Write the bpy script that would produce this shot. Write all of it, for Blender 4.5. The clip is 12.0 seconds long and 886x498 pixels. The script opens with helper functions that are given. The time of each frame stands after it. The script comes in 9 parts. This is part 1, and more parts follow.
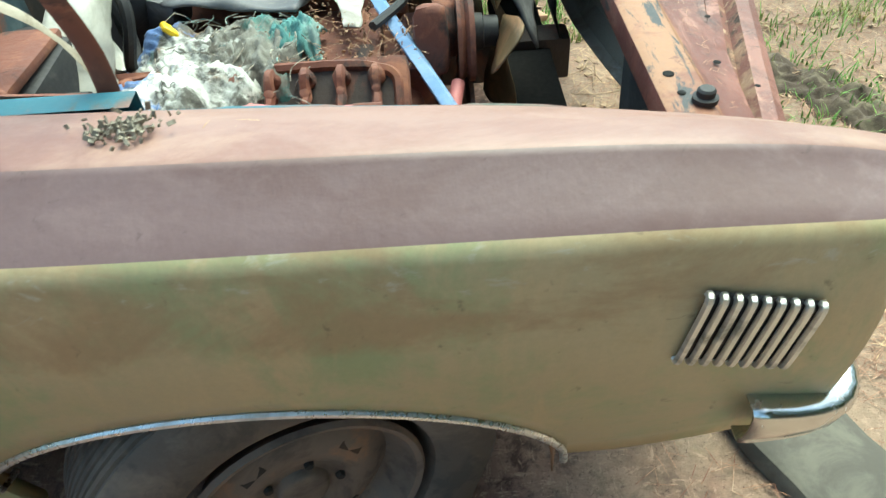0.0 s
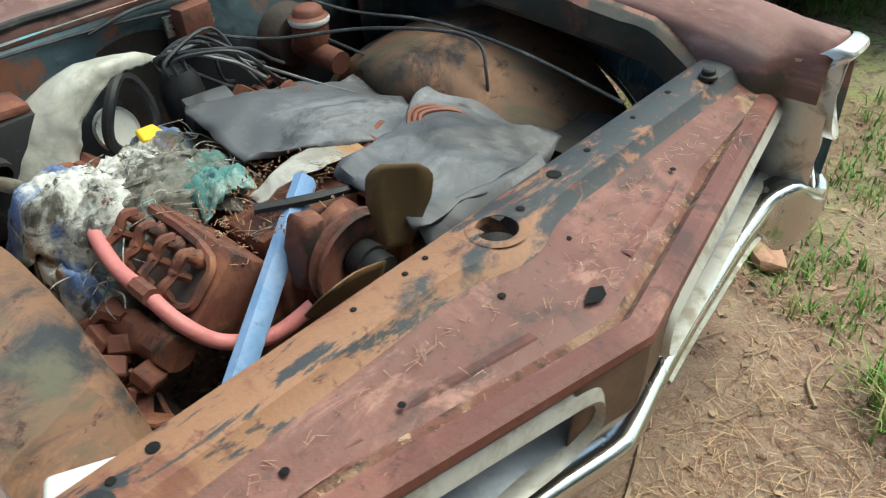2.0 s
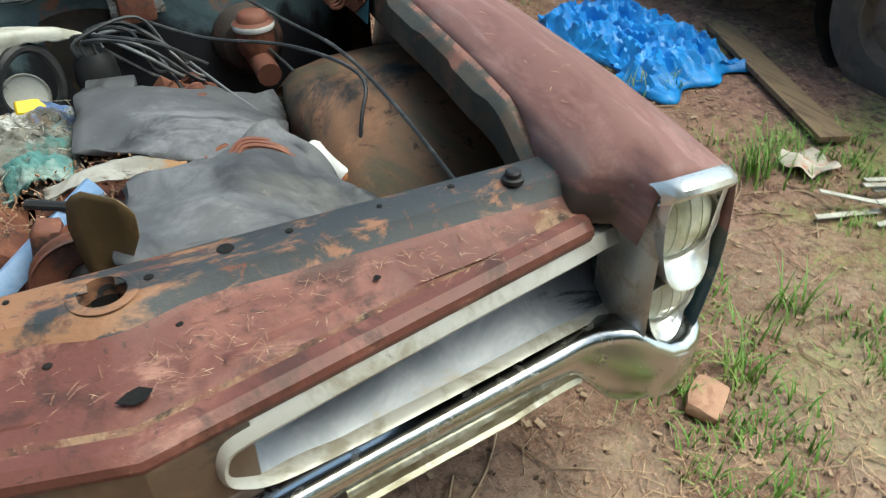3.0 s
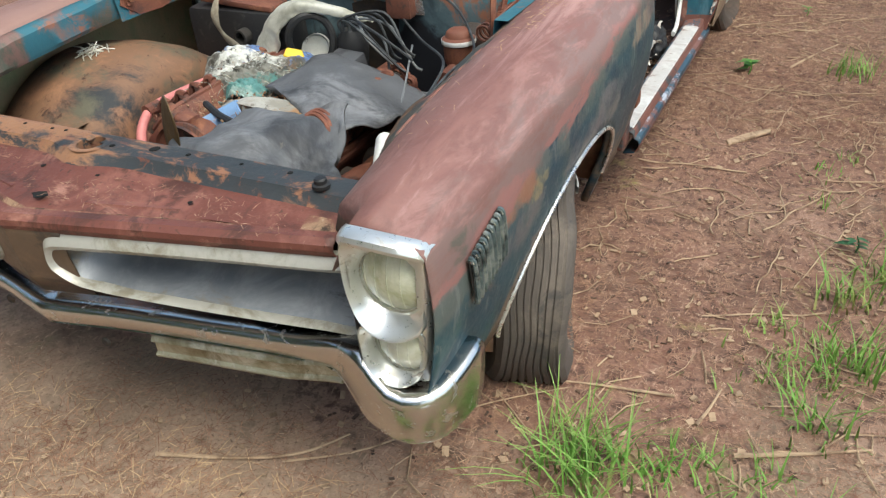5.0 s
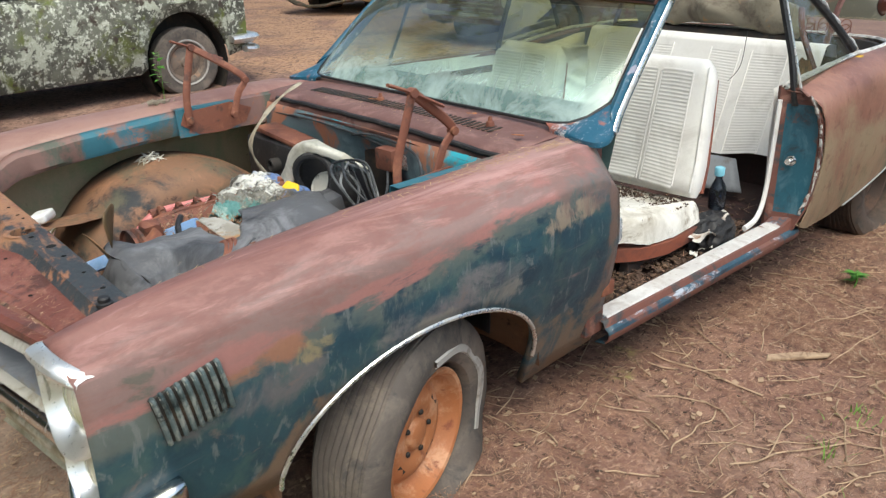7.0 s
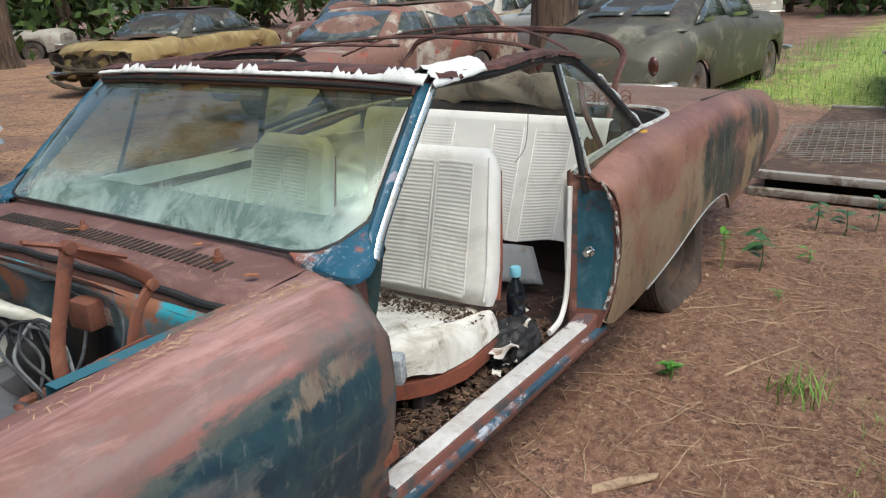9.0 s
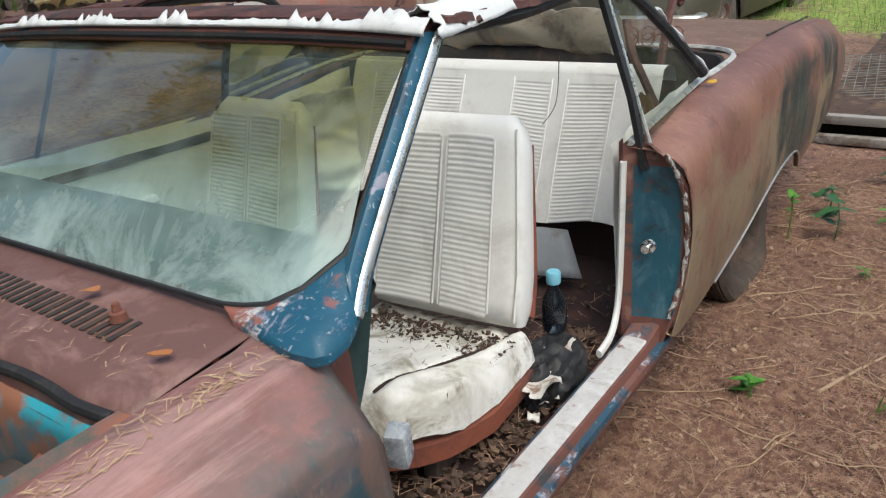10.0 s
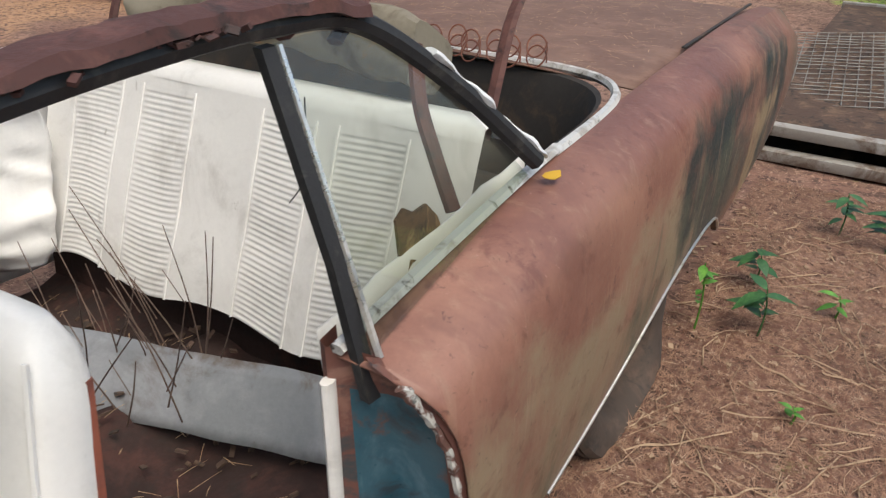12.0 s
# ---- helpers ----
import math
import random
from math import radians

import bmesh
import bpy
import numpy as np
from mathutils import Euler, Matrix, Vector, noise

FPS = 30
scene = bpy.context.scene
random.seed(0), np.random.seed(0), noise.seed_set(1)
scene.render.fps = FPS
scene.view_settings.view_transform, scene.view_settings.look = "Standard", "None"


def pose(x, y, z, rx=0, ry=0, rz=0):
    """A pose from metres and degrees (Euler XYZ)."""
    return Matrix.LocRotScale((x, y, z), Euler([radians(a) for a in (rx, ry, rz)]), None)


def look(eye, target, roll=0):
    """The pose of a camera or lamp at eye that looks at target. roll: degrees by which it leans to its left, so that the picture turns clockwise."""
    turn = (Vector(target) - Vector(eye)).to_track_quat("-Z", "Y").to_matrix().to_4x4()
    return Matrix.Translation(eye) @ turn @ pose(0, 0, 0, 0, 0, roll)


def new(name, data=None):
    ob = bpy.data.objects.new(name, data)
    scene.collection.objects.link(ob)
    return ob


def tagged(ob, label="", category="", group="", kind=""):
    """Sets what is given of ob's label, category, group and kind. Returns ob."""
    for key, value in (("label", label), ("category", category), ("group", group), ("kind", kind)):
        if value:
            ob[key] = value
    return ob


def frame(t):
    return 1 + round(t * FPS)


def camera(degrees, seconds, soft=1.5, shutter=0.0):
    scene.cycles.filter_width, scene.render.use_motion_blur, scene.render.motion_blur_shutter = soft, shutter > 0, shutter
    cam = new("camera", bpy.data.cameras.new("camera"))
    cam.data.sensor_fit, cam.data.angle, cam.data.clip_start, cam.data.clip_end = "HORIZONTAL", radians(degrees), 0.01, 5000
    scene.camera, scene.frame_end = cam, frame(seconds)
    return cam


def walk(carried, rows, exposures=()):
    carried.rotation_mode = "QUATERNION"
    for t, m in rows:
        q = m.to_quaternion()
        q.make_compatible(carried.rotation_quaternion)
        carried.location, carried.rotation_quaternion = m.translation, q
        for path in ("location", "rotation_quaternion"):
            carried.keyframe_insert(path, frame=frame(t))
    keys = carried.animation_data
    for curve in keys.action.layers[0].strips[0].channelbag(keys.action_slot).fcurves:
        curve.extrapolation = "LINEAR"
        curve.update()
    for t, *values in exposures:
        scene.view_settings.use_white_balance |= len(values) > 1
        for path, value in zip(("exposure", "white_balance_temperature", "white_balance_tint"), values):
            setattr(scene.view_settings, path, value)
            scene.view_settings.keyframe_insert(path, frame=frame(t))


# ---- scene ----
cam = camera(59.0, 12.0, soft=1.2, shutter=0.12)
PATH = [
    (0, (-1.519, -0.238, 1.355), (-0.054, -0.248, -0.006), -3.7),
    (0.5, (-1.39, -0.461, 1.415), (0.129, -0.395, 0.115), -2.7),
    (1, (-1.241, -0.707, 1.438), (0.222, -0.182, 0.179), -2.9),
    (1.5, (-0.991, -0.925, 1.434), (0.375, -0.151, 0.195), -1.6),
    (2, (-0.694, -1.208, 1.417), (0.423, -0.072, 0.207), -4.0),
    (2.5, (-0.296, -1.366, 1.386), (0.597, -0.073, 0.149), -7.6),
    (3, (0.078, -1.522, 1.407), (0.743, -0.063, 0.212), -1.1),
    (3.2, (0.247, -1.566, 1.41), (0.747, -0.011, 0.256), 0.2),
    (4.8, (1.358, -1.642, 1.462), (0.594, -0.165, 0.351), -6.8),
    (5, (1.443, -1.674, 1.456), (0.641, -0.2, 0.367), -4.4),
    (5.5, (1.753, -1.559, 1.439), (0.705, -0.194, 0.421), -5.2),
    (6, (1.906, -1.315, 1.448), (0.747, 0.01, 0.499), -1.3),
    (6.5, (2.117, -1.175, 1.461), (0.739, -0.02, 0.585), -2.1),
    (7, (2.222, -1.045, 1.484), (0.821, 0.159, 0.716), -1.9),
    (7.5, (2.25, -0.963, 1.506), (0.942, 0.411, 0.873), -0.9),
    (7.7, (2.257, -0.945, 1.513), (0.976, 0.47, 0.915), -1.2),
    (9.3, (1.849, -0.32, 1.478), (0.764, 1.229, 0.826), -3.0),
    (9.5, (1.766, -0.212, 1.467), (0.67, 1.316, 0.786), -3.8),
    (10, (1.561, 0.08, 1.43), (0.465, 1.564, 0.656), -5.0),
    (10.5, (1.469, 0.45, 1.422), (0.411, 1.93, 0.591), -4.4),
    (11, (1.4, 0.784, 1.429), (0.352, 2.244, 0.551), -4.1),
    (11.5, (1.307, 1.082, 1.439), (0.371, 2.581, 0.502), -3.7),
    (12, (1.343, 1.377, 1.435), (0.398, 2.855, 0.476), -0.9),
]
walk(cam, [(t, look(eye, target, roll)) for t, eye, target, roll in PATH],
     [(0, 1.90, 6350, -18), (0.5, 1.36, 6350, -18), (1.5, 1.22, 6600, -9), (3, 1.18, 6650, -7), (5, 1.15, 6700, -1), (7.5, 1.08, 6750, 1), (9.5, 0.78, 6650, 2), (10.5, 0.74, 6600, 2), (11.5, 0.70, 6750, 4), (12, 0.80, 6900, 6)])
# ---- build ----

# ---- world, sun and exposure ----
world = bpy.data.worlds.new("sky")
scene.world = world
world.use_nodes = True
wn = world.node_tree.nodes
sky = wn.new("ShaderNodeTexSky")
sky.sky_type = "NISHITA"
sky.sun_disc = False
sky.sun_elevation, sky.sun_rotation = radians(62), radians(117)
sky.air_density, sky.dust_density, sky.ozone_density = 1.0, 3.0, 1.0
world.node_tree.links.new(sky.outputs[0], wn["Background"].inputs[0])
wn["Background"].inputs[1].default_value = 0.125
sun = new("sun", bpy.data.lights.new("sun", "SUN"))
sun.data.energy, sun.data.angle, sun.data.color = 1.15, radians(44), (1.0, 0.965, 0.91)
sun.matrix_world = look((7, -3.5, 15), (0, 0, 0))


# ---- node materials ----
def node_tree(name):
    m = bpy.data.materials.new(name)
    m.use_nodes = True
    return m, m.node_tree, m.node_tree.nodes["Principled BSDF"]


def link(nt, a, b):
    nt.links.new(a, b)


def noise_tex(nt, co, scale, detail=4, rough=0.6, distort=0.0):
    n = nt.nodes.new("ShaderNodeTexNoise")
    n.inputs["Scale"].default_value, n.inputs["Detail"].default_value = scale, detail
    n.inputs["Roughness"].default_value, n.inputs["Distortion"].default_value = rough, distort
    link(nt, co, n.inputs["Vector"])
    return n.outputs[0]


def math_node(nt, op, a, b=0.0, c=0.0, clamp=False):
    n = nt.nodes.new("ShaderNodeMath")
    n.operation, n.use_clamp = op, clamp
    for i, v in enumerate((a, b, c)):
        if isinstance(v, (int, float)):
            n.inputs[i].default_value = v
        else:
            link(nt, v, n.inputs[i])
    return n.outputs[0]


def mix_rgb(nt, fac, a, b, blend="MIX"):
    n = nt.nodes.new("ShaderNodeMix")
    n.data_type, n.blend_type = "RGBA", blend
    for sock, v in ((n.inputs[0], fac), (n.inputs[6], a), (n.inputs[7], b)):
        if isinstance(v, (int, float)):
            sock.default_value = v
        elif isinstance(v, tuple):
            sock.default_value = (*v, 1)
        else:
            link(nt, v, sock)
    return n.outputs[2]


def smooth_step(nt, v, lo, hi):
    n = nt.nodes.new("ShaderNodeMapRange")
    n.interpolation_type = "SMOOTHSTEP"
    n.inputs[1].default_value, n.inputs[2].default_value = lo, hi
    link(nt, v, n.inputs[0])
    return n.outputs[0]


def layered(name, base, layers=(), rough=0.6, rough_var=0.2, metal=0.0, bump=0.15, bump_scale=40, grain=0.18,
            grain_scale=90, coat=0.0, random=0.0):
    """A weathered surface. Each layer: colour, noise scale, threshold, softness, then optional (x, y, z) slopes with their
    origins, a free slope (lin), a soft window (win), stretch, and its own roughness and metal."""
    m, nt, b = node_tree(name)
    co = nt.nodes.new("ShaderNodeTexCoord").outputs["Object"]
    sep = nt.nodes.new("ShaderNodeSeparateXYZ")
    link(nt, co, sep.inputs[0])
    colour, rg, mt = base, rough, metal
    for i, ly in enumerate(layers):
        rgb, scale, thr, soft = ly[:4]
        opt = ly[4] if len(ly) > 4 else {}
        src = co
        if "stretch" in opt or True:
            mp = nt.nodes.new("ShaderNodeMapping")
            mp.inputs["Scale"].default_value = opt.get("stretch", (1, 1, 1))
            mp.inputs["Location"].default_value = (i * 3.7, i * 1.3, i * 5.1)
            link(nt, co, mp.inputs[0])
            src = mp.outputs[0]
        v = noise_tex(nt, src, scale, opt.get("detail", 9), 0.68, opt.get("distort", 0.5))
        for axis in "xyz":
            if axis in opt:
                k, origin = opt[axis]
                d = math_node(nt, "MULTIPLY", math_node(nt, "SUBTRACT", sep.outputs["XYZ".index(axis.upper())], origin), k)
                if opt.get("clip"):
                    d = math_node(nt, "MINIMUM", math_node(nt, "MAXIMUM", d, -opt["clip"]), opt["clip"])
                v = math_node(nt, "ADD", v, d)
        if "lin" in opt:
            for i2 in range(3):
                if opt["lin"][i2]:
                    v = math_node(nt, "ADD", v, math_node(nt, "MULTIPLY", sep.outputs[i2], opt["lin"][i2]))
            v = math_node(nt, "ADD", v, opt["lin"][3])
        for axis, (lo, hi, k) in opt.get("win", {}).items():
            c = sep.outputs["xyz".index(axis)]
            v = math_node(nt, "SUBTRACT", v, math_node(nt, "MULTIPLY", math_node(nt, "MAXIMUM", math_node(nt, "SUBTRACT", lo, c), 0.0), k))
            v = math_node(nt, "SUBTRACT", v, math_node(nt, "MULTIPLY", math_node(nt, "MAXIMUM", math_node(nt, "SUBTRACT", c, hi), 0.0), k))
        mask = smooth_step(nt, v, thr - soft, thr + soft)
        if "most" in opt:
            mask = math_node(nt, "MULTIPLY", mask, opt["most"])
        colour = mix_rgb(nt, mask, colour, rgb)
        if "rough" in opt:
            rg = mix_value(nt, mask, rg, opt["rough"])
        if "metal" in opt:
            mt = mix_value(nt, mask, mt, opt["metal"])
    g = noise_tex(nt, co, grain_scale, 5, 0.7)
    g2 = noise_tex(nt, co, 3.1, 4, 0.6)
    val = math_node(nt, "ADD", 1 - grain - grain * 0.6, math_node(nt, "MULTIPLY", g, 2 * grain))
    val = math_node(nt, "ADD", val, math_node(nt, "MULTIPLY", g2, 1.2 * grain))
    if random:
        inf = nt.nodes.new("ShaderNodeObjectInfo")
        val = math_node(nt, "MULTIPLY", val, math_node(nt, "ADD", 1 - random, math_node(nt, "MULTIPLY", inf.outputs["Random"], 2 * random)))
    cr = nt.nodes.new("ShaderNodeCombineXYZ")
    for i in range(3):
        link(nt, val, cr.inputs[i])
    colour = mix_rgb(nt, 1.0, colour, cr.outputs[0], "MULTIPLY")
    link(nt, colour, b.inputs["Base Color"])
    base_r = rg if not isinstance(rg, (int, float)) else math_node(nt, "ADD", rg, 0.0)
    r2 = math_node(nt, "ADD", base_r, math_node(nt, "MULTIPLY", math_node(nt, "SUBTRACT", g, 0.5), 2 * rough_var), clamp=True)
    link(nt, r2, b.inputs["Roughness"])
    if isinstance(mt, (int, float)):
        b.inputs["Metallic"].default_value = mt
    else:
        link(nt, mt, b.inputs["Metallic"])
    b.inputs["Coat Weight"].default_value = coat
    bp = nt.nodes.new("ShaderNodeBump")
    bp.inputs["Strength"].default_value, bp.inputs["Distance"].default_value = bump, 0.006
    h = noise_tex(nt, co, bump_scale, 5, 0.65)
    link(nt, h, bp.inputs["Height"])
    link(nt, bp.outputs[0], b.inputs["Normal"])
    return m


def mix_value(nt, fac, a, b):
    n = nt.nodes.new("ShaderNodeMix")
    for sock, v in ((n.inputs[0], fac), (n.inputs[2], a), (n.inputs[3], b)):
        if isinstance(v, (int, float)):
            sock.default_value = v
        else:
            link(nt, v, sock)
    return n.outputs[0]


def glass_mat(name, tint, rough=0.03, dirt=0.25, film_rgb=(0.35, 0.33, 0.28), band=None):
    """Thin window glass: clear, reflecting, with a film of dust. With band, the film also holds a painted sky
    reflection low down.
    """
    m, nt, b = node_tree(name)
    out = nt.nodes["Material Output"]
    co = nt.nodes.new("ShaderNodeTexCoord").outputs["Object"]
    tr = nt.nodes.new("ShaderNodeBsdfTransparent")
    tr.inputs[0].default_value = (*tint, 1)
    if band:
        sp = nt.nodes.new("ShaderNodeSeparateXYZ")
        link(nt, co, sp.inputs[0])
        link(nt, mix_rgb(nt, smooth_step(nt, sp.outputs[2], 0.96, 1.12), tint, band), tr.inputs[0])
    gl = nt.nodes.new("ShaderNodeBsdfGlossy")
    gl.inputs["Roughness"].default_value = rough
    fr = nt.nodes.new("ShaderNodeFresnel")
    fr.inputs[0].default_value = 1.5
    ms = nt.nodes.new("ShaderNodeMixShader")
    link(nt, math_node(nt, "MULTIPLY", fr.outputs[0], 1.5, clamp=True), ms.inputs[0])
    link(nt, tr.outputs[0], ms.inputs[1])
    link(nt, gl.outputs[0], ms.inputs[2])
    df = nt.nodes.new("ShaderNodeBsdfDiffuse")
    df.inputs[0].default_value = (*film_rgb, 1)
    ms2 = nt.nodes.new("ShaderNodeMixShader")
    v = noise_tex(nt, co, 4.0, 8, 0.7, 0.6)
    film = math_node(nt, "MULTIPLY", smooth_step(nt, v, 0.25, 0.8), dirt)
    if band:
        # milky lower film: pale sky reflection painted in as diffuse colour
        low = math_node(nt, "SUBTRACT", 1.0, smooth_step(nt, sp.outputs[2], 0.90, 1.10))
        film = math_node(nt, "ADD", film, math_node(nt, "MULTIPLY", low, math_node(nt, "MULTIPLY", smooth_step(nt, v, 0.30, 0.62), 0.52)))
    link(nt, film, ms2.inputs[0])
    link(nt, ms.outputs[0], ms2.inputs[1])
    link(nt, df.outputs[0], ms2.inputs[2])
    link(nt, ms2.outputs[0], out.inputs[0])
    return m


# ---- mesh helpers ----
def finish(bm, angle=38):
    bmesh.ops.recalc_face_normals(bm, faces=bm.faces[:])
    lim = radians(angle)
    for f in bm.faces:
        f.smooth = True
    for e in bm.edges:
        if len(e.link_faces) == 2 and e.calc_face_angle(0.0) > lim:
            e.smooth = False


def part(name, bm, material, parent=None, label="", angle=38):
    finish(bm, angle)
    me = bpy.data.meshes.new(name)
    bm.to_mesh(me)
    bm.free()
    for m in (material if isinstance(material, (list, tuple)) else [material]):
        me.materials.append(m)
    ob = new(name, me)
    if parent is not None:
        ob.parent = parent
    return tagged(ob, label)


def thing(name, label, category, group="", m=None):
    ob = new(name)
    if m is not None:
        ob.matrix_world = m
    return tagged(ob, label, category, group)


def solid(name, bm, material, label, category, group="", kind="", angle=38):
    return tagged(part(name, bm, material, None, label, angle), label, category, group, kind)


def thick(ob, t, offset=-1.0, bevel=0.0):
    md = ob.modifiers.new("thickness", "SOLIDIFY")
    md.thickness, md.offset = t, offset
    if bevel:
        bv = ob.modifiers.new("edge", "BEVEL")
        bv.width, bv.segments, bv.limit_method = bevel, 2, "ANGLE"
    return ob


def curve(*table):
    """A smooth function through (u, value) pairs."""
    us = np.array([p[0] for p in table], float)
    vs = np.array([p[1] for p in table], float)
    d = np.gradient(vs, us) if len(us) > 2 else np.full(len(us), (vs[-1] - vs[0]) / (us[-1] - us[0]))

    def f(u):
        u = min(max(u, us[0]), us[-1])
        i = min(max(int(np.searchsorted(us, u)) - 1, 0), len(us) - 2)
        h = us[i + 1] - us[i]
        t = (u - us[i]) / h
        a, b2 = 2 * t**3 - 3 * t**2 + 1, -2 * t**3 + 3 * t**2
        return float(a * vs[i] + (t**3 - 2 * t**2 + t) * h * d[i] + b2 * vs[i + 1] + (t**3 - t**2) * h * d[i + 1])
    return f


def loft(rows, close_u=False, close_v=False, bm=None, caps=False):
    """A skin over rows of points. close_u joins each row's ends, close_v the last row to the first."""
    bm = bm or bmesh.new()
    vs = [[bm.verts.new(p) for p in r] for r in rows]
    n, k = len(vs), len(vs[0])
    for i in range(n if close_v else n - 1):
        for j in range(k if close_u else k - 1):
            q = [vs[i][j], vs[i][(j + 1) % k], vs[(i + 1) % n][(j + 1) % k], vs[(i + 1) % n][j]]
            if len({v.co.to_tuple(6) for v in q}) >= 3:
                try:
                    bm.faces.new(q)
                except ValueError:
                    pass
    if caps:
        for r in (vs[0], vs[-1]):
            try:
                bm.faces.new(r)
            except ValueError:
                pass
    return bm


def spline(pts, n=8, closed=False):
    """Points of a Catmull-Rom curve through pts."""
    p = [Vector(q) for q in pts]
    out = []
    cnt = len(p)
    for i in range(cnt if closed else cnt - 1):
        if closed:
            a, b, c, d = p[i - 1], p[i], p[(i + 1) % cnt], p[(i + 2) % cnt]
        else:
            a, b, c, d = p[max(i - 1, 0)], p[i], p[i + 1], p[min(i + 2, cnt - 1)]
        for s in range(n):
            t = s / n
            out.append(0.5 * ((2 * b) + (c - a) * t + (2 * a - 5 * b + 4 * c - d) * t**2 + (3 * b - a - 3 * c + d) * t**3))
    if not closed:
        out.append(p[-1])
    return out


def tube(pts, r, sides=8, closed=False, bm=None, squash=1.0, up=(0, 0, 1)):
    """A round (or flattened) bar along pts; r is one radius or a function of the share of the way."""
    bm = bm or bmesh.new()
    pts = [Vector(p) for p in pts]
    rows, n = [], len(pts)
    side = None
    for i, p in enumerate(pts):
        if closed:
            t = (pts[(i + 1) % n] - pts[i - 1])
        else:
            t = pts[min(i + 1, n - 1)] - pts[max(i - 1, 0)]
        t = t.normalized() if t.length > 1e-9 else Vector((0, 0, 1))
        ref = side if side is not None else (Vector(up) if abs(t.dot(Vector(up))) < 0.95 else Vector((1, 0, 0))).cross(t)
        side = (ref - t * ref.dot(t)).normalized()
        nrm = t.cross(side)
        rad = r(i / max(n - 1, 1)) if callable(r) else r
        rows.append([p + side * (math.cos(a) * rad) + nrm * (math.sin(a) * rad * squash)
                     for a in (2 * math.pi * k / sides for k in range(sides))])
    return loft(rows, close_u=True, close_v=closed, bm=bm, caps=not closed)


def box(size, m=None, bevel=0.0, bm=None, seg=2):
    """A box with rounded edges, centred on the pose m."""
    own = bmesh.new()
    bmesh.ops.create_cube(own, size=1.0)
    bmesh.ops.scale(own, vec=size, verts=own.verts)
    if bevel:
        bmesh.ops.bevel(own, geom=own.edges[:], offset=bevel, segments=seg, affect="EDGES", profile=0.6)
    if m is not None:
        bmesh.ops.transform(own, matrix=m, verts=own.verts)
    return join(bm, own)


def join(bm, own):
    if bm is None:
        return own
    me = bpy.data.meshes.new("scrap")
    own.to_mesh(me)
    own.free()
    bm.from_mesh(me)
    bpy.data.meshes.remove(me)
    return bm


def lathe(profile, m=None, sides=32, bm=None, a0=0.0, a1=2 * math.pi):
    """A turned shape: (radius, height) pairs round the z axis of the pose m."""
    full = abs(a1 - a0 - 2 * math.pi) < 1e-6
    own = bmesh.new()
    cnt = sides if full else sides + 1
    rows = [[(r * math.cos(a), r * math.sin(a), z) for r, z in profile]
            for a in (a0 + (a1 - a0) * k / sides for k in range(cnt))]
    loft(rows, close_v=full, bm=own)
    bmesh.ops.remove_doubles(own, verts=own.verts[:], dist=1e-5)
    if m is not None:
        bmesh.ops.transform(own, matrix=m, verts=own.verts)
    return join(bm, own)


def crumple(bm, amp, scale, seed=0.0, axis=None):
    for v in bm.verts:
        d = noise.noise_vector(v.co * scale + Vector((seed, seed * 1.7, -seed)))
        v.co += d * amp if axis is None else Vector(axis) * (d.x * amp)
    return bm


def pair(name, make, mats, parent, labels=("", ""), wall=0.0, angle=38):
    """A part for each side of the car: make() gives the driver's side."""
    obs = []
    for k in (0, 1):
        bm = make()
        if k:
            for v in bm.verts:
                v.co.x = -v.co.x
        ob = part(name, bm, mats[k] if isinstance(mats, (list, tuple)) else mats, parent, labels[k], angle)
        if wall:
            thick(ob, wall, 0.0)
        obs.append(ob)
    return obs


def polygon(pts, depth, m=None, bm=None, bevel=0.0):
    """A flat plate with the outline pts (x, y), its thickness along z, in the pose m."""
    own = bmesh.new()
    f = own.faces.new([own.verts.new((p[0], p[1], 0)) for p in pts])
    g = bmesh.ops.extrude_face_region(own, geom=[f])
    bmesh.ops.translate(own, vec=(0, 0, depth), verts=[v for v in g["geom"] if isinstance(v, bmesh.types.BMVert)])
    bmesh.ops.recalc_face_normals(own, faces=own.faces[:])
    if bevel:
        bmesh.ops.bevel(own, geom=own.edges[:], offset=bevel, segments=1, affect="EDGES")
    if m is not None:
        bmesh.ops.transform(own, matrix=m, verts=own.verts)
    return join(bm, own)

def strew(bm, x0, x1, y0, y1, count, rng, l0, l1, w, zf, tilt=0.12):
    for k in range(count):
        x, y = rng.uniform(x0, x1), rng.uniform(y0, y1)
        l, az = rng.uniform(l0, l1), rng.uniform(0, 6.28)
        d2 = Vector((math.cos(az), math.sin(az), rng.uniform(-tilt, tilt))) * l / 2
        s = Vector((-math.sin(az), math.cos(az), 0)) * w
        c = Vector((x, y, zf(x, y) + 0.004 + abs(d2.z)))
        b = Vector((0, 0, rng.uniform(0, 0.3) * l * 0.2))
        vs = [bm.verts.new(p) for p in (c - d2 - s, c - d2 + s, c + b + s, c + d2 + s * 0.4, c + d2 - s * 0.4, c + b - s)]
        bm.faces.new((vs[0], vs[1], vs[2], vs[5]))
        bm.faces.new((vs[5], vs[2], vs[3], vs[4]))


# ---- materials ----

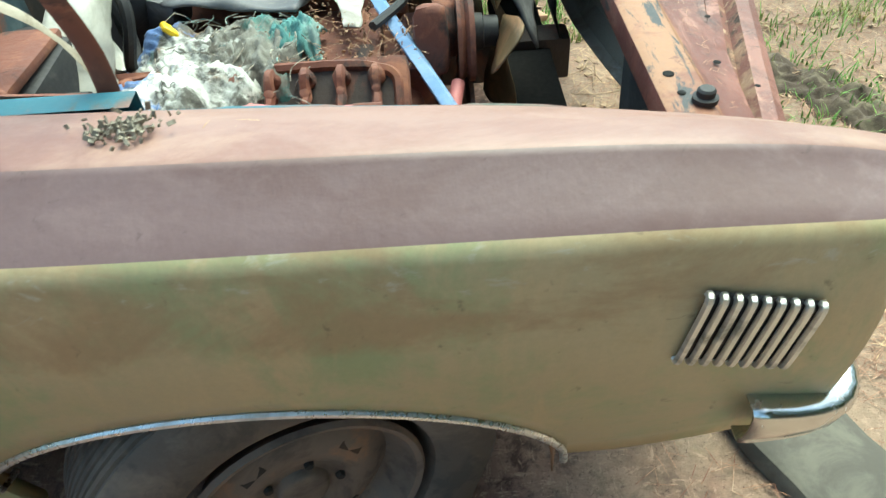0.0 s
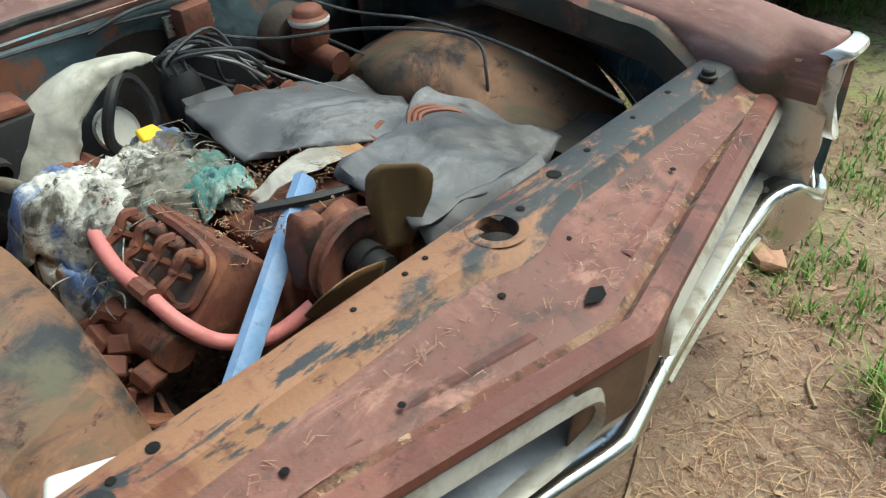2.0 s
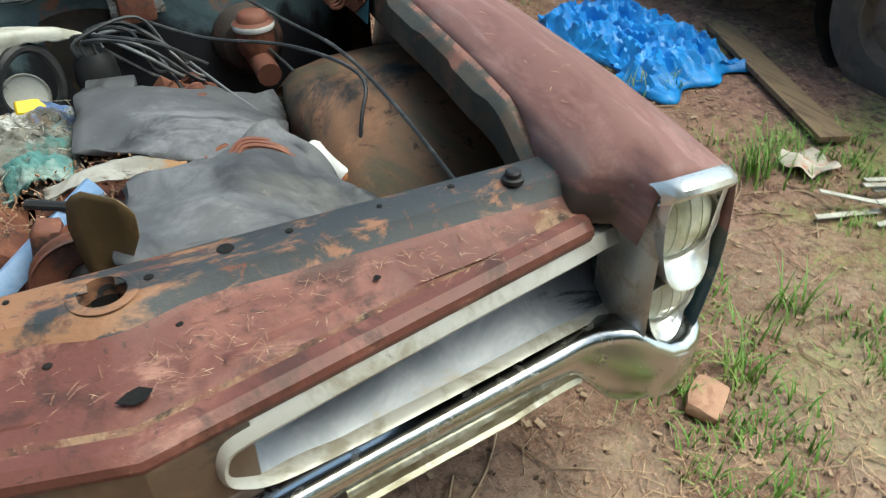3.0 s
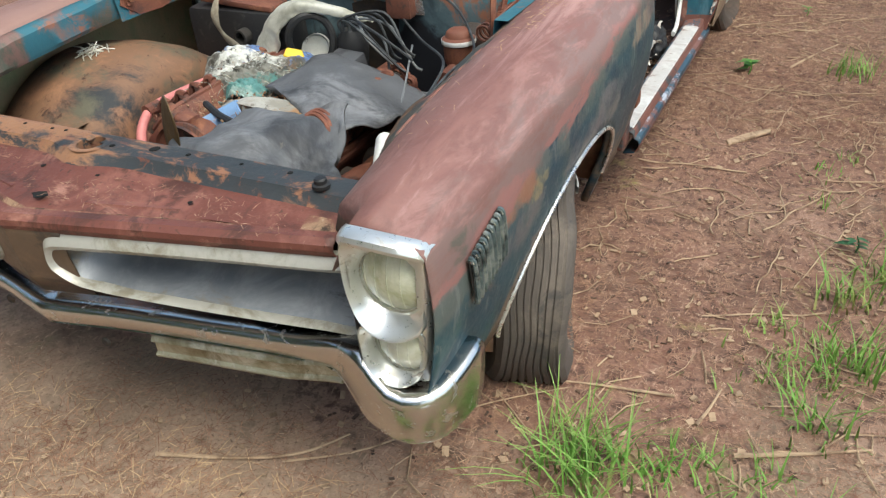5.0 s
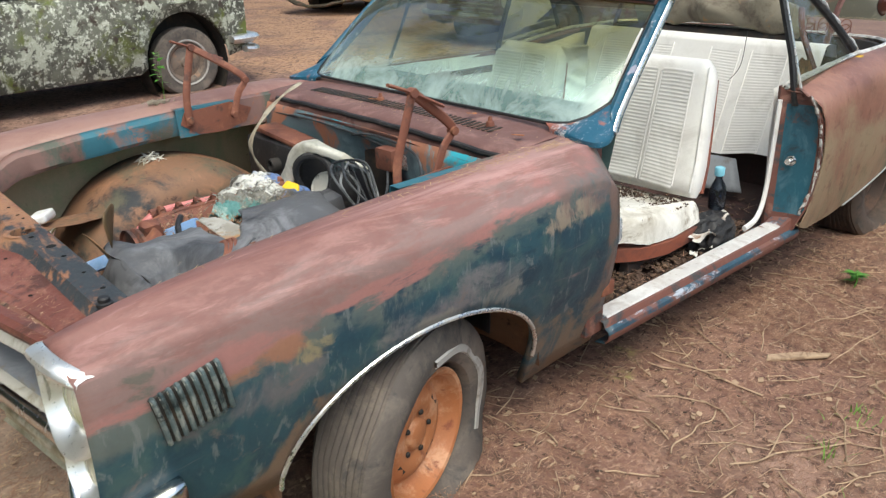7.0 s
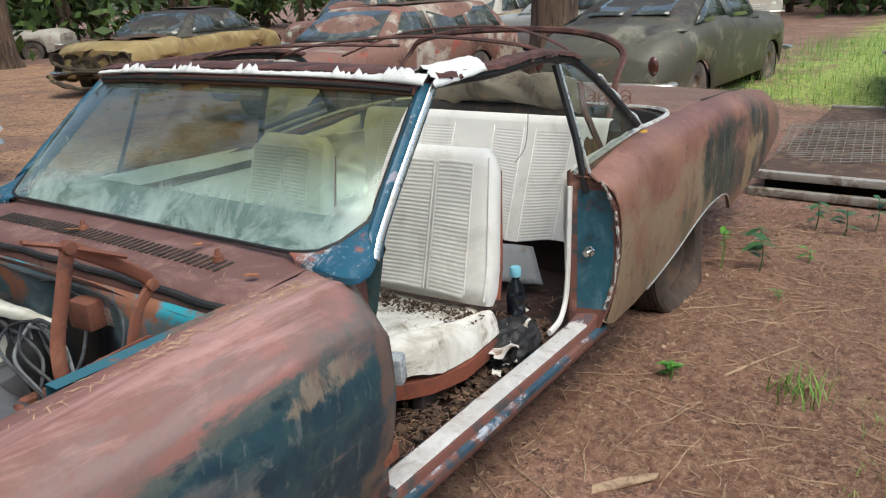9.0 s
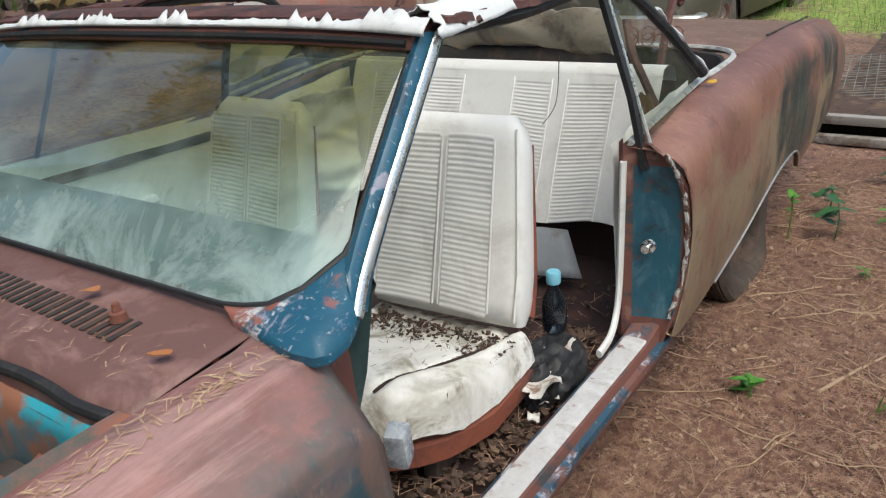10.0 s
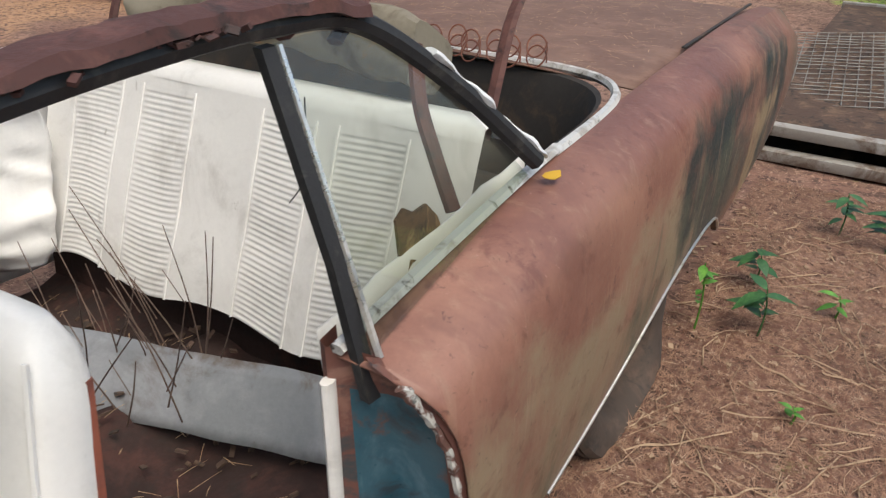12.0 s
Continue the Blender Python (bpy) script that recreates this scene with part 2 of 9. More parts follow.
fender_teal = [
    ((0.014, 0.042, 0.066), 5, 0.52, 0.10),
    ((0.050, 0.098, 0.098), 8, 0.56, 0.08, {"most": 0.8}),
    ((0.125, 0.135, 0.120), 4.5, 0.50, 0.10, {"lin": (0, -0.54, 4.4, -3.13), "stretch": (1, 0.6, 1), "most": 0.75}),
    ((0.175, 0.155, 0.160), 4.5, 0.49, 0.09, {"win": {"y": (-0.10, 0.38, 3), "z": (0.585, 0.690, 5)}, "stretch": (1, 0.7, 1), "most": 0.8}),
    ((0.155, 0.135, 0.140), 5, 0.49, 0.09, {"win": {"y": (-0.62, -0.30, 3), "z": (0.585, 0.640, 5)}, "most": 0.75}),
    ((0.016, 0.044, 0.066), 6, 0.545, 0.05, {"win": {"y": (-0.25, 0.72, 3), "z": (0.58, 0.76, 5)}, "stretch": (1, 0.8, 1)}),
]
fender_blends = [
    ((0.19, 0.20, 0.195), 34, 0.60, 0.05, {"stretch": (1, 1, 0.35), "most": 0.55}),
    ((0.18, 0.13, 0.115), 12, 0.64, 0.05, {"most": 0.6}),
    ((0.22, 0.205, 0.18), 9, 0.53, 0.10, {"win": {"y": (-0.15, 0.30, 3), "z": (0.58, 0.615, 7)}, "most": 0.7}),
    ((0.30, 0.235, 0.175), 15, 0.47, 0.06, {"win": {"y": (0.44, 0.60, 3), "z": (0.725, 0.770, 7)}, "stretch": (1, 1, 0.5), "most": 0.8}),
    ((0.180, 0.118, 0.082), 5, 0.52, 0.06, {"lin": (0, 1.9, -3.0, 2.13), "win": {"y": (-1.2, -0.15, 4), "z": (-1, 0.53, 5)}}),
    ((0.165, 0.125, 0.092), 6, 0.48, 0.08, {"win": {"y": (0.40, 1.2, 3), "z": (-1, 0.42, 3)}}),
]
fender_rust = [
    ((0.165, 0.100, 0.076), 7, 0.48, 0.10, {"win": {"y": (0.715, 1.2, 6)}, "most": 0.85}),
    ((0.31, 0.135, 0.080), 9, 0.45, 0.09, {"win": {"y": (-0.56, -0.36, 4), "z": (0.675, 0.735, 6)}, "most": 0.8}),
    ((0.30, 0.24, 0.13), 14, 0.48, 0.07, {"win": {"y": (-0.36, -0.27, 6), "z": (0.645, 0.680, 9)}, "most": 0.7}),
    ((0.300, 0.140, 0.126), 8, 0.50, 0.055, {"lin": (0, -0.54, 4.4, -3.345), "rough": 0.6, "stretch": (1, 0.4, 1)}),
    ((0.185, 0.135, 0.125), 9, 0.50, 0.07, {"lin": (0, -0.54, 4.4, -3.42), "win": {"z": (-1, 0.835, 9)}, "stretch": (1, 0.35, 1), "most": 0.75}),
    ((0.190, 0.118, 0.105), 7, 0.47, 0.09, {"win": {"y": (0.50, 1.2, 3), "z": (0.745, 1.2, 5)}, "most": 0.75}),
]
fender_top = [
    ((0.21, 0.080, 0.066), 15, 0.54, 0.09, {"lin": (0, -0.2, 2.0, -1.62), "most": 0.55, "stretch": (1, 0.35, 1)}),
    ((0.38, 0.205, 0.185), 24, 0.57, 0.08, {"lin": (0, -0.2, 2.0, -1.66), "most": 0.55, "stretch": (1, 0.25, 1)}),
    ((0.085, 0.095, 0.075), 9, 0.50, 0.06, {"win": {"y": (-0.72, -0.62, 6), "z": (0.70, 0.740, 9)}, "most": 0.75}),
    ((0.175, 0.070, 0.058), 7, 0.54, 0.10, {"lin": (0, -0.4, 5.0, -4.25), "most": 0.6, "stretch": (1, 0.5, 1)}),
    ((0.46, 0.275, 0.255), 13, 0.58, 0.08, {"z": (1.0, 0.84), "clip": 0.1, "most": 0.7, "stretch": (1, 0.12, 1)}),
]
m_fender_left = layered("paint_fender_left", (0.026, 0.072, 0.094), fender_teal + fender_blends + fender_rust + fender_top, rough=0.46, rough_var=0.2, bump=0.10, bump_scale=60, grain=0.16)
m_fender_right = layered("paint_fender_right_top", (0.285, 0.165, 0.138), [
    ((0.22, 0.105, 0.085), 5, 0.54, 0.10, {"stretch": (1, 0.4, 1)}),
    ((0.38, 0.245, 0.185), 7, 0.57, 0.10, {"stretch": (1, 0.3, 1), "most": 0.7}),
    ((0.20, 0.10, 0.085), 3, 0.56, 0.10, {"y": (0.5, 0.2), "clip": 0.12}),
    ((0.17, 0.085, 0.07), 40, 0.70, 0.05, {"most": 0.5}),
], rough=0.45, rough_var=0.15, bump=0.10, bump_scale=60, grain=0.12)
# bevel mauve: the sky's reflection is put into this colour
m_fender_bevel_sky = layered("fender_right_bevel_sky_tint", (0.185, 0.120, 0.118), [
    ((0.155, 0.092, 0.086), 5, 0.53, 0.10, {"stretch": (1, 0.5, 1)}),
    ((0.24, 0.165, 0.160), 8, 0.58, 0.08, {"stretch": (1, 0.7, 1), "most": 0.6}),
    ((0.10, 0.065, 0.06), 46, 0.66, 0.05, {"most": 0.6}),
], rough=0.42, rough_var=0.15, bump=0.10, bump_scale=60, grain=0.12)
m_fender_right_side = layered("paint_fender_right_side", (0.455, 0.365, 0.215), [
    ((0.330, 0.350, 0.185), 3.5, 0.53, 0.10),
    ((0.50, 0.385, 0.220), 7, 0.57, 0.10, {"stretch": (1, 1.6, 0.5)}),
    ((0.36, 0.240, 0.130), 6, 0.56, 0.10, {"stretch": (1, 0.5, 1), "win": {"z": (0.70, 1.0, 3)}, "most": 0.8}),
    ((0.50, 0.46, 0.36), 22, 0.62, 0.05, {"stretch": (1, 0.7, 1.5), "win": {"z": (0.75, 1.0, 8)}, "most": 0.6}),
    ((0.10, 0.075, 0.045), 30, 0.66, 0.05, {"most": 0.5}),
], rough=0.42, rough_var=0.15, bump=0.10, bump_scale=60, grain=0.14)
m_header = layered("rusty_header", (0.150, 0.050, 0.038), [
    ((0.225, 0.088, 0.066), 6, 0.55, 0.08),
    ((0.080, 0.030, 0.023), 8, 0.58, 0.06),
    ((0.34, 0.165, 0.125), 11, 0.62, 0.06, {"stretch": (0.5, 1, 1)}),
    ((0.045, 0.05, 0.052), 5, 0.66, 0.02, {"stretch": (0.4, 1.3, 1)}),
    ((0.060, 0.026, 0.02), 55, 0.63, 0.04, {"most": 0.8}),
    ((0.40, 0.23, 0.17), 70, 0.68, 0.03, {"most": 0.7}),
], rough=0.55, bump=0.35, bump_scale=45, grain=0.24)
m_header_dirt = layered("header_gutter_dirt", (0.175, 0.075, 0.055), [
    ((0.30, 0.19, 0.12), 12, 0.52, 0.07), ((0.05, 0.033, 0.024), 15, 0.56, 0.06), ((0.42, 0.30, 0.20), 60, 0.62, 0.05)], rough=0.85, bump=0.5, bump_scale=60, grain=0.3)
m_header_flange = layered("primer_flange", (0.30, 0.150, 0.080), [
    ((0.20, 0.075, 0.045), 7, 0.56, 0.06),
    ((0.034, 0.040, 0.046), 5, 0.53, 0.05, {"x": (0.8, -0.03), "clip": 0.10, "stretch": (0.6, 1.6, 1)}),
    ((0.035, 0.038, 0.042), 14, 0.57, 0.03, {"stretch": (0.5, 2, 1)}),
    ((0.27, 0.125, 0.070), 16, 0.60, 0.05, {"stretch": (0.7, 1.4, 1)}),
    ((0.15, 0.055, 0.035), 34, 0.62, 0.05),
], rough=0.6, bump=0.3, bump_scale=50, grain=0.26)
m_surround = layered("cream_grille_trim", (0.46, 0.45, 0.415), [((0.27, 0.245, 0.19), 8, 0.55, 0.10, {"rough": 0.7}), ((0.14, 0.12, 0.09), 14, 0.66, 0.05)], rough=0.35, metal=0.25, bump=0.08, grain=0.1)
m_louvre = layered("louvre_paint", (0.10, 0.135, 0.14), [((0.26, 0.28, 0.26), 22, 0.54, 0.08, {"rough": 0.4}), ((0.012, 0.022, 0.026), 12, 0.58, 0.06)], rough=0.4, metal=0.2, grain=0.15)
# so black that the shade inside holes is part of the colour
m_hole_shade = layered("hole_shade_black", (0.004, 0.004, 0.004), [((0.012, 0.010, 0.009), 20, 0.6, 0.1)], rough=0.95, bump=0.0)
m_nose = layered("nose_paint", (0.115, 0.075, 0.05), [((0.18, 0.11, 0.07), 8, 0.55, 0.1), ((0.06, 0.045, 0.035), 12, 0.6, 0.05)], rough=0.5)
m_chrome = layered("worn_chrome", (0.64, 0.64, 0.625), [
    ((0.30, 0.24, 0.17), 22, 0.66, 0.08, {"metal": 0.5, "rough": 0.6}),
], rough=0.22, rough_var=0.10, metal=1.0, bump=0.04, bump_scale=25, grain=0.06)
m_chrome_soft = layered("clouded_chrome", (0.74, 0.74, 0.72), [((0.36, 0.30, 0.22), 24, 0.68, 0.07, {"metal": 0.4, "rough": 0.6})], rough=0.30, rough_var=0.10, metal=0.78, bump=0.04, bump_scale=25, grain=0.06)
m_chrome_dull = layered("dull_chrome", (0.66, 0.65, 0.62), [
    ((0.30, 0.26, 0.19), 14, 0.58, 0.10, {"metal": 0.4, "rough": 0.7}),
], rough=0.33, rough_var=0.12, metal=0.9, bump=0.08, bump_scale=30, grain=0.1)
m_rail = layered("olive_rail", (0.40, 0.38, 0.29), [((0.22, 0.19, 0.12), 7, 0.55, 0.08), ((0.58, 0.57, 0.50), 9, 0.58, 0.07)], rough=0.35, metal=0.6, bump=0.08)
m_alu = layered("grille_silver", (0.205, 0.22, 0.25), [((0.035, 0.037, 0.042), 7, 0.63, 0.04, {"stretch": (0.35, 1.5, 2)}), 
    ((0.20, 0.155, 0.10), 6, 0.64, 0.08, {"metal": 0.1}),
    ((0.06, 0.065, 0.075), 5, 0.67, 0.05, {"stretch": (0.4, 1, 2)}),
    ((0.33, 0.345, 0.375), 5, 0.56, 0.10),
], rough=0.42, metal=0.35, bump=0.05, grain=0.1)
# near-black for dark parts; shade of wells, slots and recesses is in it
m_dark = layered("dark_parts_and_recess_shade", (0.025, 0.022, 0.02), [((0.07, 0.045, 0.03), 9, 0.58, 0.1)], rough=0.8)
m_black = layered("black_rubber", (0.018, 0.018, 0.02), [((0.06, 0.055, 0.05), 20, 0.62, 0.1)], rough=0.6, bump=0.2)
m_firewall = layered("firewall_paint", (0.100, 0.150, 0.172), [
    ((0.045, 0.070, 0.085), 4, 0.54, 0.08),
    ((0.20, 0.26, 0.27), 6, 0.60, 0.07, {"most": 0.7}),
    ((0.04, 0.36, 0.46), 2.6, 0.56, 0.05, {"z": (3.0, 0.83), "x": (0.35, 0.05), "clip": 0.35}),
    ((0.30, 0.13, 0.08), 5, 0.60, 0.04, {"z": (1.0, 0.75)}),
    ((0.02, 0.022, 0.028), 4, 0.56, 0.05, {"z": (-2.0, 0.70)}),
], rough=0.42, bump=0.15, grain=0.2)
m_wheelhouse = layered("rusty_wheelhouse", (0.205, 0.108, 0.062), [
    ((0.024, 0.028, 0.032), 4, 0.575, 0.07),
    ((0.10, 0.092, 0.06), 3.2, 0.56, 0.08),
    ((0.05, 0.022, 0.015), 22, 0.62, 0.05),
    ((0.30, 0.15, 0.085), 7, 0.60, 0.07),
], rough=0.7, bump=0.25, grain=0.2)
m_apron = layered("fender_flange_paint", (0.20, 0.115, 0.10), [
    ((0.085, 0.095, 0.075), 5, 0.52, 0.06),
    ((0.03, 0.13, 0.175), 3.0, 0.44, 0.05, {"stretch": (1, 1, 0.5), "win": {"y": (-0.20, 0.33, 3)}}),
    ((0.30, 0.11, 0.06), 9, 0.60, 0.05),
], rough=0.6, bump=0.2)
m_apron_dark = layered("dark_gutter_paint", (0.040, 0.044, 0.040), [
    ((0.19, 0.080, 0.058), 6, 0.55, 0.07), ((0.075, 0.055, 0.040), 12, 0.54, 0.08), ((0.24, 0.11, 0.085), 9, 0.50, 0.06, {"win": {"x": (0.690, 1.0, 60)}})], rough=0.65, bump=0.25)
m_cowl = layered("cowl_rust", (0.150, 0.074, 0.064), [
    ((0.245, 0.135, 0.118), 7, 0.55, 0.08), ((0.12, 0.05, 0.04), 11, 0.62, 0.06)], rough=0.55, bump=0.15)
quarter_base = [
    ((0.300, 0.150, 0.108), 1.8, 0.49, 0.12, {"stretch": (1, 0.7, 1)}),
    ((0.150, 0.066, 0.052), 2.2, 0.53, 0.16, {"z": (1.0, 0.84), "clip": 0.15, "most": 0.8, "detail": 5}),
    ((0.285, 0.230, 0.150), 2.4, 0.43, 0.12, {"win": {"y": (2.0, 3.2, 1.2), "z": (0.1, 0.62, 1.4)}, "most": 0.85}),
    ((0.105, 0.110, 0.070), 5.0, 0.54, 0.10, {"win": {"y": (2.0, 3.0, 1.5), "z": (0.1, 0.50, 2)}, "stretch": (1, 1, 0.4), "most": 0.7}),
    ((0.145, 0.042, 0.032), 4.0, 0.50, 0.07, {"win": {"y": (2.95, 3.30, 2), "z": (0.68, 0.86, 3)}}),
    ((0.020, 0.034, 0.036), 2.3, 0.42, 0.09, {"win": {"y": (3.1, 4.3, 1.6), "z": (0.2, 0.76, 2)}}),
    ((0.13, 0.115, 0.085), 2.2, 0.54, 0.12, {"win": {"y": (3.6, 5, 1.5)}, "most": 0.7}),
]
quarter_patches = [
    ((0.36, 0.26, 0.15), 3.0, 0.47, 0.08, {"win": {"y": (3.85, 4.2, 2.5), "z": (0.2, 0.62, 2)}, "most": 0.8}),
    ((0.13, 0.052, 0.040), 11, 0.60, 0.06, {"most": 0.7}),
    ((0.060, 0.080, 0.062), 6, 0.53, 0.08, {"win": {"y": (2.75, 3.5, 2), "z": (0.2, 0.66, 2)}, "stretch": (1, 1.6, 0.3), "most": 0.75}),
    ((0.34, 0.215, 0.15), 14, 0.60, 0.08, {"stretch": (1, 1.5, 0.25), "most": 0.45}),
    ((0.36, 0.28, 0.20), 60, 0.62, 0.04, {"stretch": (1, 1.3, 0.12), "win": {"z": (0.1, 0.66, 3)}, "most": 0.55}),
    ((0.085, 0.045, 0.036), 70, 0.64, 0.04, {"most": 0.6}),
    ((0.42, 0.25, 0.20), 90, 0.67, 0.03, {"most": 0.5}),
]
m_quarter = layered("paint_quarter", (0.205, 0.086, 0.064), quarter_base + quarter_patches, rough=0.45, rough_var=0.18, bump=0.12, grain=0.18)
m_deck = layered("deck_rust", (0.155, 0.085, 0.062), [((0.215, 0.125, 0.09), 6, 0.55, 0.1), ((0.12, 0.06, 0.045), 12, 0.62, 0.06)], rough=0.65, bump=0.2)
m_jamb = layered("jamb_teal", (0.02, 0.095, 0.135), [
    ((0.10, 0.19, 0.24), 12, 0.58, 0.08, {"most": 0.7, "stretch": (1, 1, 0.5)}), ((0.03, 0.04, 0.05), 7, 0.56, 0.08), ((0.13, 0.06, 0.045), 10, 0.62, 0.06)], rough=0.35, bump=0.1, grain=0.15)
m_jamb_rust = layered("jamb_rust", (0.16, 0.065, 0.05), [((0.05, 0.055, 0.06), 8, 0.58, 0.05), ((0.26, 0.13, 0.10), 9, 0.62, 0.05)], rough=0.6)
m_pillar = layered("pillar_paint", (0.016, 0.090, 0.150), [
    ((0.010, 0.040, 0.065), 9, 0.58, 0.08), ((0.36, 0.33, 0.40), 26, 0.60, 0.04, {"stretch": (1, 0.6, 0.6), "most": 0.7}), ((0.50, 0.50, 0.53), 70, 0.63, 0.04, {"most": 0.7}),
    ((0.24, 0.10, 0.085), 12, 0.62, 0.04), ((0.55, 0.54, 0.55), 22, 0.47, 0.05, {"win": {"x": (0.60, 0.728, 16), "z": (-1, 0.925, 9)}}), ((0.29, 0.105, 0.075), 18, 0.46, 0.05, {"win": {"x": (0.60, 0.712, 14), "z": (-1, 0.915, 9)}})], rough=0.38, bump=0.12)
m_trim = layered("bright_trim", (0.70, 0.70, 0.69), [((0.45, 0.42, 0.38), 10, 0.6, 0.1, {"metal": 0.2, "rough": 0.7})], rough=0.28, metal=0.85, grain=0.08)
m_belt = layered("chalky_bright_trim", (0.66, 0.655, 0.63), [((0.40, 0.37, 0.33), 14, 0.56, 0.08), ((0.10, 0.085, 0.07), 24, 0.62, 0.05)], rough=0.45, metal=0.3, grain=0.12)
m_scuff = layered("sill_plate", (0.62, 0.60, 0.585), [((0.42, 0.36, 0.33), 6, 0.58, 0.10), ((0.72, 0.71, 0.70), 9, 0.56, 0.08), ((0.22, 0.11, 0.08), 20, 0.64, 0.05)], rough=0.45, metal=0.25)
m_rocker = layered("rocker_paint", (0.024, 0.068, 0.105), [((0.17, 0.075, 0.058), 7, 0.52, 0.06), 
    ((0.15, 0.065, 0.05), 5, 0.60, 0.06), ((0.40, 0.43, 0.50), 22, 0.60, 0.05, {"stretch": (1, 0.5, 1)}), ((0.02, 0.03, 0.045), 9, 0.60, 0.06)], rough=0.5, bump=0.2)
m_floor_rust = layered("floor_rust", (0.034, 0.017, 0.014), [((0.075, 0.031, 0.024), 6, 0.58, 0.1), ((0.03, 0.02, 0.017), 9, 0.58, 0.08)], rough=0.85, bump=0.4)
m_vinyl = layered("white_vinyl", (0.80, 0.785, 0.755), [
    ((0.62, 0.60, 0.565), 5, 0.60, 0.12), ((0.30, 0.26, 0.21), 16, 0.70, 0.06, {"most": 0.7})], rough=0.42, rough_var=0.1, bump=0.12, bump_scale=25, grain=0.06)
m_vinyl_dirty = layered("dirty_white_vinyl", (0.78, 0.76, 0.72), [
    ((0.50, 0.47, 0.41), 5, 0.53, 0.12), ((0.30, 0.26, 0.20), 9, 0.60, 0.08), ((0.12, 0.08, 0.055), 7, 0.55, 0.07, {"y": (1.6, 0.22), "clip": 0.3})], rough=0.5, bump=0.2, bump_scale=25, grain=0.1)
m_seat_frame = layered("seat_frame_rust", (0.25, 0.075, 0.045), [((0.13, 0.05, 0.04), 8, 0.55, 0.1)], rough=0.6)
m_tyre = layered("old_tyre", (0.100, 0.084, 0.074), [((0.17, 0.14, 0.118), 6, 0.55, 0.10), ((0.07, 0.064, 0.06), 12, 0.6, 0.06)], rough=0.8, bump=0.3, grain=0.2)
# rear tyres: dusty brown, darkened with the wheel arch's shade
m_tyre_shaded = layered("dusty_shaded_tyre", (0.070, 0.052, 0.042), [((0.12, 0.080, 0.06), 6, 0.55, 0.10), ((0.045, 0.036, 0.032), 14, 0.58, 0.08)], rough=0.85, bump=0.3, grain=0.2)
m_whitewall = layered("whitewall", (0.38, 0.365, 0.345), [((0.2, 0.18, 0.16), 14, 0.6, 0.1)], rough=0.7)
m_rim = layered("rim_orange_rust", (0.42, 0.16, 0.065), [
    ((0.56, 0.30, 0.17), 10, 0.56, 0.08), ((0.25, 0.08, 0.04), 14, 0.62, 0.06), ((0.12, 0.045, 0.03), 7, 0.66, 0.05)], rough=0.6, bump=0.2)
m_rim_dark = layered("rim_dark", (0.17, 0.13, 0.105), [((0.27, 0.16, 0.10), 10, 0.6, 0.08), ((0.09, 0.07, 0.06), 9, 0.58, 0.08)], rough=0.6)
m_rim_brown = layered("rim_brown_rust", (0.075, 0.050, 0.040), [((0.13, 0.075, 0.05), 9, 0.57, 0.08), ((0.04, 0.03, 0.026), 12, 0.58, 0.06)], rough=0.8, bump=0.2)
m_engine = layered("engine_rust", (0.16, 0.058, 0.038), [
    ((0.25, 0.10, 0.055), 12, 0.55, 0.08), ((0.045, 0.03, 0.027), 9, 0.58, 0.07)], rough=0.75, bump=0.5, bump_scale=35, grain=0.25)
m_engine_dark = layered("engine_grime", (0.055, 0.042, 0.037), [((0.14, 0.06, 0.04), 9, 0.58, 0.08)], rough=0.75, bump=0.5)
m_hinge = layered("hinge_rust", (0.20, 0.072, 0.045), [((0.30, 0.12, 0.07), 14, 0.58, 0.08), ((0.10, 0.045, 0.035), 10, 0.6, 0.06)], rough=0.65, bump=0.25)
m_felt = layered("grey_rubber_mat", (0.100, 0.102, 0.110), [
    ((0.22, 0.222, 0.235), 4, 0.55, 0.10), ((0.04, 0.04, 0.044), 5, 0.57, 0.08), ((0.20, 0.17, 0.14), 16, 0.68, 0.05, {"most": 0.6})], rough=0.55, bump=0.25, bump_scale=22, grain=0.12)
m_cloth_mix = layered("mouldy_rags", (0.33, 0.335, 0.31), [
    ((0.085, 0.080, 0.068), 13, 0.49, 0.06), ((0.20, 0.125, 0.075), 9, 0.57, 0.06), ((0.20, 0.34, 0.35), 7, 0.57, 0.05), ((0.10, 0.17, 0.36), 6, 0.56, 0.04, {"y": (0.8, 0.17), "clip": 0.15}),
    ((0.58, 0.58, 0.54), 6, 0.56, 0.05), ((0.04, 0.036, 0.03), 28, 0.60, 0.05)], rough=0.85, bump=0.7, bump_scale=55, grain=0.3)
m_pale = layered("pale_plastic", (0.56, 0.55, 0.49), [((0.36, 0.34, 0.28), 6, 0.55, 0.1), ((0.26, 0.15, 0.07), 9, 0.63, 0.05), ((0.12, 0.11, 0.09), 30, 0.66, 0.05)], rough=0.5)
m_white = layered("white_plastic", (0.74, 0.74, 0.73), [((0.55, 0.55, 0.53), 9, 0.6, 0.1)], rough=0.45)
m_yellow = layered("yellow_plastic", (0.78, 0.52, 0.02), [((0.6, 0.38, 0.02), 30, 0.6, 0.1)], rough=0.5)
m_pink = layered("pink_hose", (0.58, 0.20, 0.19), [((0.45, 0.14, 0.13), 12, 0.58, 0.1)], rough=0.55)
m_blue_bar = layered("blue_bar", (0.21, 0.36, 0.62), [((0.32, 0.46, 0.70), 9, 0.55, 0.1), ((0.14, 0.20, 0.33), 14, 0.66, 0.05)], rough=0.5)
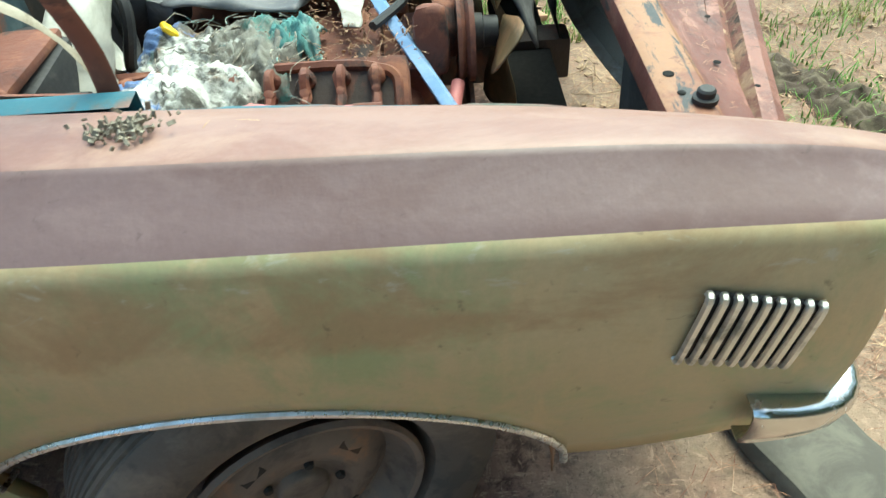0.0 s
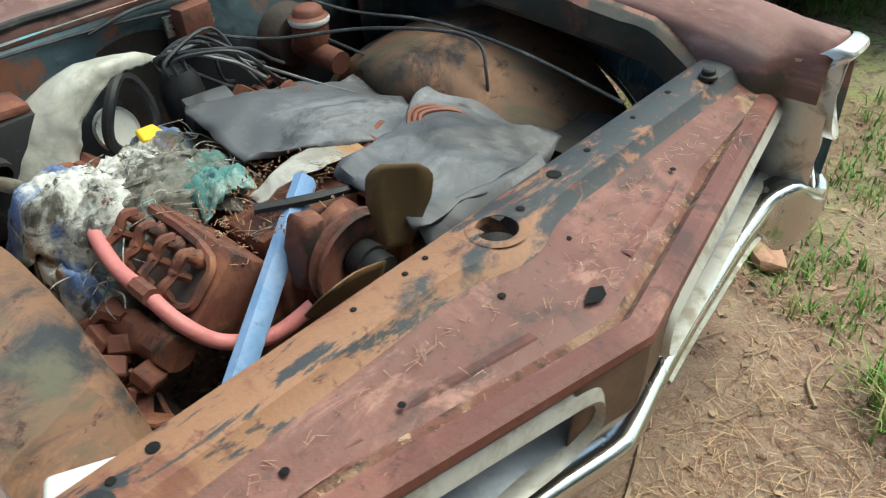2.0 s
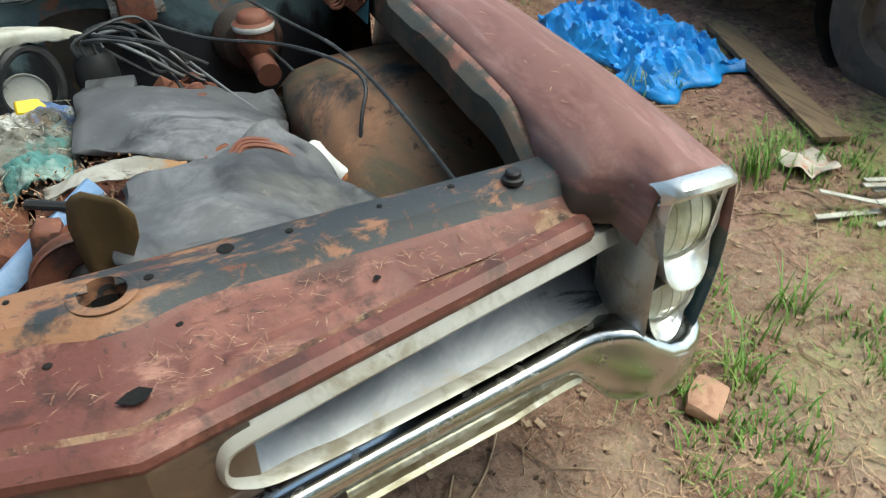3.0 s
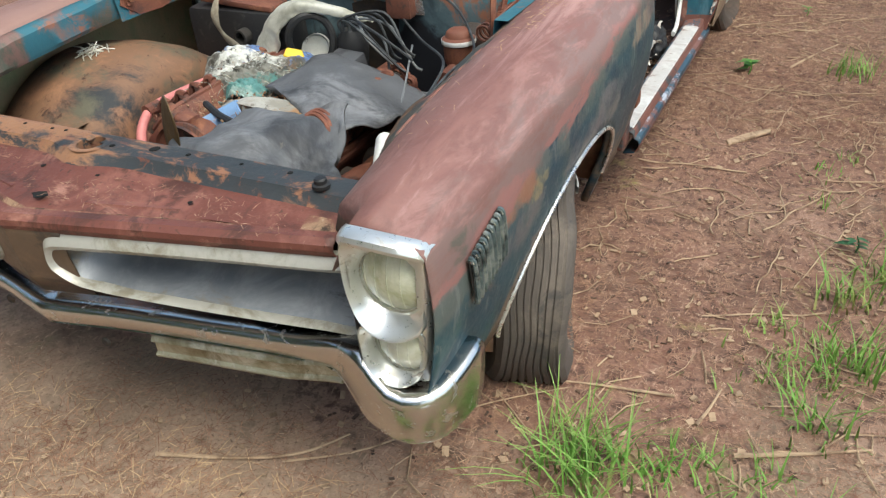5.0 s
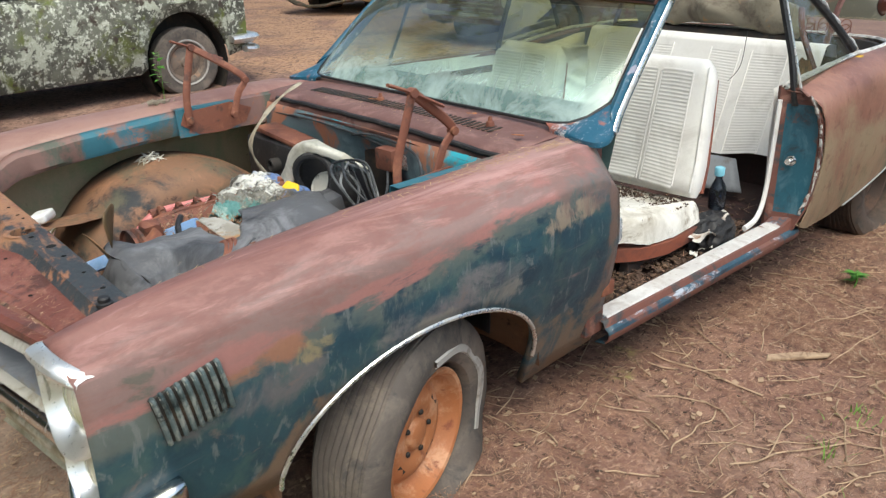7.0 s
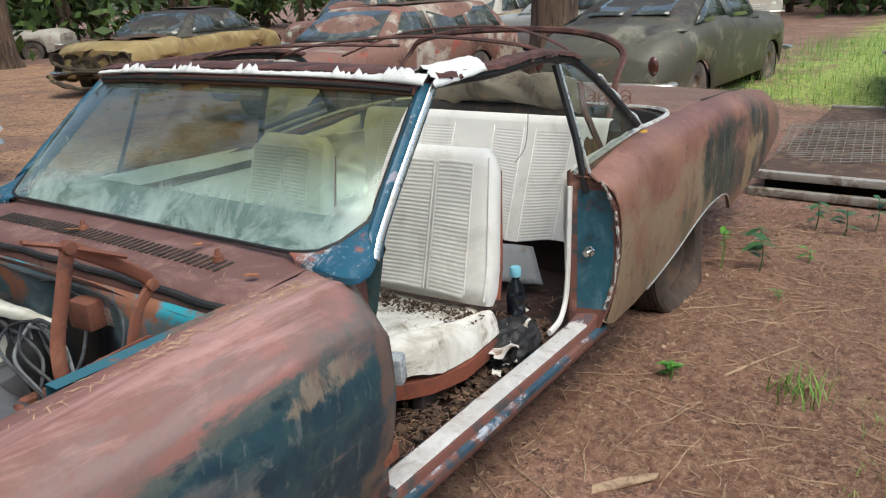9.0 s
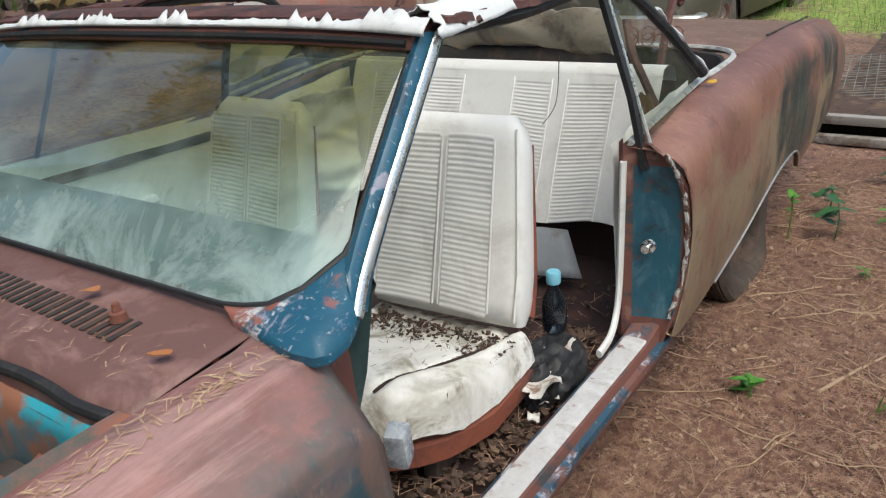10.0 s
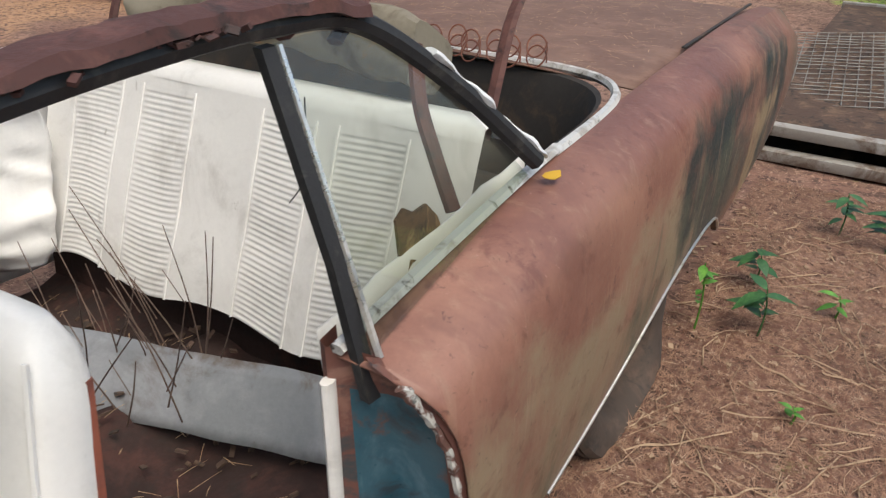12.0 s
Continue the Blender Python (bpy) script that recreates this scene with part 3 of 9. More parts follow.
m_fan = layered("fan_bronze", (0.13, 0.085, 0.04), [((0.22, 0.12, 0.06), 9, 0.56, 0.08)], rough=0.5, metal=0.2)
m_wire = layered("old_wire", (0.03, 0.033, 0.038), [((0.09, 0.095, 0.10), 12, 0.55, 0.1)], rough=0.6)
m_wire_grey = layered("grey_wire", (0.20, 0.21, 0.22), [], rough=0.55)
m_lens = layered("headlight_lens", (0.60, 0.61, 0.46), [((0.74, 0.74, 0.64), 9, 0.52, 0.12), ((0.42, 0.43, 0.26), 6, 0.62, 0.1)], rough=0.12, rough_var=0.06, bump=0.05, coat=0.8)
# the teal film colour carries the sky's reflection besides the dust
m_glass = glass_mat("windscreen_glass", (0.56, 0.80, 0.72), dirt=0.15, film_rgb=(0.46, 0.58, 0.56), band=(0.245, 0.245, 0.11))
m_glass_side = glass_mat("side_glass", (0.75, 0.80, 0.76), dirt=0.10)
m_top_cloth = layered("torn_white_top", (0.68, 0.69, 0.69), [((0.50, 0.52, 0.54), 14, 0.60, 0.08)], rough=0.7, bump=0.2)

# ---- the convertible: body ----
CAR = thing("convertible_car", "rusted teal convertible without hood or driver door, on flat tyres", "car")

half = curve((-0.80, 0.927), (-0.60, 0.937), (-0.2, 0.945), (0.3, 0.945), (0.78, 0.935))
z_in = curve((-0.80, 0.765), (-0.62, 0.800), (-0.4, 0.832), (-0.1, 0.856), (0.25, 0.872), (0.78, 0.885))
z_c1 = curve((-0.80, 0.798), (-0.70, 0.822), (-0.5, 0.848), (-0.25, 0.862), (0.0, 0.870), (0.25, 0.877), (0.58, 0.887), (0.69, 0.882), (0.78, 0.855))
z_c2 = curve((-0.80, 0.780), (-0.5, 0.799), (-0.2, 0.807), (0.1, 0.812), (0.45, 0.820), (0.62, 0.819), (0.70, 0.807), (0.78, 0.750))
ARCH_F = (0.03, 0.30, 0.425, 0.292)      # centre y and z, half length and height of the front opening
ARCH_FR = (0.02, 0.30, 0.425, 0.252)     # the passenger side sits lower
ARCH_R = (2.98, 0.18, 0.68, 0.27)        # centre and half length of the rear opening; its outline follows rear_edge
rear_edge = curve((2.30, 0.262), (2.50, 0.288), (2.66, 0.318), (2.78, 0.348), (2.91, 0.388), (3.06, 0.425), (3.18, 0.442), (3.30, 0.446), (3.42, 0.438), (3.53, 0.405), (3.60, 0.355), (3.66, 0.30))


def arch_z(y, arch, low):
    cy, cz, a, b = arch
    u = (y - cy) / a
    return cz + b * math.sqrt(max(0.0, 1 - u * u)) if abs(u) < 1 else low


def stations(y0, y1, arch, n=26, m=40):
    cy, _, a, _ = arch
    ys = list(np.linspace(y0, cy - a - 0.0005, n // 2))
    ys += [cy - a * math.cos(math.pi * k / m) for k in range(m + 1)]
    ys += list(np.linspace(cy + a + 0.0005, y1, n // 2))
    return ys


def fender_row(y, arch=ARCH_F):
    """From the hood gutter out over the top, down the side to the lower edge."""
    w = half(y)
    low = (0.315 + 0.12 * max(0.0, (-0.46 - y) / 0.34) ** 1.4) if y < 0.2 else 0.185 + 0.03 * (y - 0.45) / 0.33
    zb = arch_z(y, arch, low)
    zi, z1, z2 = z_in(y), z_c1(y), z_c2(y)
    tuck = 0.0 if y < 0.70 else (y - 0.70) * 0.25
    cheek = 0.058 * max(0.0, min(1.0, (-0.685 - y) / 0.03))
    pts = [(0.698 + cheek - 0.02 * max(0.0, min(1.0, (-0.52 - y) / 0.06)), zi - 0.05 - (zi - 0.05 - 0.70) * max(0.0, min(1.0, (-0.52 - y) / 0.06))), (0.702 + cheek, zi - 0.014), (0.714 + 0.8 * cheek, zi - 0.004), (0.75 + 0.4 * cheek, zi + 0.4 * (z1 - zi) + 0.002), (0.785, z1 + 0.001), (w - 0.115, z1 + 0.002), (w - 0.107, z1 + 0.001),
           (w - 0.100, z1 - 0.004), (w - 0.075, z1 - 0.31 * (z1 - z2) - 0.004), (w - 0.045, z1 - 0.66 * (z1 - z2) - 0.002), (w - 0.022, z2 + 0.002), (w - 0.013, z2 - 0.006), (w - 0.008, z2 - 0.018)]
    for k in range(1, 9):
        s = k / 8
        z = z2 - 0.018 + (zb - z2 + 0.018) * s
        drop = z2 - z
        x = w - 0.008 + 0.012 * math.sin(min(drop / 0.22, 1) * math.pi / 2) - 0.085 * max(0.0, drop - 0.12) ** 1.5 / 0.25
        pts.append((x, z))
    x, z = pts[-1]
    pts += [(x - 0.018, z + 0.002), (x - 0.022, z + 0.014)]
    def set_back(px, pz):
        if arch is ARCH_F:
            return max(y, -0.776) if pz < z1 - 0.03 and px > 0.75 else y
        return max(y, -0.748 - 0.058 * min(1.0, max(0.0, (pz - z2) / (z1 - z2)))) if px > 0.80 else y
    return [(px - tuck, set_back(px, pz), pz) for px, pz in pts]


def fender_skin(arch, side):
    bm = loft([fender_row(y, arch) for y in stations(-0.780 if side > 0 else -0.806, 0.775, arch)])
    for v in bm.verts:
        v.co.x *= side
    return bm


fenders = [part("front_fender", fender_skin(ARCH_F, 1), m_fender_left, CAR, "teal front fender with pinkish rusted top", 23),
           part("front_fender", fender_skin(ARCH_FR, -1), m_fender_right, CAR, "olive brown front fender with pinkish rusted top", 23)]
for f in fenders:
    for e in f.data.edges:
        e.use_edge_sharp = False
fenders[1].data.materials.append(m_fender_bevel_sky)
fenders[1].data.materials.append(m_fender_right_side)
# colour changes at the creases; the bevel gets its painted sky tint
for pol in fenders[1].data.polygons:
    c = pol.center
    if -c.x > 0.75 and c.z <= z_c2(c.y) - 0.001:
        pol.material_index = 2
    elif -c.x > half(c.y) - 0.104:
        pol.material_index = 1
for f in fenders:
    thick(f, 0.003, -1.0)


def arch_line(arch, x_of, n=40, low0=None, low1=None):
    cy, cz, a, b = arch
    pts = [(x_of(cy - a * math.cos(math.pi * k / n)), cy - a * math.cos(math.pi * k / n), cz + b * math.sin(math.pi * k / n)) for k in range(n + 1)]
    return pts


for side, arch in ((1, ARCH_F), (-1, ARCH_FR)):
    part("arch_moulding", tube(arch_line(arch, lambda y: side * (fender_row(y, arch)[-3][0] + 0.002)), 0.0062, 8), m_trim, CAR, "bright wheel arch moulding")


def wheelhouse():
    """The pressed dome between wheel and engine bay."""
    rows = []
    for i in range(25):
        a = math.pi * i / 24
        y, z = 0.05 - 0.47 * math.cos(a), 0.24 + 0.45 * math.sin(a)
        rows.append([(x, y + (0.05 - y) * s, z + (0.36 - z) * s * 0.9) for x, s in
                     ((0.858, 0.06), (0.80, 0.03), (0.70, 0.0), (0.58, 0.01), (0.50, 0.06), (0.455, 0.16), (0.44, 0.34), (0.435, 0.6), (0.43, 1.0))])
    return loft(rows)


houses = pair("wheelhouse", wheelhouse, m_wheelhouse, CAR, ("brown and black rusted inner wheelhouse", "brown and black rusted inner wheelhouse"), 0.0, 60)
bm = bmesh.new()
bm.from_mesh(houses[0].data)
bmesh.ops.delete(bm, geom=[f for f in bm.faces if f.calc_center_median().x < 0.52 and 0.10 < f.calc_center_median().y < 0.30 and 0.40 < f.calc_center_median().z < 0.58], context="FACES")
bm.to_mesh(houses[0].data)
bm.free()
for ob in houses:
    thick(ob, 0.003, 0.0)


def apron():
    """The gutter flange below the fender's inner edge, with its stiffening beads."""
    rows = []
    for y in np.linspace(-0.60, 0.60, 40):
        z = z_in(y) - 0.06 * max(0.0, min(1.0, (-0.46 - y) / 0.12))
        bead = 0.008 if (int((y + 0.56) / 0.145) % 2) else 0.0
        rows.append([(0.700, y, z - 0.016), (0.684, y, z - 0.024), (0.672 - bead, y, z - 0.034), (0.668 - bead, y, z - 0.09), (0.674, y, z - 0.105), (0.71, y, z - 0.11)])
    return loft(rows)


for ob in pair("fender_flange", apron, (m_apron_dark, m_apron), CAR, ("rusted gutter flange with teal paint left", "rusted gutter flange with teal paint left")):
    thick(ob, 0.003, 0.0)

# radiator support and header panel, with the hood latch behind
def f_edge(ax):
    """The prow-shaped front edge: straight from the middle out to the lamps."""
    return -0.876 + 0.22 * ax


def header_row(x):
    ax = abs(x)
    yf = f_edge(ax)
    zc = 0.012 * max(0.0, 1 - ax / 0.25)
    mid = 0.5 * (-0.66 + yf)
    dip = 0.010 * min(1.0, max(0.0, (0.66 - ax) / 0.1))
    bl = -0.034 * math.exp(-(x / 0.075) ** 2)
    return [(x, -0.555, 0.715), (x, -0.560, 0.752), (x, -0.570, 0.756), (x, -0.590 + bl * 0.5, 0.756), (x, -0.612 + bl, 0.756), (x, -0.628 + bl, 0.752), (x, -0.648 + bl, 0.728 + zc * 0.6), (x, -0.662 + bl, 0.722 + zc * 0.6),
            (x, mid, 0.714 - dip + zc * 0.5), (x, yf + 0.062, 0.711 - dip), (x, yf + 0.050, 0.704 - dip), (x, yf + 0.036, 0.715), (x, yf + 0.014, 0.715), (x, yf, 0.706), (x, yf - 0.002, 0.694), (x, yf + 0.004, 0.680), (x, yf + 0.02, 0.672)]


xs = list(np.linspace(-0.70, 0.70, 81))
hdr = loft([header_row(x) for x in xs])
for f_no, f in enumerate(hdr.faces):
    c = f.calc_center_median()
    f.material_index = 1 if 1 <= f_no % 16 <= 5 else (2 if f_edge(abs(c.x)) + 0.034 < c.y < f_edge(abs(c.x)) + 0.060 else 0)
# hole: latch; the release slot further down is only a painted black plate
kill = []
for f in hdr.faces:
    c = f.calc_center_median()
    if (c.x ** 2 + (c.y + 0.615) ** 2 < 0.030 ** 2):
        kill.append(f)
bmesh.ops.delete(hdr, geom=kill, context="FACES")
header = part("header_panel", hdr, (m_header, m_header_flange, m_header_dirt), CAR, "rusted header panel strewn with pine needles", 30)
thick(header, 0.003, -1.0)

# no opening here: a thin plate carries the slot's shade in its colour
part("release_slot", polygon([(-0.024, -0.002), (-0.004, -0.014), (0.010, -0.012), (0.022, 0.002), (0.006, 0.013), (-0.010, 0.008)], 0.0008, pose(0.010, -0.779, 0.7145, 3)), m_hole_shade, header, "black plate painted as the shade of the hood release slot")
for x0, x1, yo, hh in ((-0.60, -0.36, 0.090, 0.003), (-0.30, -0.10, 0.098, 0.003), (0.12, 0.34, 0.094, 0.003), (0.42, 0.60, 0.086, 0.003)):
    rib = loft([[(x, f_edge(abs(x)) + yo + d, 0.7055 + hgt) for d, hgt in ((-0.014, -0.002), (-0.009, hh), (0.009, hh), (0.014, -0.002))] for x in np.linspace(x0, x1, 12)])
    part("pressed_rib", rib, m_header, header)
part("latch_ring", lathe([(0.032, -0.03), (0.032, 0.0003), (0.033, 0.0007), (0.044, 0.0006), (0.047, 0.0)], pose(0.0, -0.615, 0.757), 28), m_header_flange, header, "worn rim of the latch hole")
for x, y in ((-0.614, -0.618), (0.614, -0.618)):
    part("hood_bumper", lathe([(0.0, 0.020), (0.010, 0.020), (0.013, 0.017), (0.013, 0.009), (0.018, 0.007), (0.018, 0.0), (0.0, 0.0)], pose(x, y + 0.003, 0.757), 16), m_black, header, "black rubber hood stop")
# black discs that paint in the shade of small holes, no fasteners
HOLE_DISCS = ((-0.538, -0.585, 0.757, 0.011), (-0.59, -0.59, 0.757, 0.008), (-0.157, -0.586, 0.757, 0.006), (-0.115, -0.583, 0.757, 0.006), (-0.25, -0.586, 0.757, 0.006), (0.167, -0.592, 0.757, 0.016),
                   (0.26, -0.59, 0.757, 0.008), (0.40, -0.588, 0.757, 0.006), (0.52, -0.586, 0.757, 0.008), (0.08, -0.683, 0.724, 0.008), (-0.08, -0.69, 0.724, 0.008), (-0.30, -0.72, 0.718, 0.007),
                   (0.35, -0.70, 0.718, 0.007), (-0.45, -0.69, 0.718, 0.008), (0.06, -0.61, 0.757, 0.009), (-0.52, -0.73, 0.714, 0.007))
for x, y, z, r in HOLE_DISCS:
    part("bolt", lathe([(0.0, 0.0012), (r * 0.5, 0.0012), (r * 0.65, 0.0010), (r * 0.8, 0.0)], pose(x, y, z), 10), m_hole_shade, header)

# the painted nose below the header, between the grille halves
nose = []
for x in (-0.125, -0.10, -0.07, -0.035, -0.008, 0.0, 0.008, 0.035, 0.07, 0.10, 0.125):
    yf = f_edge(abs(x))
    nose.append([(x, yf + 0.006, 0.695), (x, yf + 0.004, 0.672), (x, yf + 0.006, 0.62), (x, yf + 0.014, 0.56), (x, yf + 0.034, 0.510)])
thick(part("nose_panel", loft(nose), m_nose, CAR, "dull brown nose between the grilles", 12), 0.004, 0.0)


# grille halves: a bright frame, a silver slope and dark slats under its roof
MOUTH_OUT = ((0.073, 0.610), (0.075, 0.650), (0.092, 0.674), (0.14, 0.679), (0.25, 0.681), (0.45, 0.682), (0.65, 0.678), (0.772, 0.673), (0.776, 0.59), (0.772, 0.506), (0.65, 0.508), (0.45, 0.520), (0.25, 0.537), (0.135, 0.553), (0.088, 0.580))
MOUTH_IN = ((0.087, 0.605), (0.090, 0.630), (0.105, 0.642), (0.15, 0.645), (0.25, 0.647), (0.45, 0.648), (0.65, 0.647), (0.768, 0.645), (0.770, 0.59), (0.768, 0.515), (0.65, 0.517), (0.45, 0.529), (0.25, 0.546), (0.145, 0.562), (0.101, 0.587))
mouth_low = curve((0.08, 0.605), (0.101, 0.587), (0.145, 0.562), (0.25, 0.546), (0.45, 0.529), (0.65, 0.517), (0.775, 0.514))
mouth_top = curve((0.08, 0.615), (0.090, 0.632), (0.105, 0.642), (0.15, 0.645), (0.25, 0.647), (0.45, 0.648), (0.65, 0.647), (0.775, 0.645))


def mouth_y(x):
    return f_edge(x) + 0.010


def grille_frame():
    rows = []
    out = spline([(x, 0, z) for x, z in MOUTH_OUT], 5, True)
    inn = spline([(x, 0, z) for x, z in MOUTH_IN], 5, True)
    for o, i in zip(out, inn):
        yo, yi = mouth_y(o.x), mouth_y(i.x)
        rows.append([(o.x, yo + 0.020, o.z), (o.x, yo - 0.002, o.z), (0.8 * o.x + 0.2 * i.x, yo - 0.009, 0.8 * o.z + 0.2 * i.z), (0.35 * o.x + 0.65 * i.x, yi - 0.018, 0.35 * o.z + 0.65 * i.z), (i.x, yi - 0.010, i.z), (i.x, yi + 0.016, i.z)])
    return loft(rows, close_v=True)


pair("grille_surround", grille_frame, m_surround, CAR, ("cream dulled grille surround", "cream dulled grille surround"))


def mouth_depth(x):
    return 0.105 * min(1.0, max(0.0, (x - 0.085) / 0.13)) ** 0.7


def grille_bed():
    """The silver slope that rises from the lower lip to the slats."""
    rows = []
    for x in np.linspace(0.092, 0.775, 36):
        y, dp, zb, zt = mouth_y(x), mouth_depth(x), mouth_low(x), mouth_top(x)
        h = zt - zb
        rows.append([(x, y + 0.004, zb - 0.002), (x, y + 0.012, zb + 0.003), (x, y + 0.012 + 0.45 * dp, zb + 0.20 * h), (x, y + 0.010 + 0.80 * dp, zb + 0.42 * h), (x, y + dp, zb + 0.58 * h), (x, y + dp + 0.004, zb + 0.66 * h)])
    return loft(rows)


def grille_back():
    """The dark wall and roof above the slope."""
    rows = []
    for x in np.linspace(0.092, 0.775, 24):
        y, dp, zb, zt = mouth_y(x), mouth_depth(x), mouth_low(x), mouth_top(x)
        rows.append([(x, y + dp + 0.003, zb + 0.60 * (zt - zb)), (x, y + dp, zt - 0.004), (x, y + 0.012, zt + 0.002)])
    return loft(rows)


pair("grille_bed", grille_bed, m_alu, CAR, ("scratched silver grille floor", "scratched silver grille floor"))
pair("grille_back", grille_back, m_dark, CAR, ("dark back of the grille", "dark back of the grille"))
for k in range(6):
    pair("grille_bar", lambda k=k: tube([(x, mouth_y(x) + mouth_depth(x) - 0.006 - 0.011 * k, mouth_low(x) + (0.66 + 0.058 * k) * (mouth_top(x) - mouth_low(x))) for x in np.linspace(0.17, 0.772, 18)], 0.0020, 6), m_engine_dark, CAR)


# stacked headlamps: each sits in a scooped chrome bezel with a broad lower lip
def bezel(outline, cx, cz, r, lens_y):
    rim = spline([(x, y, z) for x, z, y in outline], 5, True)
    rows = []
    for p in rim:
        a = math.atan2(p.z - cz, p.x - cx)
        c, sn = math.cos(a), math.sin(a)
        near = Vector((cx + 1.05 * r * c, lens_y - 0.014, cz + 1.05 * r * sn))
        q = p.lerp(near, 0.18) + Vector((0, -0.003, 0))
        q2 = p.lerp(near, 0.62) + Vector((0, 0.004, 0))
        rows.append([p + Vector((0, 0.055, 0)), p + Vector((0, 0.004, 0)), p.lerp(near, 0.05), q, q2, near, (cx + 0.97 * r * c, lens_y - 0.004, cz + 0.97 * r * sn), (cx + 0.96 * r * c, lens_y + 0.03, cz + 0.96 * r * sn)])
    return loft(rows, close_v=True)


UPPER = ((0.772, 0.776, -0.802), (0.80, 0.786, -0.807), (0.85, 0.782, -0.800), (0.900, 0.768, -0.776), (0.907, 0.72, -0.764), (0.904, 0.65, -0.762), (0.900, 0.606, -0.776), (0.865, 0.590, -0.800), (0.820, 0.597, -0.808), (0.788, 0.632, -0.807), (0.771, 0.70, -0.804))
LOWER = ((0.776, 0.590, -0.786), (0.815, 0.600, -0.782), (0.86, 0.598, -0.776), (0.896, 0.594, -0.762), (0.893, 0.55, -0.757), (0.886, 0.502, -0.757), (0.876, 0.478, -0.768), (0.846, 0.469, -0.788), (0.810, 0.482, -0.796), (0.787, 0.515, -0.797), (0.777, 0.555, -0.792))
LAMPS = ((UPPER, 0.842, 0.692, 0.064, -0.754), (LOWER, 0.842, 0.541, 0.054, -0.748))


def lamp_brow(reach=7):
    """The bright lip that caps the upper lamp."""
    rows = []
    for p in spline([(0.764, -0.780, 0.778), (0.776, -0.800, 0.791), (0.80, -0.808, 0.797), (0.84, -0.806, 0.795), (0.88, -0.796, 0.787), (0.908, -0.780, 0.775), (0.921, -0.765, 0.762)][:reach], 6):
        rows.append([p + Vector((0, 0.026, 0.009)), p + Vector((0, 0.012, 0.010)), p + Vector((0, -0.004, 0.004)), p + Vector((0, -0.008, -0.004)), p + Vector((0, -0.004, -0.013)), p + Vector((0, 0.012, -0.016))])
    return loft(rows)


def lamp_corner():
    """The chrome strip that rounds the corner between the lamps and the fender side."""
    rows = []
    for z in np.linspace(0.472, 0.762, 16):
        u = (z - 0.472) / 0.29
        xo, yo = 0.893 + 0.026 * u ** 0.8, -0.738 - 0.020 * u
        rows.append([(xo - 0.020, yo - 0.016, z), (xo - 0.010, yo - 0.016, z), (xo - 0.002, yo - 0.010, z), (xo + 0.002, yo, z), (xo - 0.001, yo + 0.012, z)])
    return loft(rows)


for side, reach in ((1, 7), (-1, 3)):
    brow = lamp_brow(reach)
    for v in brow.verts:
        v.co.x *= side
    part("lamp_brow", brow, m_chrome_soft, CAR, "chrome brow over the headlamp")
pair("lamp_corner", lamp_corner, m_chrome_soft, CAR, ("chrome corner strip beside the headlamps", "chrome corner strip beside the headlamps"))
pair("lamp_inner_side", lambda: loft([[(0.762, -0.66, z), (0.758, -0.71, z), (0.764, -0.76, z), (0.776, -0.792, z)] for z in np.linspace(0.480, 0.772, 12)]), m_chrome_dull, CAR,
     ("dull inner cheek of the lamp surround", "dull inner cheek of the lamp surround"))
for rim_pts, lx, lz, lr, ly in LAMPS:
    pair("lamp_surround", lambda: bezel(rim_pts, lx, lz, lr, ly), m_chrome_soft, CAR, ("scooped chrome headlamp bezel", "scooped chrome headlamp bezel"), 0.0, 50)
    pair("headlamp", lambda: lathe([(0.0, 0.022), (lr * 0.4, 0.0200), (lr * 0.75, 0.012), (lr * 0.94, 0.003), (lr, 0.0), (lr, -0.02)], pose(lx, ly, lz, 90, 0, 0), 36), m_lens, CAR, ("cloudy yellowed glass headlamp", "cloudy yellowed glass headlamp"))
    pair("lamp_ring", lambda: lathe([(lr * 0.97, 0.002), (lr * 0.99, 0.008), (lr * 1.03, 0.009), (lr * 1.06, 0.003)], pose(lx, ly, lz, 90, 0, 0), 36), m_chrome_dull, CAR)
    for k in range(5):
        u = (k - 2) / 2.6
        h = lr * math.sqrt(max(0.05, 1 - u * u)) * 0.86
        pts = [(lx + u * lr, ly - 0.001 - 0.0222 * max(0.0, 1 - u * u - (t * h / lr) ** 2) ** 0.8, lz + t * h) for t in np.linspace(-1, 1, 9)]
        pair("lens_rib", lambda: tube(pts, 0.0010, 4), m_lens, CAR)

# fender louvres: painted bars over a dark slot in a slanted row
def louvre_bed():
    rows = []
    for k in range(10):
        y = -0.667 + k * 0.0154
        rows.append([(0.9405, y, 0.697 + k * 0.0035), (0.9425, y + 0.002, 0.692 + k * 0.0035), (0.9425, y + 0.020, 0.594 + k * 0.003), (0.9395, y + 0.022, 0.588 + k * 0.003)])
    return loft(rows)


pair("louvre_bed", louvre_bed, m_dark, CAR, ("dark slot behind the louvre bars", "dark slot behind the louvre bars"), 0.002)
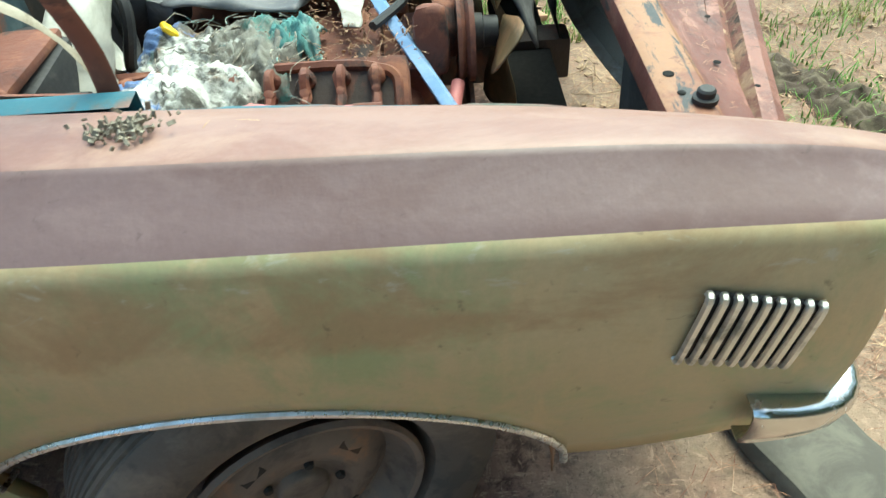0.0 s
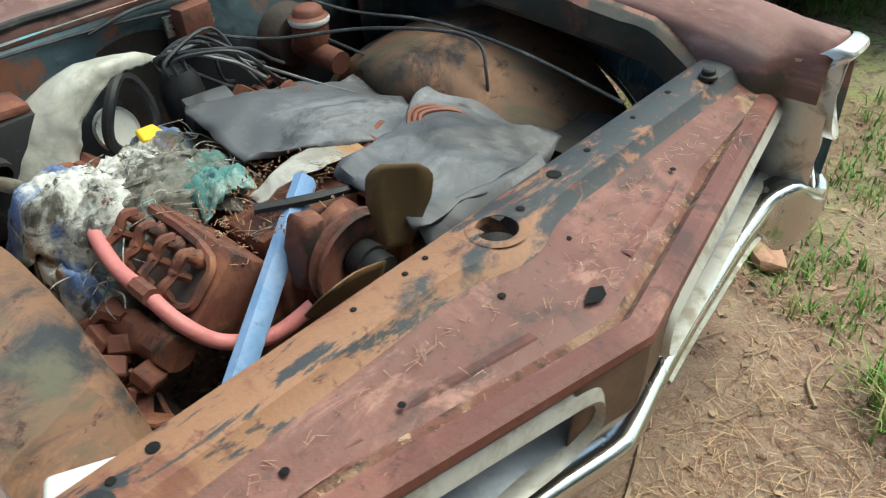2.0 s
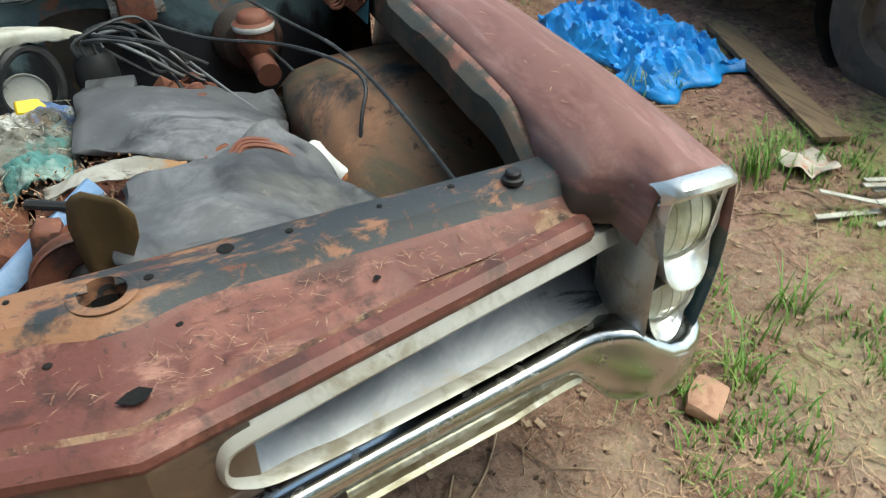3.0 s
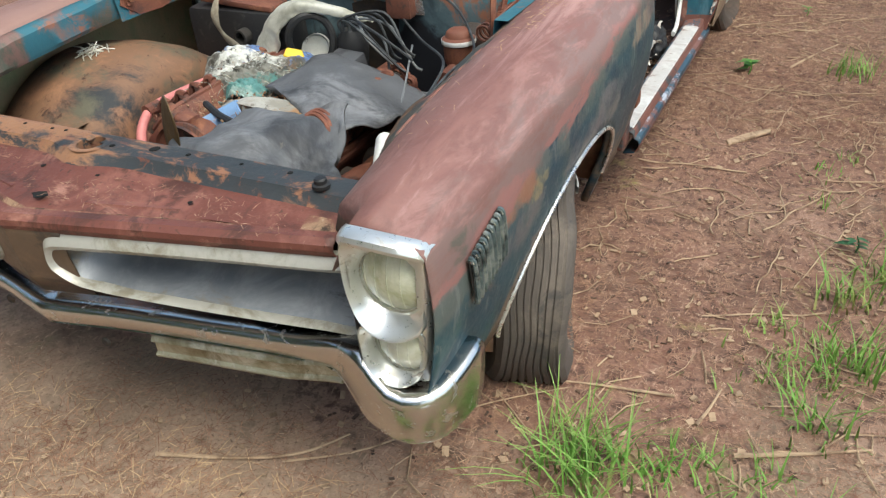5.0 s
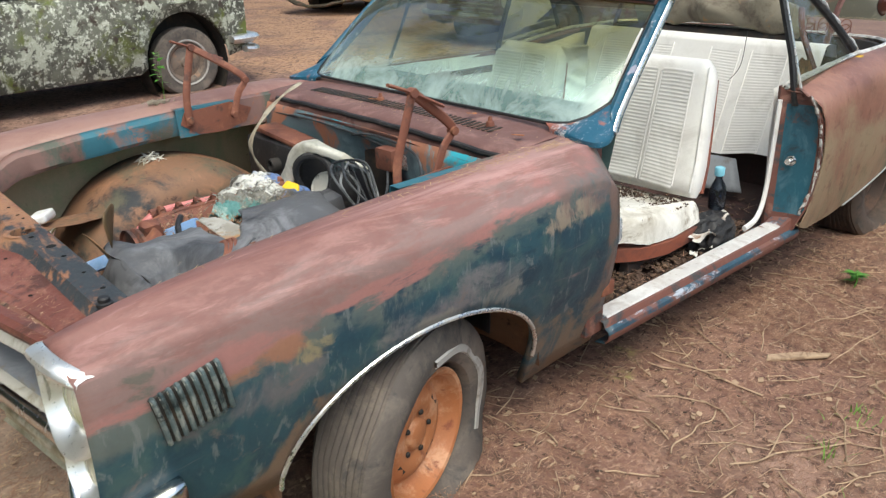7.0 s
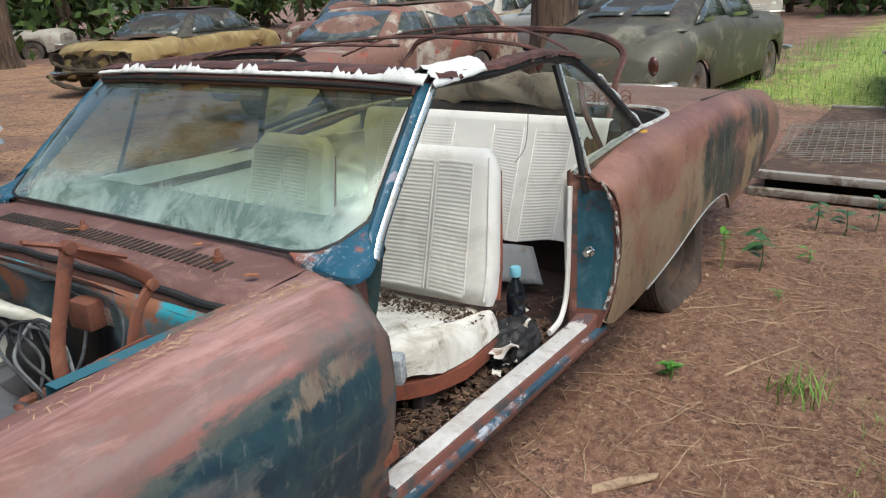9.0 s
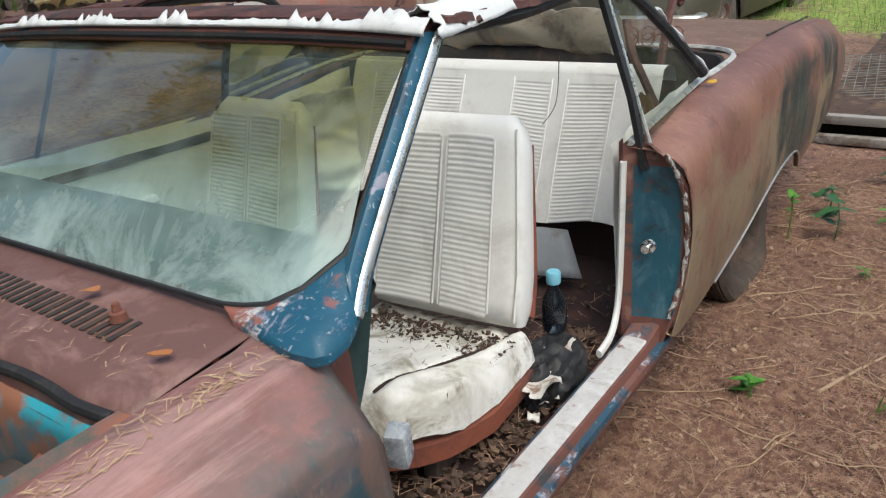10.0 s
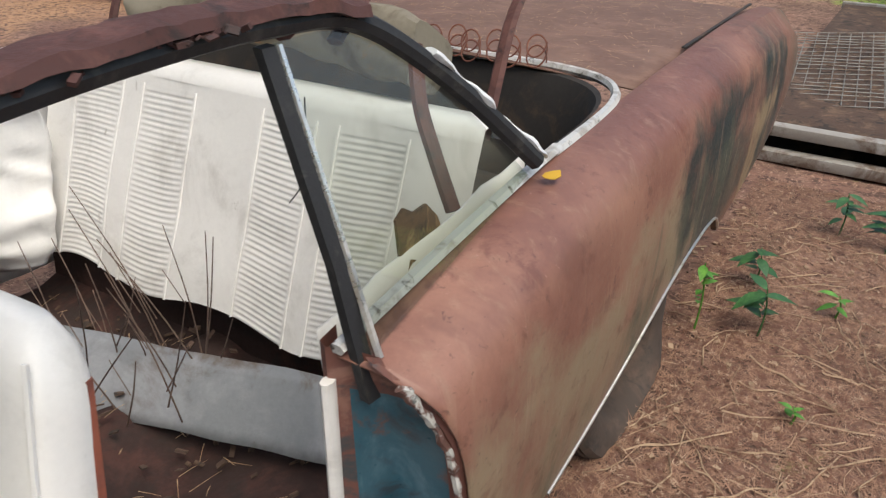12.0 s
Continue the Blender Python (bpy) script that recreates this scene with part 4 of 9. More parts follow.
for k in range(9):
    def bar(k=k):
        y = -0.660 + k * 0.0165
        top, bot = 0.694 + k * 0.0035, 0.596 + k * 0.003
        x = 0.9435
        pts = [(x - 0.002, y, top + 0.003), (x + 0.006, y + 0.001, top - 0.002), (x + 0.0065, y + 0.010, (top + bot) / 2), (x + 0.003, y + 0.018, bot), (x - 0.004, y + 0.020, bot - 0.003)]
        return tube(spline(pts, 4), 0.0055, 6)
    def tip(k=k):
        y = -0.660 + k * 0.0165
        return tube([(0.947, y - 0.0005, 0.697 + k * 0.0035), (0.950, y + 0.0008, 0.690 + k * 0.0035)], 0.0050, 6)
    bars = pair("louvre_bar", bar, (m_louvre, m_chrome_dull), CAR)
    for sgn, owner in zip((1, -1), bars):
        tp = tip()
        for v in tp.verts:
            v.co.x *= sgn
        part("bar_tip", tp, m_trim, owner, "bright worn bar tip")

# front bumper: a chrome bar under the grille that deepens and wraps round the corners
bump_y = curve((0.0, -0.862), (0.02, -0.858), (0.15, -0.828), (0.43, -0.780), (0.62, -0.757), (0.70, -0.758), (0.75, -0.778), (0.80, -0.797))
bump_top = curve((0.0, 0.484), (0.45, 0.482), (0.60, 0.488), (0.67, 0.500), (0.72, 0.512), (0.762, 0.514), (0.80, 0.486), (0.84, 0.463), (0.88, 0.462), (0.95, 0.470))


def bumper_rows():
    rows = []
    path = [(x, bump_y(x)) for x in np.linspace(0.0, 0.80, 41)] + [(0.83, -0.804), (0.86, -0.803), (0.885, -0.794), (0.905, -0.778), (0.920, -0.755), (0.930, -0.725), (0.936, -0.690), (0.939, -0.655), (0.939, -0.628)]
    for i, (x, y) in enumerate(path):
        j, k = max(i - 1, 0), min(i + 1, len(path) - 1)
        t = Vector((path[k][0] - path[j][0], path[k][1] - path[j][1])).normalized()
        n = Vector((t.y, -t.x))
        s2 = min(1.0, max(0.0, (x - 0.66) / 0.10))
        s2 = s2 * s2 * (3 - 2 * s2)
        zt = bump_top(x)
        zb = 0.428 - 0.087 * s2
        if x > 0.90:
            u = (y + 0.785) / 0.157
            zt, zb = 0.463 + 0.030 * max(0.0, u), 0.341 - 0.012 * max(0.0, u)
        hh = zt - zb
        rows.append([(x + n.x * d, y + n.y * d, z) for d, z in ((-0.050, zt - 0.006), (-0.014, zt - 0.001), (-0.006, zt), (0.001, zt - 0.003), (0.005, zt - 0.010), (0.006, zt - 0.020), (0.004, zt - 0.45 * hh), (-0.002, zb + 0.25 * hh), (-0.010, zb + 0.07 * hh), (-0.008, zb + 0.03 * hh), (-0.012, zb), (-0.034, zb))])
    return rows


half_rows = bumper_rows()
# the passenger end is bent up and shows a slimmer face
full = [[(-x, y, z + 0.5 * min(1.0, max(0.0, (r[4][0] - 0.78) / 0.10)) * (r[2][2] - z)) for x, y, z in r] for r in reversed(half_rows[1:])] + half_rows
thick(part("front_bumper", loft(full), m_chrome, CAR, "pitted chrome front bumper", 50), 0.004, 1.0)


def valance():
    rows = []
    for x in np.linspace(-0.78, 0.78, 49):
        ax = abs(x)
        y = bump_y(ax) + 0.075
        up = 0.05 * max(0.0, (ax - 0.45) / 0.33)
        rows.append([(x, y + 0.0, 0.445), (x, y - 0.006, 0.425), (x, y + 0.008, 0.40), (x, y + 0.004, 0.39), (x, y + 0.03, 0.345 + up), (x, y + 0.06, 0.338 + up)])
    return loft(rows)


def lower_rail():
    """A channel-shaped rail hung below the bumper."""
    rows = []
    for x in np.linspace(0.24, 0.69, 24):
        y, z = bump_y(x) + 0.004, 0.412 + 0.03 * max(0.0, (x - 0.55) / 0.14)
        rows.append([(x, y + 0.040, z + 0.008), (x, y + 0.006, z + 0.010), (x, y, z + 0.006), (x, y - 0.003, z - 0.002), (x, y + 0.006, z - 0.010), (x, y + 0.006, z - 0.034), (x, y - 0.002, z - 0.040), (x, y + 0.002, z - 0.048), (x, y + 0.040, z - 0.050)])
    return loft(rows, close_u=True, caps=True)


part("lower_rail", lower_rail(), m_rail, CAR, "dull olive rail below the bumper")
thick(part("front_valance", valance(), layered("valance_paint", (0.30, 0.27, 0.215), [((0.17, 0.13, 0.085), 7, 0.55, 0.08), ((0.42, 0.41, 0.37), 6, 0.58, 0.08)], rough=0.5), CAR, "tan painted lower valance"), 0.003, 0.0)
for x in (-0.26, 0.10, 0.30):
    part("valance_bolt", lathe([(0.0, 0.006), (0.010, 0.005), (0.013, 0.0)], pose(x, bump_y(abs(x)) + 0.024, 0.372, 90, 0, 0), 10), m_dark, CAR)


def cowl():
    rows = []
    for x in np.linspace(-0.70, 0.70, 57):
        ax = abs(x)
        yb = 0.765 + 0.06 * max(0.0, (ax - 0.58) / 0.12) ** 2
        drop = -0.012 * (ax / 0.7) ** 2
        rows.append([(x, 0.505, 0.825 + drop), (x, 0.53, 0.868 + drop), (x, 0.545, 0.878 + drop), (x, 0.60, 0.884 + drop), (x, 0.66, 0.888 + drop), (x, yb - 0.03, 0.893 + drop), (x, yb + 0.03, 0.900 + drop)])
    return loft(rows)


cowl_ob = part("cowl_panel", cowl(), m_cowl, CAR, "rusted cowl panel below the windscreen")
thick(cowl_ob, 0.003, -1.0)
# dark plates laid on the cowl: the vent slots' shade as colour
for k in range(44):
    x = -0.50 + k * 0.0235
    part("cowl_slot", box((0.011, 0.062, 0.003), pose(x, 0.655, 0.8895 - 0.012 * (abs(x) / 0.7) ** 2, 2, 0, 0), 0.001, seg=1), m_dark, cowl_ob)
for x in (0.474, -0.10):
    part("wiper_pivot", lathe([(0.0, 0.030), (0.006, 0.030), (0.008, 0.016), (0.013, 0.014), (0.015, 0.0)], pose(x, 0.672, 0.886), 12), m_engine, cowl_ob, "rusted wiper pivot")


def firewall():
    rows = []
    for x in np.linspace(-0.68, 0.68, 57):
        w = 0.012 * math.sin(x * 14) + 0.05 * math.exp(-(x / 0.22) ** 2)
        rows.append([(x, 0.512, 0.835), (x, 0.500 + w * 0.2, 0.80), (x, 0.495 + w, 0.74), (x, 0.49 + w, 0.66), (x, 0.47 + w, 0.50), (x, 0.46, 0.30)])
    return loft(rows)


thick(part("firewall", firewall(), m_firewall, CAR, "dark firewall with bright teal upper edge"), 0.004, 0.0)
pair("hinge_panel", lambda: loft([[(0.70, y, 0.86), (0.662, y, 0.86), (0.655, y, 0.80), (0.650, y, 0.755)] for y in np.linspace(0.12, 0.60, 8)]), m_apron, CAR)
part("cowl_seal", tube(spline([(x, 0.522 + 0.004 * math.sin(30 * x), 0.862 - 0.012 * (abs(x) / 0.7) ** 2) for x in np.linspace(-0.60, 0.66, 18)], 3), 0.010, 8), m_black, CAR, "black rubber cowl seal")
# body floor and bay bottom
# hole black on crossmember and radiator support paints in the bay's shade
part("bay_floor", box((1.34, 0.14, 0.03), pose(0, -0.50, 0.30), 0.008), m_hole_shade, CAR, "front crossmember with the bay's shade painted into its black")
pair("frame_rail", lambda: box((0.09, 1.25, 0.12), pose(0.40, 0.0, 0.28), 0.01), m_engine_dark, CAR, ("grimy chassis rail", "grimy chassis rail"))
thick(part("radiator_support", loft([[(x, -0.57, 0.74), (x, -0.572, 0.62), (x, -0.58, 0.40), (x, -0.60, 0.33)] for x in list(np.linspace(-0.70, -0.36, 6))]), m_hole_shade, CAR), 0.006, 0.0)
thick(part("radiator_support", loft([[(x, -0.57, 0.74), (x, -0.572, 0.62), (x, -0.58, 0.40), (x, -0.60, 0.33)] for x in list(np.linspace(0.36, 0.70, 6))]), m_hole_shade, CAR), 0.006, 0.0)

# ---- windscreen, door opening, rear body ----
def screen_edge(s, top):
    """The glass outline: a straight top, a lower edge that sweeps up round each corner."""
    a = abs(s)
    head = Vector((s * 0.697, 1.190 + 0.022 * a * a, 1.238 - 0.008 * a ** 3))
    if top:
        return head
    foot = Vector((s * 0.775, 0.766 + 0.085 * max(0.0, (a - 0.78) / 0.22) ** 2, 0.902 + 0.008 * max(0.0, (a - 0.8) / 0.2)))
    return foot.lerp(head, 0.15 * max(0.0, (a - 0.88) / 0.12) ** 2.2)


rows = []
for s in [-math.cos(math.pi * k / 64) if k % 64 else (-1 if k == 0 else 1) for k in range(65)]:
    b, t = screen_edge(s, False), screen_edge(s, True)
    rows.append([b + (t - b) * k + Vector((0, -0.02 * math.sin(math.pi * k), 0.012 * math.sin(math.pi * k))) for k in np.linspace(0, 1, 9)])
screen = part("windscreen", loft(rows), m_glass, CAR, "green-tinted windscreen with dust and a painted sky sheen", 80)
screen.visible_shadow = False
part("windscreen_seal", tube([screen_edge(s, False) + Vector((0, -0.004, 0.002)) for s in np.linspace(-1, 1, 41)] + [screen_edge(1, False).lerp(screen_edge(1, True), k) for k in np.linspace(0.05, 1, 12)]
                             + [screen_edge(s, True) + Vector((0, 0, -0.004)) for s in np.linspace(1, -1, 41)] + [screen_edge(-1, True).lerp(screen_edge(-1, False), k) for k in np.linspace(0.05, 0.95, 12)], 0.0055, 6, True), m_black, CAR, "black windscreen rubber")


TRIM_LINE = ((0.828, 0.845, 0.890), (0.812, 0.885, 0.930), (0.793, 0.965, 1.003), (0.774, 1.062, 1.090), (0.753, 1.158, 1.172), (0.733, 1.245, 1.243))


def pillar():
    """A narrow painted post between the glass and the bright strip, flaring into a foot on the cowl corner."""
    outer = spline([Vector(p) + Vector((-0.006, -0.002, 0.004)) for p in TRIM_LINE], 6)
    low, high = screen_edge(1, False), screen_edge(1, True)
    rows = []
    for i, o in enumerate(outer):
        u = i / (len(outer) - 1)
        g = low.lerp(high, u) + Vector((0.004, -0.004, 0.004))
        m = g.lerp(o, 0.5) + Vector((0.004, -0.012, 0.010))
        rows.append([g + Vector((-0.008, 0.014, -0.012)), g, g.lerp(m, 0.45) + Vector((0, -0.003, 0.003)), m, m.lerp(o, 0.6) + Vector((0.002, -0.002, 0.002)), o, o + Vector((-0.004, 0.034, -0.012)), g + Vector((0.0, 0.040, -0.022))])
    return loft(rows, close_u=True, caps=True)


def pillar_foot():
    """The painted panel round the lower corner of the glass."""
    top = [screen_edge(a, False) + Vector((0.0, -0.006, 0.002)) for a in (0.80, 0.85, 0.89, 0.92, 0.945, 0.965, 0.985, 1.0)] + [screen_edge(1, False).lerp(screen_edge(1, True), 0.04) + Vector((0.004, -0.004, 0.004))]
    rim = spline([(0.655, 0.747, 0.8935), (0.72, 0.735, 0.8915), (0.79, 0.722, 0.888), (0.842, 0.730, 0.884), (0.852, 0.765, 0.882), (0.842, 0.810, 0.886), (0.824, 0.850, 0.898)], 3)
    rows = []
    for i, a in enumerate(top):
        b = rim[int(round(i * (len(rim) - 1) / (len(top) - 1)))]
        rows.append([a + Vector((0, 0.01, -0.012)), a, a.lerp(b, 0.33) + Vector((0, 0, 0.006)), a.lerp(b, 0.7) + Vector((0, 0, 0.004)), b, b + Vector((0, 0.002, -0.016))])
    return loft(rows)


pair("windscreen_pillar", pillar, m_pillar, CAR, ("blue windscreen pillar with chalky worn paint", "blue windscreen pillar with chalky worn paint"), 0.0, 50)
pair("pillar_foot", pillar_foot, m_pillar, CAR, ("blue pillar foot with rust along its edge", "blue pillar foot with rust along its edge"), 0.0, 60)
pair("pillar_trim", lambda: tube(spline(TRIM_LINE, 6), 0.0098, 8, squash=0.38, up=(1, -0.35, 0)), m_trim, CAR, ("bright strip down the pillar edge", "bright strip down the pillar edge"))
part("screen_header", loft([[(x, 1.172 + 0.025 * (x / 0.7) ** 2 + dy, 1.252 - 0.014 * (abs(x) / 0.7) ** 3 + dz) for dy, dz in ((-0.008, -0.014), (-0.006, 0.006), (0.012, 0.016), (0.06, 0.018), (0.075, 0.0), (0.06, -0.02), (0.01, -0.022))] for x in np.linspace(-0.71, 0.71, 41)], close_u=True, caps=True),
     m_jamb_rust, CAR, "rusted windscreen header")
part("header_trim", tube([(x, 1.166 + 0.025 * (x / 0.7) ** 2, 1.249 - 0.014 * (abs(x) / 0.7) ** 3) for x in np.linspace(-0.70, 0.70, 41)], 0.0075, 6), m_black, CAR, "black rubber strip over the windscreen")
# front door jamb behind the fender
pair("hinge_pillar", lambda: box((0.13, 0.09, 0.52), pose(0.80, 0.745, 0.515), 0.012), m_jamb_rust, CAR, ("rusted door hinge pillar", "rusted door hinge pillar"))
pair("door_hinge", lambda: box((0.05, 0.06, 0.05), pose(0.865, 0.775, 0.42), 0.008), m_hinge, CAR)


# sills
def sill():
    rows = []
    for y in np.linspace(0.772, 2.04, 27):
        up = 0.03 * max(0.0, (y - 1.90) / 0.14) ** 2
        rows.append([(0.790, y, 0.225), (0.792, y, 0.288 + up), (0.800, y, 0.297 + up), (0.866, y, 0.299 + up), (0.878, y, 0.296 + up), (0.883, y, 0.286), (0.886, y, 0.276), (0.900, y, 0.270), (0.905, y, 0.258), (0.903, y, 0.240), (0.890, y, 0.222), (0.85, y, 0.214)])
    bm = loft(rows)
    for i, f in enumerate(bm.faces):
        f.material_index = 1 if i % 11 in (3, 4, 5, 8, 9) else 0
    return bm


for ob in pair("rocker_sill", sill, m_rocker, CAR, ("blue and rust door sill", "blue and rust door sill")):
    ob.data.materials.append(m_jamb_rust)
    thick(ob, 0.004, -1.0)
pair("sill_plate", lambda: loft([[(0.806, y, 0.3000), (0.811, y, 0.3050), (0.850, y, 0.3062), (0.868, y, 0.304), (0.872, y, 0.299)] for y in np.linspace(0.80, 1.93, 20)]), m_scuff, CAR,
     ("worn bright sill plate", "worn bright sill plate"))
part("cabin_floor", crumple(loft([[(x, y, 0.215 + (0.10 * math.exp(-(x / 0.13) ** 2))) for x in np.linspace(-0.78, 0.78, 33)] for y in np.linspace(0.60, 2.45, 38)]), 0.012, 9), m_floor_rust, CAR, "rusted cabin floor")
part("toe_board", loft([[(x, 0.60, 0.22), (x, 0.52, 0.45), (x, 0.54, 0.80)] for x in np.linspace(-0.74, 0.74, 5)]), m_dark, CAR)
pair("kick_panel", lambda: loft([[(0.74, y, 0.22), (0.75, y, 0.55), (0.74, y, 0.86)] for y in np.linspace(0.56, 0.90, 4)]), m_jamb_rust, CAR)

# dashboard
def dash_rows():
    rows = []
    for x in np.linspace(-0.72, 0.72, 49):
        a = max(0.0, (abs(x) - 0.60) / 0.12)
        r = 0.5 * a * a
        rows.append([(x, 0.78, 0.868), (x, 0.84, 0.896 - 0.02 * r), (x, 0.93, 0.918 - 0.03 * r), (x, 1.01 - 0.05 * r, 0.917 - 0.05 * r), (x, 1.050 - 0.09 * r, 0.900 - 0.06 * r), (x, 1.063 - 0.10 * r, 0.868 - 0.04 * r), (x, 1.045 - 0.09 * r, 0.835), (x, 0.99, 0.80), (x, 0.96, 0.70), (x, 0.93, 0.64)])
    return rows


dash = part("dashboard", loft(dash_rows()),
            layered("dash_pad", (0.060, 0.110, 0.115), [((0.11, 0.165, 0.165), 5, 0.55, 0.1), ((0.24, 0.29, 0.28), 7, 0.62, 0.07, {"stretch": (1, 0.5, 1), "most": 0.7})], rough=0.45), CAR, "grey teal padded dashboard")
part("gauge_hood", lathe([(0.0, 0.05), (0.09, 0.048), (0.125, 0.03), (0.135, 0.0), (0.135, -0.10)], pose(0.40, 1.005, 0.845, 62, 0, 180) @ Matrix.Diagonal((1.1, 0.40, 0.7, 1)), 28), m_dark, dash, "dark gauge hood")
part("steering_column", tube([(0.40, 0.70, 0.62), (0.40, 1.04, 0.80), (0.40, 1.12, 0.845)], 0.024, 10), m_dark, dash)

# rear quarters
q_half = curve((1.98, 0.942), (2.4, 0.944), (2.93, 0.940), (3.5, 0.928), (4.2, 0.905), (4.80, 0.865))
q_top = curve((1.98, 0.838), (2.2, 0.868), (2.45, 0.892), (2.7, 0.905), (3.0, 0.905), (3.5, 0.893), (4.2, 0.850), (4.65, 0.79), (4.80, 0.745))
q_in = curve((1.98, 0.800), (2.45, 0.806), (2.8, 0.806), (3.3, 0.795), (4.0, 0.770), (4.80, 0.74))


def edge_bow(y, z):
    """How far the quarter's front edge bows rearward at its middle."""
    u = min(1.0, max(0.0, (z - 0.28) / 0.56))
    return 0.075 * math.sin(math.pi * u) ** 0.8 * max(0.0, 1 - (y - 1.985) / 0.4)


def quarter_row(y):
    w, zt, xi = q_half(y), q_top(y), q_in(y)
    low = (0.262 + 0.035 * max(0.0, (2.08 - y) / 0.1)) if y < 3.1 else 0.30 + 0.10 * min(1.0, (y - 3.5) / 0.9) + 0.12 * max(0.0, (y - 4.4) / 0.4)
    zb = rear_edge(y) if 2.30 < y < 3.66 else low
    sh = zt - 0.055 - 0.02 * max(0.0, (y - 3.2))
    pts = [(xi - 0.03, zt - 0.02), (xi - 0.012, zt - 0.002), (xi, zt), (xi + 0.4 * (w - xi), zt - 0.004), (w - 0.035, sh + 0.028), (w - 0.012, sh), (w, sh - 0.05)]
    z0 = sh - 0.05
    for k in range(1, 10):
        z = z0 + (zb - z0) * k / 9
        d = z0 - z
        x = w + 0.004 * math.sin(min(1, d / 0.25) * math.pi) - 0.30 * max(0.0, d - 0.16) ** 2
        pts.append((x, z))
    x, z = pts[-1]
    pts += [(x - 0.016, z + 0.002), (x - 0.02, z + 0.014)]
    return [(px, y + edge_bow(y, pz), pz) for px, pz in pts]


quarters = pair("rear_quarter", lambda: loft([quarter_row(y) for y in stations(1.985, 4.80, ARCH_R, 40, 40)]), m_quarter, CAR, ("rust brown rear quarter with dark paint patches", "rust brown rear quarter with dark paint patches"), 0.0, 30)
for ob in quarters:
    thick(ob, 0.003, -1.0)
pair("arch_moulding", lambda: tube([(quarter_row(y)[-3][0] + 0.002, y, rear_edge(y)) for y in np.linspace(2.42, 3.62, 44)], 0.0042, 8), m_chrome_dull, CAR, ("bright wheel arch moulding", "bright wheel arch moulding"))


def tail_end():
    r = quarter_row(4.80)
    mid = [(x * 0.55, 4.86, 0.35 + (z - 0.35) * 0.9) for x, y, z in r]
    return loft([r, [(x - 0.01, 4.835, z) for x, y, z in r], mid])


pair("tail_panel", tail_end, m_deck, CAR, ("rusted tail end", "rusted tail end"))


# door jamb face, lens shaped
def jamb():
    n = 18
    rows = []
    for k in range(n + 1):
        z = 0.27 + (0.85 - 0.27) * k / n
        u = (z - 0.27) / 0.58
        eb = edge_bow(1.985, z)
        out = q_half(2.0) - 0.003 - 0.24 * max(0.0, 0.35 - u) ** 1.6 - 0.085 * max(0.0, (u - 0.74) / 0.26) ** 2
        rows.append([(0.755, 2.03, z), (0.760, 1.990, z), (0.775, 1.982, z), (0.80, 1.994, z), (0.85, 2.000 + 0.35 * eb, z), (out - 0.022, 1.992 + 0.8 * eb, z), (out - 0.006, 1.982 + eb, z), (out, 1.990 + eb, z)])
    bm = loft(rows)
    for f in bm.faces:
        c = f.calc_center_median()
        f.material_index = 1 if (c.x < 0.79 or c.x > 0.912 or c.z > 0.80 or c.z < 0.32) else 0
    return bm


for k in (0, 1):
    bm = jamb()
    if k:
        for v in bm.verts:
            v.co.x = -v.co.x
    part("door_jamb", bm, (m_jamb, m_jamb_rust), CAR, "teal door jamb with rusted edges")
part("striker", lathe([(0.0, 0.03), (0.012, 0.03), (0.014, 0.026), (0.009, 0.022), (0.009, 0.008), (0.02, 0.006), (0.022, 0.0)], pose(0.846, 1.997, 0.560, 90, 0, 0), 16), m_chrome, CAR, "bright door striker bolt")
# pale weatherstrip down the jamb and along the sill
part("weatherstrip", tube(spline([(0.778, 1.978, 0.80), (0.776, 1.974, 0.62), (0.774, 1.968, 0.45), (0.775, 1.945, 0.36), (0.782, 1.885, 0.316), (0.786, 1.80, 0.306)], 6), 0.013, 8, squash=0.7), m_vinyl, CAR, "pale weatherstrip in the door opening")
part("jamb_edge_strip", crumple(tube(spline([(x, 1.977 + edge_bow(1.985, z), z) for x, z in ((0.885, 0.828), (0.914, 0.77), (0.929, 0.68), (0.933, 0.58), (0.926, 0.45), (0.900, 0.34))], 16), 0.0065, 6), 0.006, 45), layered("flaking_sealer", (0.15, 0.075, 0.06), [((0.50, 0.49, 0.46), 34, 0.50, 0.04), ((0.05, 0.06, 0.06), 24, 0.62, 0.05)], rough=0.8, bump=0.6), CAR, "chalky flaking sealer along the jamb edge")

# deck, top well
def deck():
    rows = []
    for y in np.linspace(3.10, 4.78, 24):
        xi = q_in(y) - 0.028
        rows.append([(x, y, q_top(y) - 0.018 + 0.030 * (1 - (x / xi) ** 2) * (1 - 0.3 * (y - 3.1))) for x in np.linspace(-xi, xi, 25)])
    return loft(rows)


thick(part("boot_lid", deck(), m_deck, CAR, "brown rusted boot lid with needles"), 0.004, -1.0)
part("lid_gap", box((0.012, 0.95, 0.006), pose(0.742, 3.98, 0.862, -3.4, 0, 2.3), 0.002, seg=1), m_dark, CAR)
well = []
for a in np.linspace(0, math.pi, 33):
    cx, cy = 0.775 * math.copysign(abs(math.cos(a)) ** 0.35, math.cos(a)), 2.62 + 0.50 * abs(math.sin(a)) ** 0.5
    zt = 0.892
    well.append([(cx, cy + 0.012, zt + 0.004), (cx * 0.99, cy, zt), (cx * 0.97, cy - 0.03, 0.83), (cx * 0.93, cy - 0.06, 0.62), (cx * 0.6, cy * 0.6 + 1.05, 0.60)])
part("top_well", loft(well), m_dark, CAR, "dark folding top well")
